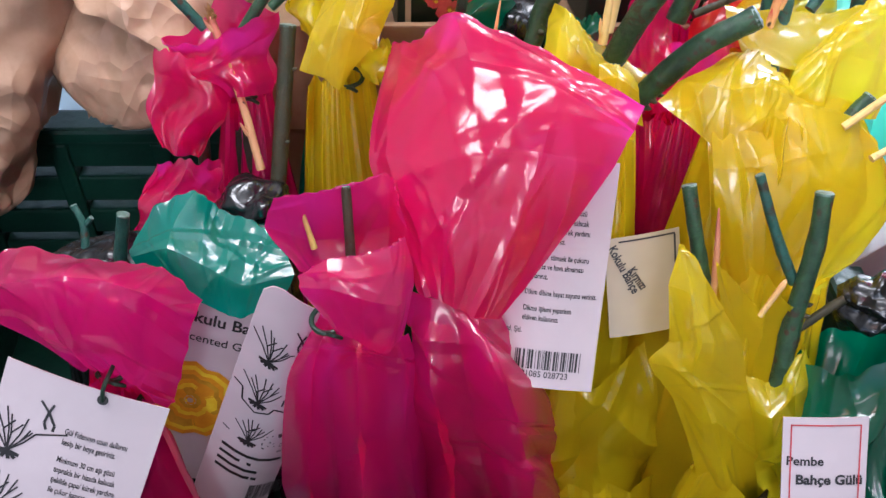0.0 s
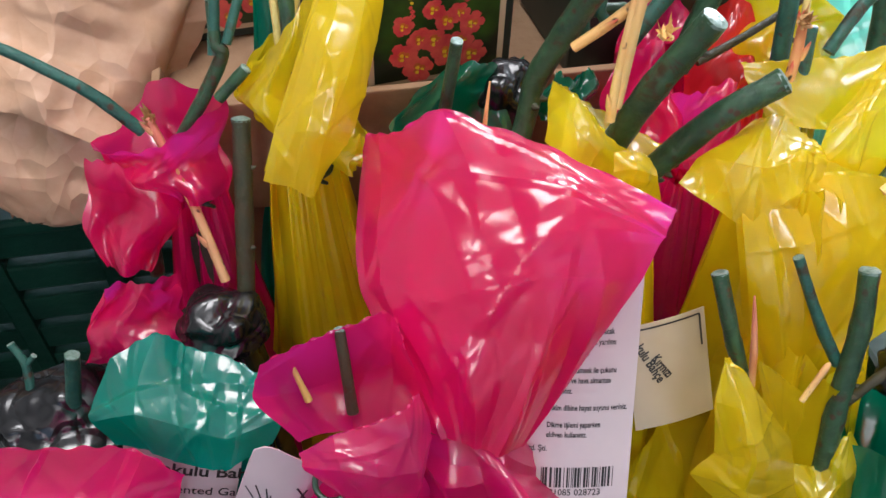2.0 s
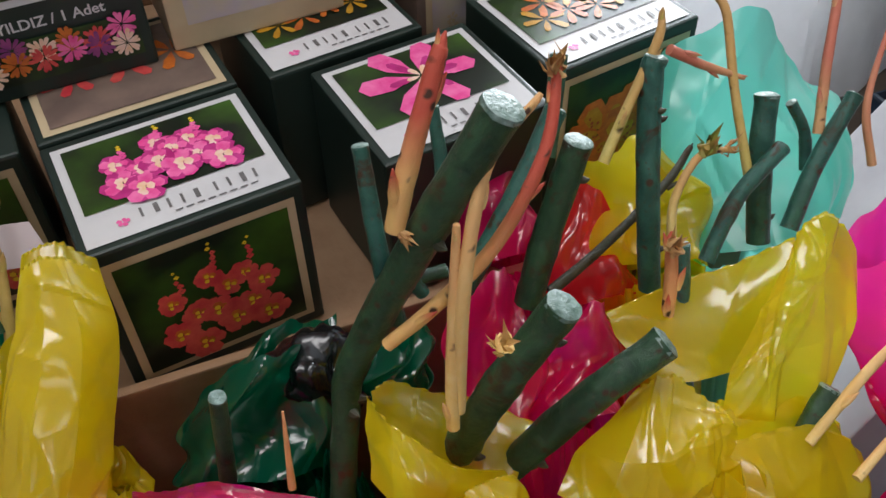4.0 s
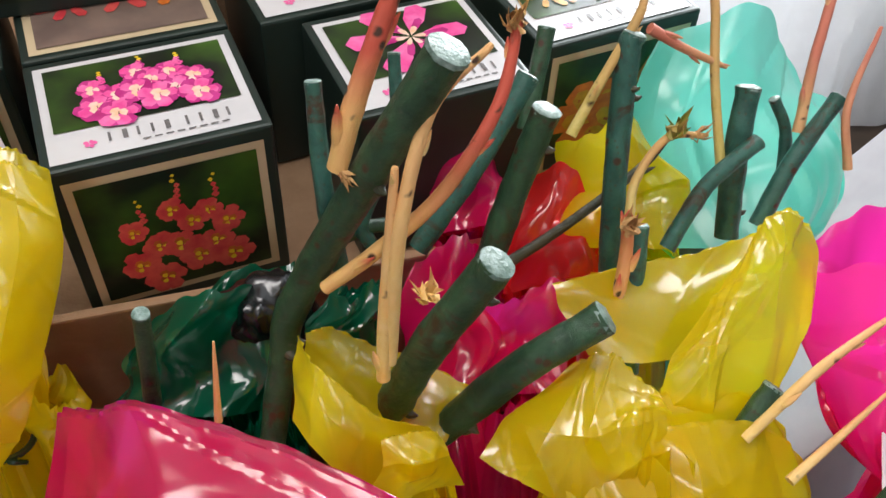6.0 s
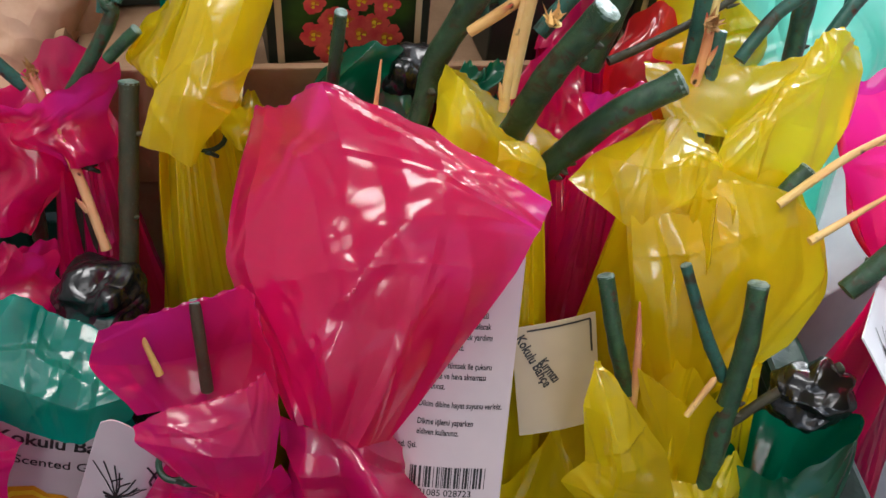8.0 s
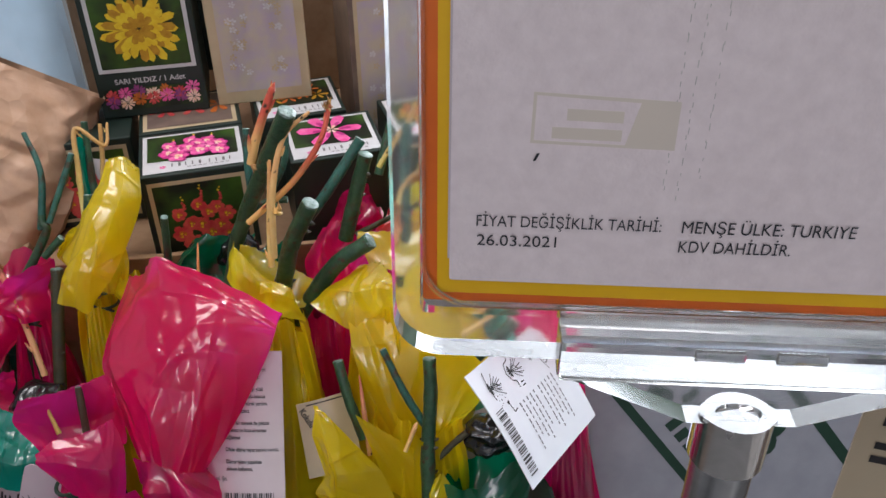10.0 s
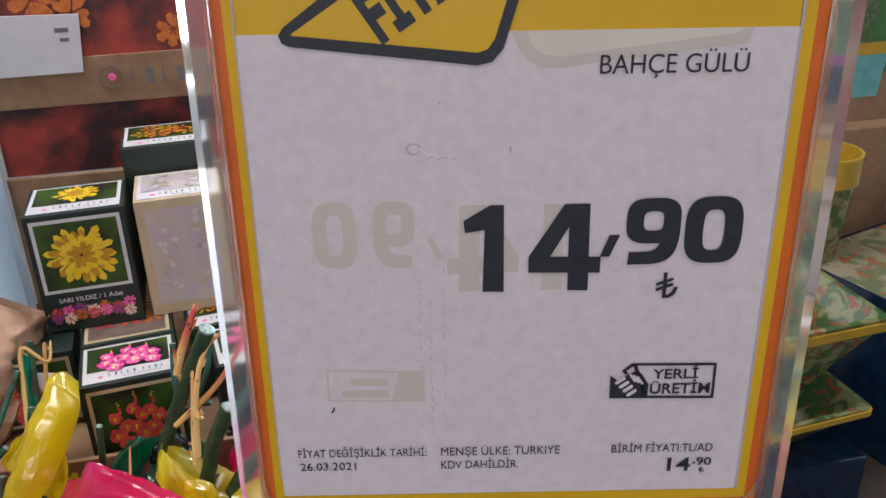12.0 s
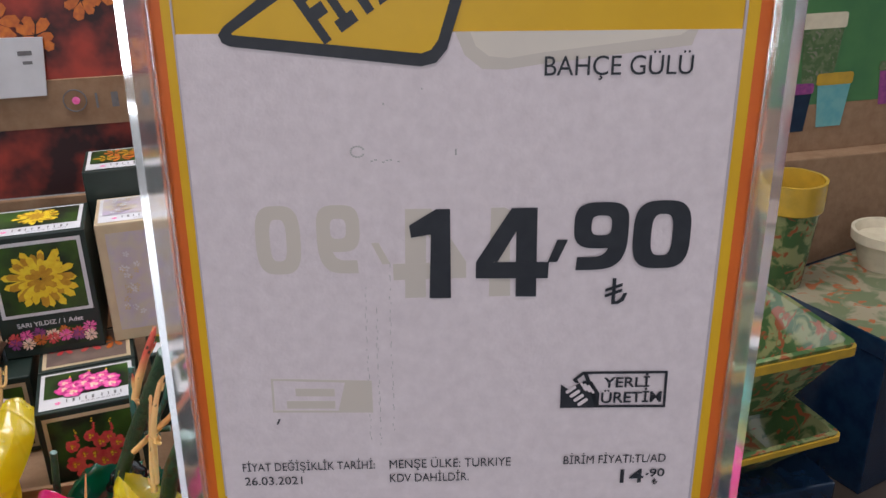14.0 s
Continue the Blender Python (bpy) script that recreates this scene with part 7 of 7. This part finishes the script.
    # yellow arrow with a dark outline and slanting word
    out = [(0.0130, 0.1300), (0.0165, 0.1242), (0.0062, 0.1167), (0.0049, 0.1149), (0.0056, 0.1131), (0.0073, 0.1123), (0.0500, 0.1074), (0.0535, 0.1082), (0.0560, 0.1112), (0.0700, 0.1570), (0.0330, 0.1640)]
    inn = [(0.0158, 0.1300), (0.0200, 0.1232), (0.0079, 0.1152), (0.0081, 0.1149), (0.0502, 0.1104), (0.0524, 0.1112), (0.0540, 0.1135), (0.0668, 0.1560), (0.0350, 0.1600)]
    part("arrow", plate(out, -0.0013, -0.0008, m), NAVY, s, "dark outlined arrow", False)
    part("arrow_fill", plate(inn, -0.0016, -0.0013, m), YELLOW_INK, s, "", False)
    bm, first = letters("FİYAT", 1.0, 0.045), letters("FİY", 1.0, 0.045)
    wide = max(v.co.x for v in first.verts) + 0.02
    first.free()
    part("lettering", spread(bm, lambda a, b_, d: m @ Vector((0.0278 + a / wide * 0.0146 - b_ / 0.73 * 0.0066, -0.0018, 0.1130 + a / wide * 0.0098 + b_ / 0.73 * 0.0101))), NAVY, s, "", False)
    part("badge", plate(rounded(-0.010, 0, 0.010, 0.024, 0.002), -0.0012, -0.0008, m @ Matrix.Translation((0.0925, 0, 0.1254)) @ pose(0, 0, 0, 0, -18, 0)), CARD, s, "white badge", False)
    # clear holder: outer frame, a thin raised lip inside it, clamp and wedge
    part("holder", plate(rounded(x0 - 0.0058, z0 - 0.0115, x1 + 0.0058, z1 + 0.006, 0.010), -0.0042, 0.0052, m, rounded(x0 - 0.0002, z0 - 0.0002, x1 + 0.0002, z1 + 0.0002, 0.0015)), ACRYLIC, s, "clear acrylic frame", False)
    part("lip", plate(rounded(x0 + 0.0001, z0 + 0.0006, x1 - 0.0001, z1, 0.010), -0.0030, -0.0022, m, rounded(x0 + 0.0009, z0 + 0.0014, x1 - 0.0009, z1 - 0.0008, 0.0094)), ACRYLIC, s, "clear raised lip", False)
    part("clamp", box_mesh((0.0185, -0.0065, -0.0372), (0.1034, 0.0075, -0.0262), 0.0012, m), ACRYLIC, s, "clear acrylic clamp", False)
    part("bracket", plate([(0.0185, -0.0374), (0.0480, -0.0500), (0.0720, -0.0500), (0.1034, -0.0374)], -0.004, 0.006, m), ACRYLIC, s, "clear wedge bracket", False)
    for cx in (0.0510, 0.0675):
        part("clip", box_mesh((cx - 0.0052, -0.0078, -0.0292), (cx + 0.0052, -0.0066, -0.0264), 0.0005, m), ACRYLIC, s, "small clear clip", False)
    part("socket", turned_mesh(m @ Matrix.Translation((0.060, 0.001, 0)), ((0.0052, -0.0560), (0.0052, -0.0490), (0.0088, -0.0490), (0.0088, -0.0640), (0.0074, -0.0640), (0.0074, -0.0560))), ACRYLIC, s, "clear acrylic socket")
    part("pole", turned_mesh(m @ Matrix.Translation((0.060, 0.001, 0)), ((0.0052, -0.075), (0.0052, -0.0563), (0.0070, -0.0560), (0.0073, -0.0566), (0.0073, -0.5062))), STEEL, s, "bright steel tube")
    return s


price_sign()


# ---- white novelty carton beside the crate ----
def white_carton():
    o, px, py = Vector((0.3209, 0.3469, 1.0562)), Vector((0.4025, 0.3143, 0.9475)), Vector((0.3444, 0.3853, 1.1843))
    ex = (px - o).normalized()
    ey = py - o
    ey = (ey - ex * ey.dot(ex)).normalized()
    n = ex.cross(ey)
    m = Matrix((ex, n * -1, ey)).transposed().to_4x4()
    m.translation = o
    b = thing("white_carton", tuple(o - Vector((0, 0, 0.1))), "white carton printed with dark green bars, leaning beside the crate", "carton")
    part("body", box_mesh((-0.012, 0, -0.120), (0.30, 0.12, 0.150), 0.001, m), CARTON_GREY, b, "", False)

    def draw(name, polys, mat=CARTON_INK):
        bm = bmesh.new()
        for q in polys:
            bm.faces.new([bm.verts.new(m @ Vector((x, -0.0004, z))) for x, z in q])
        part(name, bm, mat, b, "", False)

    def oval(cx, cz, rx, rz, k=20, t=0.0):
        return [(cx + rx * math.cos(a) * math.cos(t) - rz * math.sin(a) * math.sin(t), cz + rx * math.cos(a) * math.sin(t) + rz * math.sin(a) * math.cos(t)) for a in [math.tau * i / k for i in range(k)]]

    def ringed(cx, cz, rx, rz, w):
        a, c = oval(cx, cz, rx, rz), oval(cx, cz, rx - w, rz - w)
        return [(a[k], a[(k + 1) % 20], c[(k + 1) % 20], c[k]) for k in range(20)]

    draw("printed_bar", [[(-0.012, -0.004), (0.30, -0.004), (0.30, 0.003), (-0.012, 0.003)]])
    draw("printed_bar", [[(0.03, 0.098), (0.30, 0.098), (0.30, 0.107), (0.03, 0.107)]])
    draw("eye_ring", ringed(0.018, 0.026, 0.013, 0.018, 0.0008))
    draw("eye_ring", ringed(-0.001, 0.040, 0.011, 0.018, 0.0008))
    draw("eye_dot", [oval(0.013, 0.024, 0.003, 0.004)])
    draw("eye_dot", [oval(-0.003, 0.036, 0.003, 0.004)])
    draw("cactus_drawing", [oval(0.034, 0.037, 0.0115, 0.0045, 20, 0.6), oval(0.049, 0.026, 0.011, 0.006, 20, 0.5), oval(0.062, 0.021, 0.008, 0.0045, 20, 0.1)])
    draw("printed_word", [[(0.062 + k * 0.011, 0.034 - 0.001 * (k % 2)), (0.069 + k * 0.011, 0.034), (0.069 + k * 0.011, 0.048 if k in (0, 4) else 0.043), (0.062 + k * 0.011, 0.048 if k in (0, 4) else 0.043)] for k in range(5)])
    draw("printed_word", [[(0.076 + k * 0.012, 0.012), (0.084 + k * 0.012, 0.012), (0.084 + k * 0.012, 0.027 - 0.004 * (k == 1)), (0.076 + k * 0.012, 0.027 - 0.004 * (k == 1))] for k in range(3)])
    draw("printed_word", [[(0.004 + k * 0.0095, 0.066), (0.010 + k * 0.0095, 0.066), (0.010 + k * 0.0095, 0.076), (0.004 + k * 0.0095, 0.076)] for k in range(6) if k != 2])
    draw("leaf_drawing", [oval(0.125 + 0.012 * math.cos(k), 0.060 + 0.012 * math.sin(k), 0.016, 0.012, 14, k) for k in range(6)])
    return b


CARTON_GREY = plain("greyish white carton", (0.36, 0.37, 0.41), (0.31, 0.32, 0.36), 0.45, 40)
CARTON_INK = plain("dark green carton ink", (0.012, 0.05, 0.03), None, 0.4, 100)
white_carton()


# ---- second price card, lower, on its own thin stand ----
def small_price():
    a, c = Vector((0.3059, 0.0700, 1.3104)), Vector((0.3493, 0.0500, 1.3405))
    ex = c - a
    ex.z = 0
    w = ex.length
    ex.normalize()
    n = Vector((ex.y, -ex.x, 0))
    m = Matrix((ex, n * -1, Vector((0, 0, 1)))).transposed().to_4x4()
    m.translation = Vector((a.x, a.y, a.z - 0.075))
    s = thing("price_card", (m.translation.x + 0.05, m.translation.y, 0.84), "small beige shop price card on a thin steel stand", "price sign")
    part("card", plate(rounded(0, 0, w, 0.075, 0.006), -0.0006, 0.0006, m), CARD_BEIGE, s, "", False)
    part("small_print", spread(bars([(0.006, 0.058, 0.060, 0.004), (0.006, 0.048, 0.035, 0.003), (0.006, 0.042, 0.028, 0.003)]), lambda x, y, z: m @ Vector((x, -0.001, y))), INK, s, "", False)
    part("lettering", spread(letters("11", 0.026, 0.0008), lambda x, y, z: m @ Vector((0.058 + x, -0.001, 0.022 + y))), INK, s, "", False)
    part("lettering", spread(letters(".90", 0.018, 0.0006), lambda x, y, z: m @ Vector((0.082 + x, -0.001, 0.028 + y))), INK, s, "", False)
    foot = m @ Vector((w / 2, 0.002, 0))
    part("stand", tube([(foot.x, foot.y, 0.8402), (foot.x, foot.y, foot.z + 0.04)], [0.002, 0.002], 10, 0, 0.0), STEEL, s, "thin steel wire")


small_price()


# ---- sacks behind the display ----
# white film added in place of an unidentified bright white surface
b = thing("plastic_sack", (0.5, 0.80, 0.84), "white translucent film standing in for a bright background surface", "plastic sack")
part("film", sleeve((0.30, 0.78, 0.842), (0.80, 0.78, 0.842), (0.30, 0.82, 1.20), (0.78, 0.82, 1.10), (0.05, 0.03), ((0.5, 0.03, 0.3),), (), (0.02, 0.02), 0.02, 9, 0.010, 14, 71), WHITE_FILM, b)
b = thing("plastic_sack", (-0.22, 0.66, 0.84), "pale blue plastic sack beside the bulb boxes", "plastic sack")
part("film", sleeve((-0.36, 0.64, 0.842), (-0.07, 0.64, 0.842), (-0.40, 0.70, 1.50), (-0.055, 0.69, 1.46), (0.05, 0.03), ((0.5, 0.03, 0.3),), (), (0.02, 0.0), 0.012, 7, 0.010, 16, 72), PALE_BLUE, b)
b = thing("rose_bundle", (-0.03, 0.43, 0.855), "blue-green wrapped rose bundle wedged behind the pink one", "rose bundle", "wrapped bare-root roses")
part("wrapper", sleeve((-0.050, 0.425, 0.857), (-0.012, 0.425, 0.857), (-0.0150, 0.4481, 1.2102), (-0.0065, 0.4466, 1.2052), (0.016, 0.008), (), (), (0.0, 0.0), 0.006, 4, 0.004, 40, 73), TEAL, b)
t = Tag("plant_tag", (-0.0089, 0.4529, 1.1931), (0.0116, 0.4520, 1.1900), (-0.0050, 0.4443, 1.1812), "small white tag stuck among pale shoots", CARD, 0.0)


# ---- glazed pots and dishes on cardboard ----
def glaze(name, a, c, d, scale):
    """Hand-painted glaze: soft blots of two colours on a ground."""
    m, nt, nodes, links, p = shader(name)
    ground = mixed_colour(nt, ramp(nt, noise_tex(nt, scale, 3, 0.5, 0.8), 0.47, 0.56), a, c)
    blot = nodes.new("ShaderNodeMix")
    blot.data_type = "RGBA"
    links.new(ramp(nt, noise_tex(nt, scale * 1.3, 2, 0.4, 1.6), 0.58, 0.64), blot.inputs[0])
    links.new(ground, blot.inputs[6])
    blot.inputs[7].default_value = (*d, 1)
    links.new(blot.outputs[2], p.inputs["Base Color"])
    p.inputs["Roughness"].default_value = 0.12
    return m


GLAZE_GREEN = glaze("painted green glaze", (0.07, 0.12, 0.045), (0.12, 0.16, 0.075), (0.18, 0.18, 0.12), 75)
GLAZE_BRIGHT = glaze("painted mosaic glaze", (0.05, 0.10, 0.035), (0.20, 0.21, 0.09), (0.24, 0.07, 0.03), 42)
GLAZE_PASTEL = glaze("painted pastel glaze", (0.30, 0.26, 0.17), (0.14, 0.17, 0.09), (0.36, 0.12, 0.05), 30)
AQUA_GLAZE = plain("aqua glaze", (0.10, 0.32, 0.34), (0.16, 0.38, 0.36), 0.3, 60)
GLAZE_GOLD = plain("gold glaze", (0.50, 0.30, 0.03), (0.40, 0.25, 0.03), 0.2, 60)
GLAZE_NAVY = plain("navy glaze", (0.005, 0.014, 0.035), (0.008, 0.024, 0.05), 0.1, 60)
GREEN_BOARD = plain("green printed board", (0.03, 0.12, 0.045), (0.07, 0.20, 0.06), 0.5, 8)
CREAM_GLAZE = plain("cream glaze", (0.66, 0.58, 0.42), (0.58, 0.50, 0.36), 0.25, 60)


def turned(parent, name, at, profile, mat, label="", k=36):
    """A turned body of revolution: profile is (radius, height) pairs."""
    bm = bmesh.new()
    rings = [[bm.verts.new((at[0] + r * math.cos(math.tau * i / k), at[1] + r * math.sin(math.tau * i / k), at[2] + z)) for i in range(k)] for r, z in profile]
    for a, c in zip(rings, rings[1:]):
        for i in range(k):
            j = (i + 1) % k
            bm.faces.new((a[i], a[j], c[j], c[i]))
    return part(name, bm, mat, parent, label)


def cup(at, r, h, body, band, label):
    c = thing("flower_pot", at, label, "flower pot", "small glazed pots")
    turned(c, "body", at, ((0.001, 0), (r * 0.7, 0), (r * 0.74, h * 0.1), (r * 0.95, h * 0.72)), body)
    turned(c, "rim", at, ((r * 0.95, h * 0.72), (r * 1.06, h * 0.74), (r * 1.08, h), (r * 0.98, h), (r * 0.9, h * 0.75), (0.001, h * 0.72)), band)
    return c


def square_dish(at, half, h, turn, label):
    d = thing("square_dish", at, label, "dish", "painted square dishes")
    m = pose(*at, 0, 0, turn)
    bm = bmesh.new()
    rows = []
    for f, z in ((0.45, 0.0), (0.5, h * 0.1), (1.0, h * 0.9), (1.02, h), (0.94, h), (0.46, h * 0.22), (0.02, h * 0.2)):
        rows.append([bm.verts.new(m @ Vector((x * half * f, y * half * f, z))) for x, y in rounded(-1, -1, 1, 1, 0.12, 4)])
    for a, c in zip(rows, rows[1:]):
        n = len(a)
        for i in range(n):
            j = (i + 1) % n
            bm.faces.new((a[i], a[j], c[j], c[i]))
    part("bowl", bm, GLAZE_BRIGHT, d)
    part("edge", plate([(x * half * 1.045, y * half * 1.045) for x, y in rounded(-1, -1, 1, 1, 0.12, 4)], 0, h * 0.1, m @ Matrix.Translation((0, 0, h * 0.86)) @ pose(0, 0, 0, 90), [(x * half * 1.0, y * half * 1.0) for x, y in rounded(-1, -1, 1, 1, 0.12, 4)]), GLAZE_GOLD, d, "amber glazed edge")
    return d


riser = thing("cardboard_riser", (1.05, 1.0, 0.84), "brown cardboard carton with a green printed top behind the pots", "cardboard box")
part("body", box_mesh((0.79, 0.852, 0.84), (1.45, 1.15, 1.166), 0.002), CARTON, riser, "", False)
part("lower_board", box_mesh((0.86, 0.8825, 1.166), (1.45, 0.890, 1.232), 0.001), CARTON, riser, "", False)
part("upper_board", box_mesh((0.86, 0.8825, 1.232), (1.45, 0.890, 1.80), 0.001), GREEN_BOARD, riser, "green printed board", False)


def printed_cup(x0, x1, z0, z1, body, band):
    """A tapered cup printed on the carton."""
    d, h = (x1 - x0) * 0.16, z1 - z0
    part("printed_cup", plate([(x0 + d, z0), (x1 - d, z0), (x1 - d * 0.3, z0 + h * 0.78), (x0 + d * 0.3, z0 + h * 0.78)], 0.8815, 0.8823, Matrix()), body, riser, "", False)
    part("printed_rim", plate(rounded(x0, z0 + h * 0.78, x1, z1, 0.004), 0.8813, 0.8823, Matrix()), band, riser, "", False)


printed_cup(0.914, 0.980, 1.262, 1.354, GLAZE_GREEN, CREAM_GLAZE)
printed_cup(0.896, 0.944, 1.196, 1.262, GLAZE_NAVY, PETAL_PURPLE)
printed_cup(0.947, 1.002, 1.200, 1.274, AQUA_GLAZE, GLAZE_GOLD)
printed_cup(1.040, 1.090, 1.225, 1.285, PETAL_PURPLE, GLAZE_GREEN)

stand = thing("gift_box", (1.00, 0.70, 0.84), "dark box with a painted pastel lid under the pots", "box")
turn = pose(0.861, 0.565, 0.84, 0, 0, 17)
part("body", box_mesh((0.002, 0.002, 0), (0.298, 0.188, 0.192), 0.002, turn), GLAZE_NAVY, stand, "", False)
part("lid", box_mesh((0.003, 0.003, 0.192), (0.297, 0.187, 0.209), 0.003, turn), GLAZE_PASTEL, stand, "painted pastel lid", False)
for a, c in (((0, 0, 0.186), (0.3, 0.003, 0.2095)), ((0, 0.003, 0.186), (0.003, 0.187, 0.2095)), ((0.297, 0.003, 0.186), (0.3, 0.187, 0.2095)), ((0, 0.187, 0.186), (0.3, 0.190, 0.2095))):
    part("lid_edge", box_mesh(a, c, 0.0008, turn), GLAZE_NAVY, stand, "glossy dark blue edge", False)
low = thing("gift_box", (0.70, 0.585, 0.84), "low dark glossy box carrying painted dishes", "box")
part("body", box_mesh((0.620, 0.510, 0.84), (0.780, 0.660, 0.918), 0.003), GLAZE_NAVY, low, "", False)
cup((0.832, 0.738, 1.0492), 0.038, 0.138, GLAZE_BRIGHT, GLAZE_GOLD, "green painted flower pot with a broad gold rim")
cup((0.988, 0.745, 1.0492), 0.042, 0.050, CREAM_GLAZE, CREAM_GLAZE, "low cream glazed bowl")
square_dish((0.692, 0.586, 0.918), 0.078, 0.062, 6, "square painted dish with an amber edge, under another")
square_dish((0.703, 0.604, 0.9802), 0.080, 0.100, 5, "square painted dish with an amber edge")
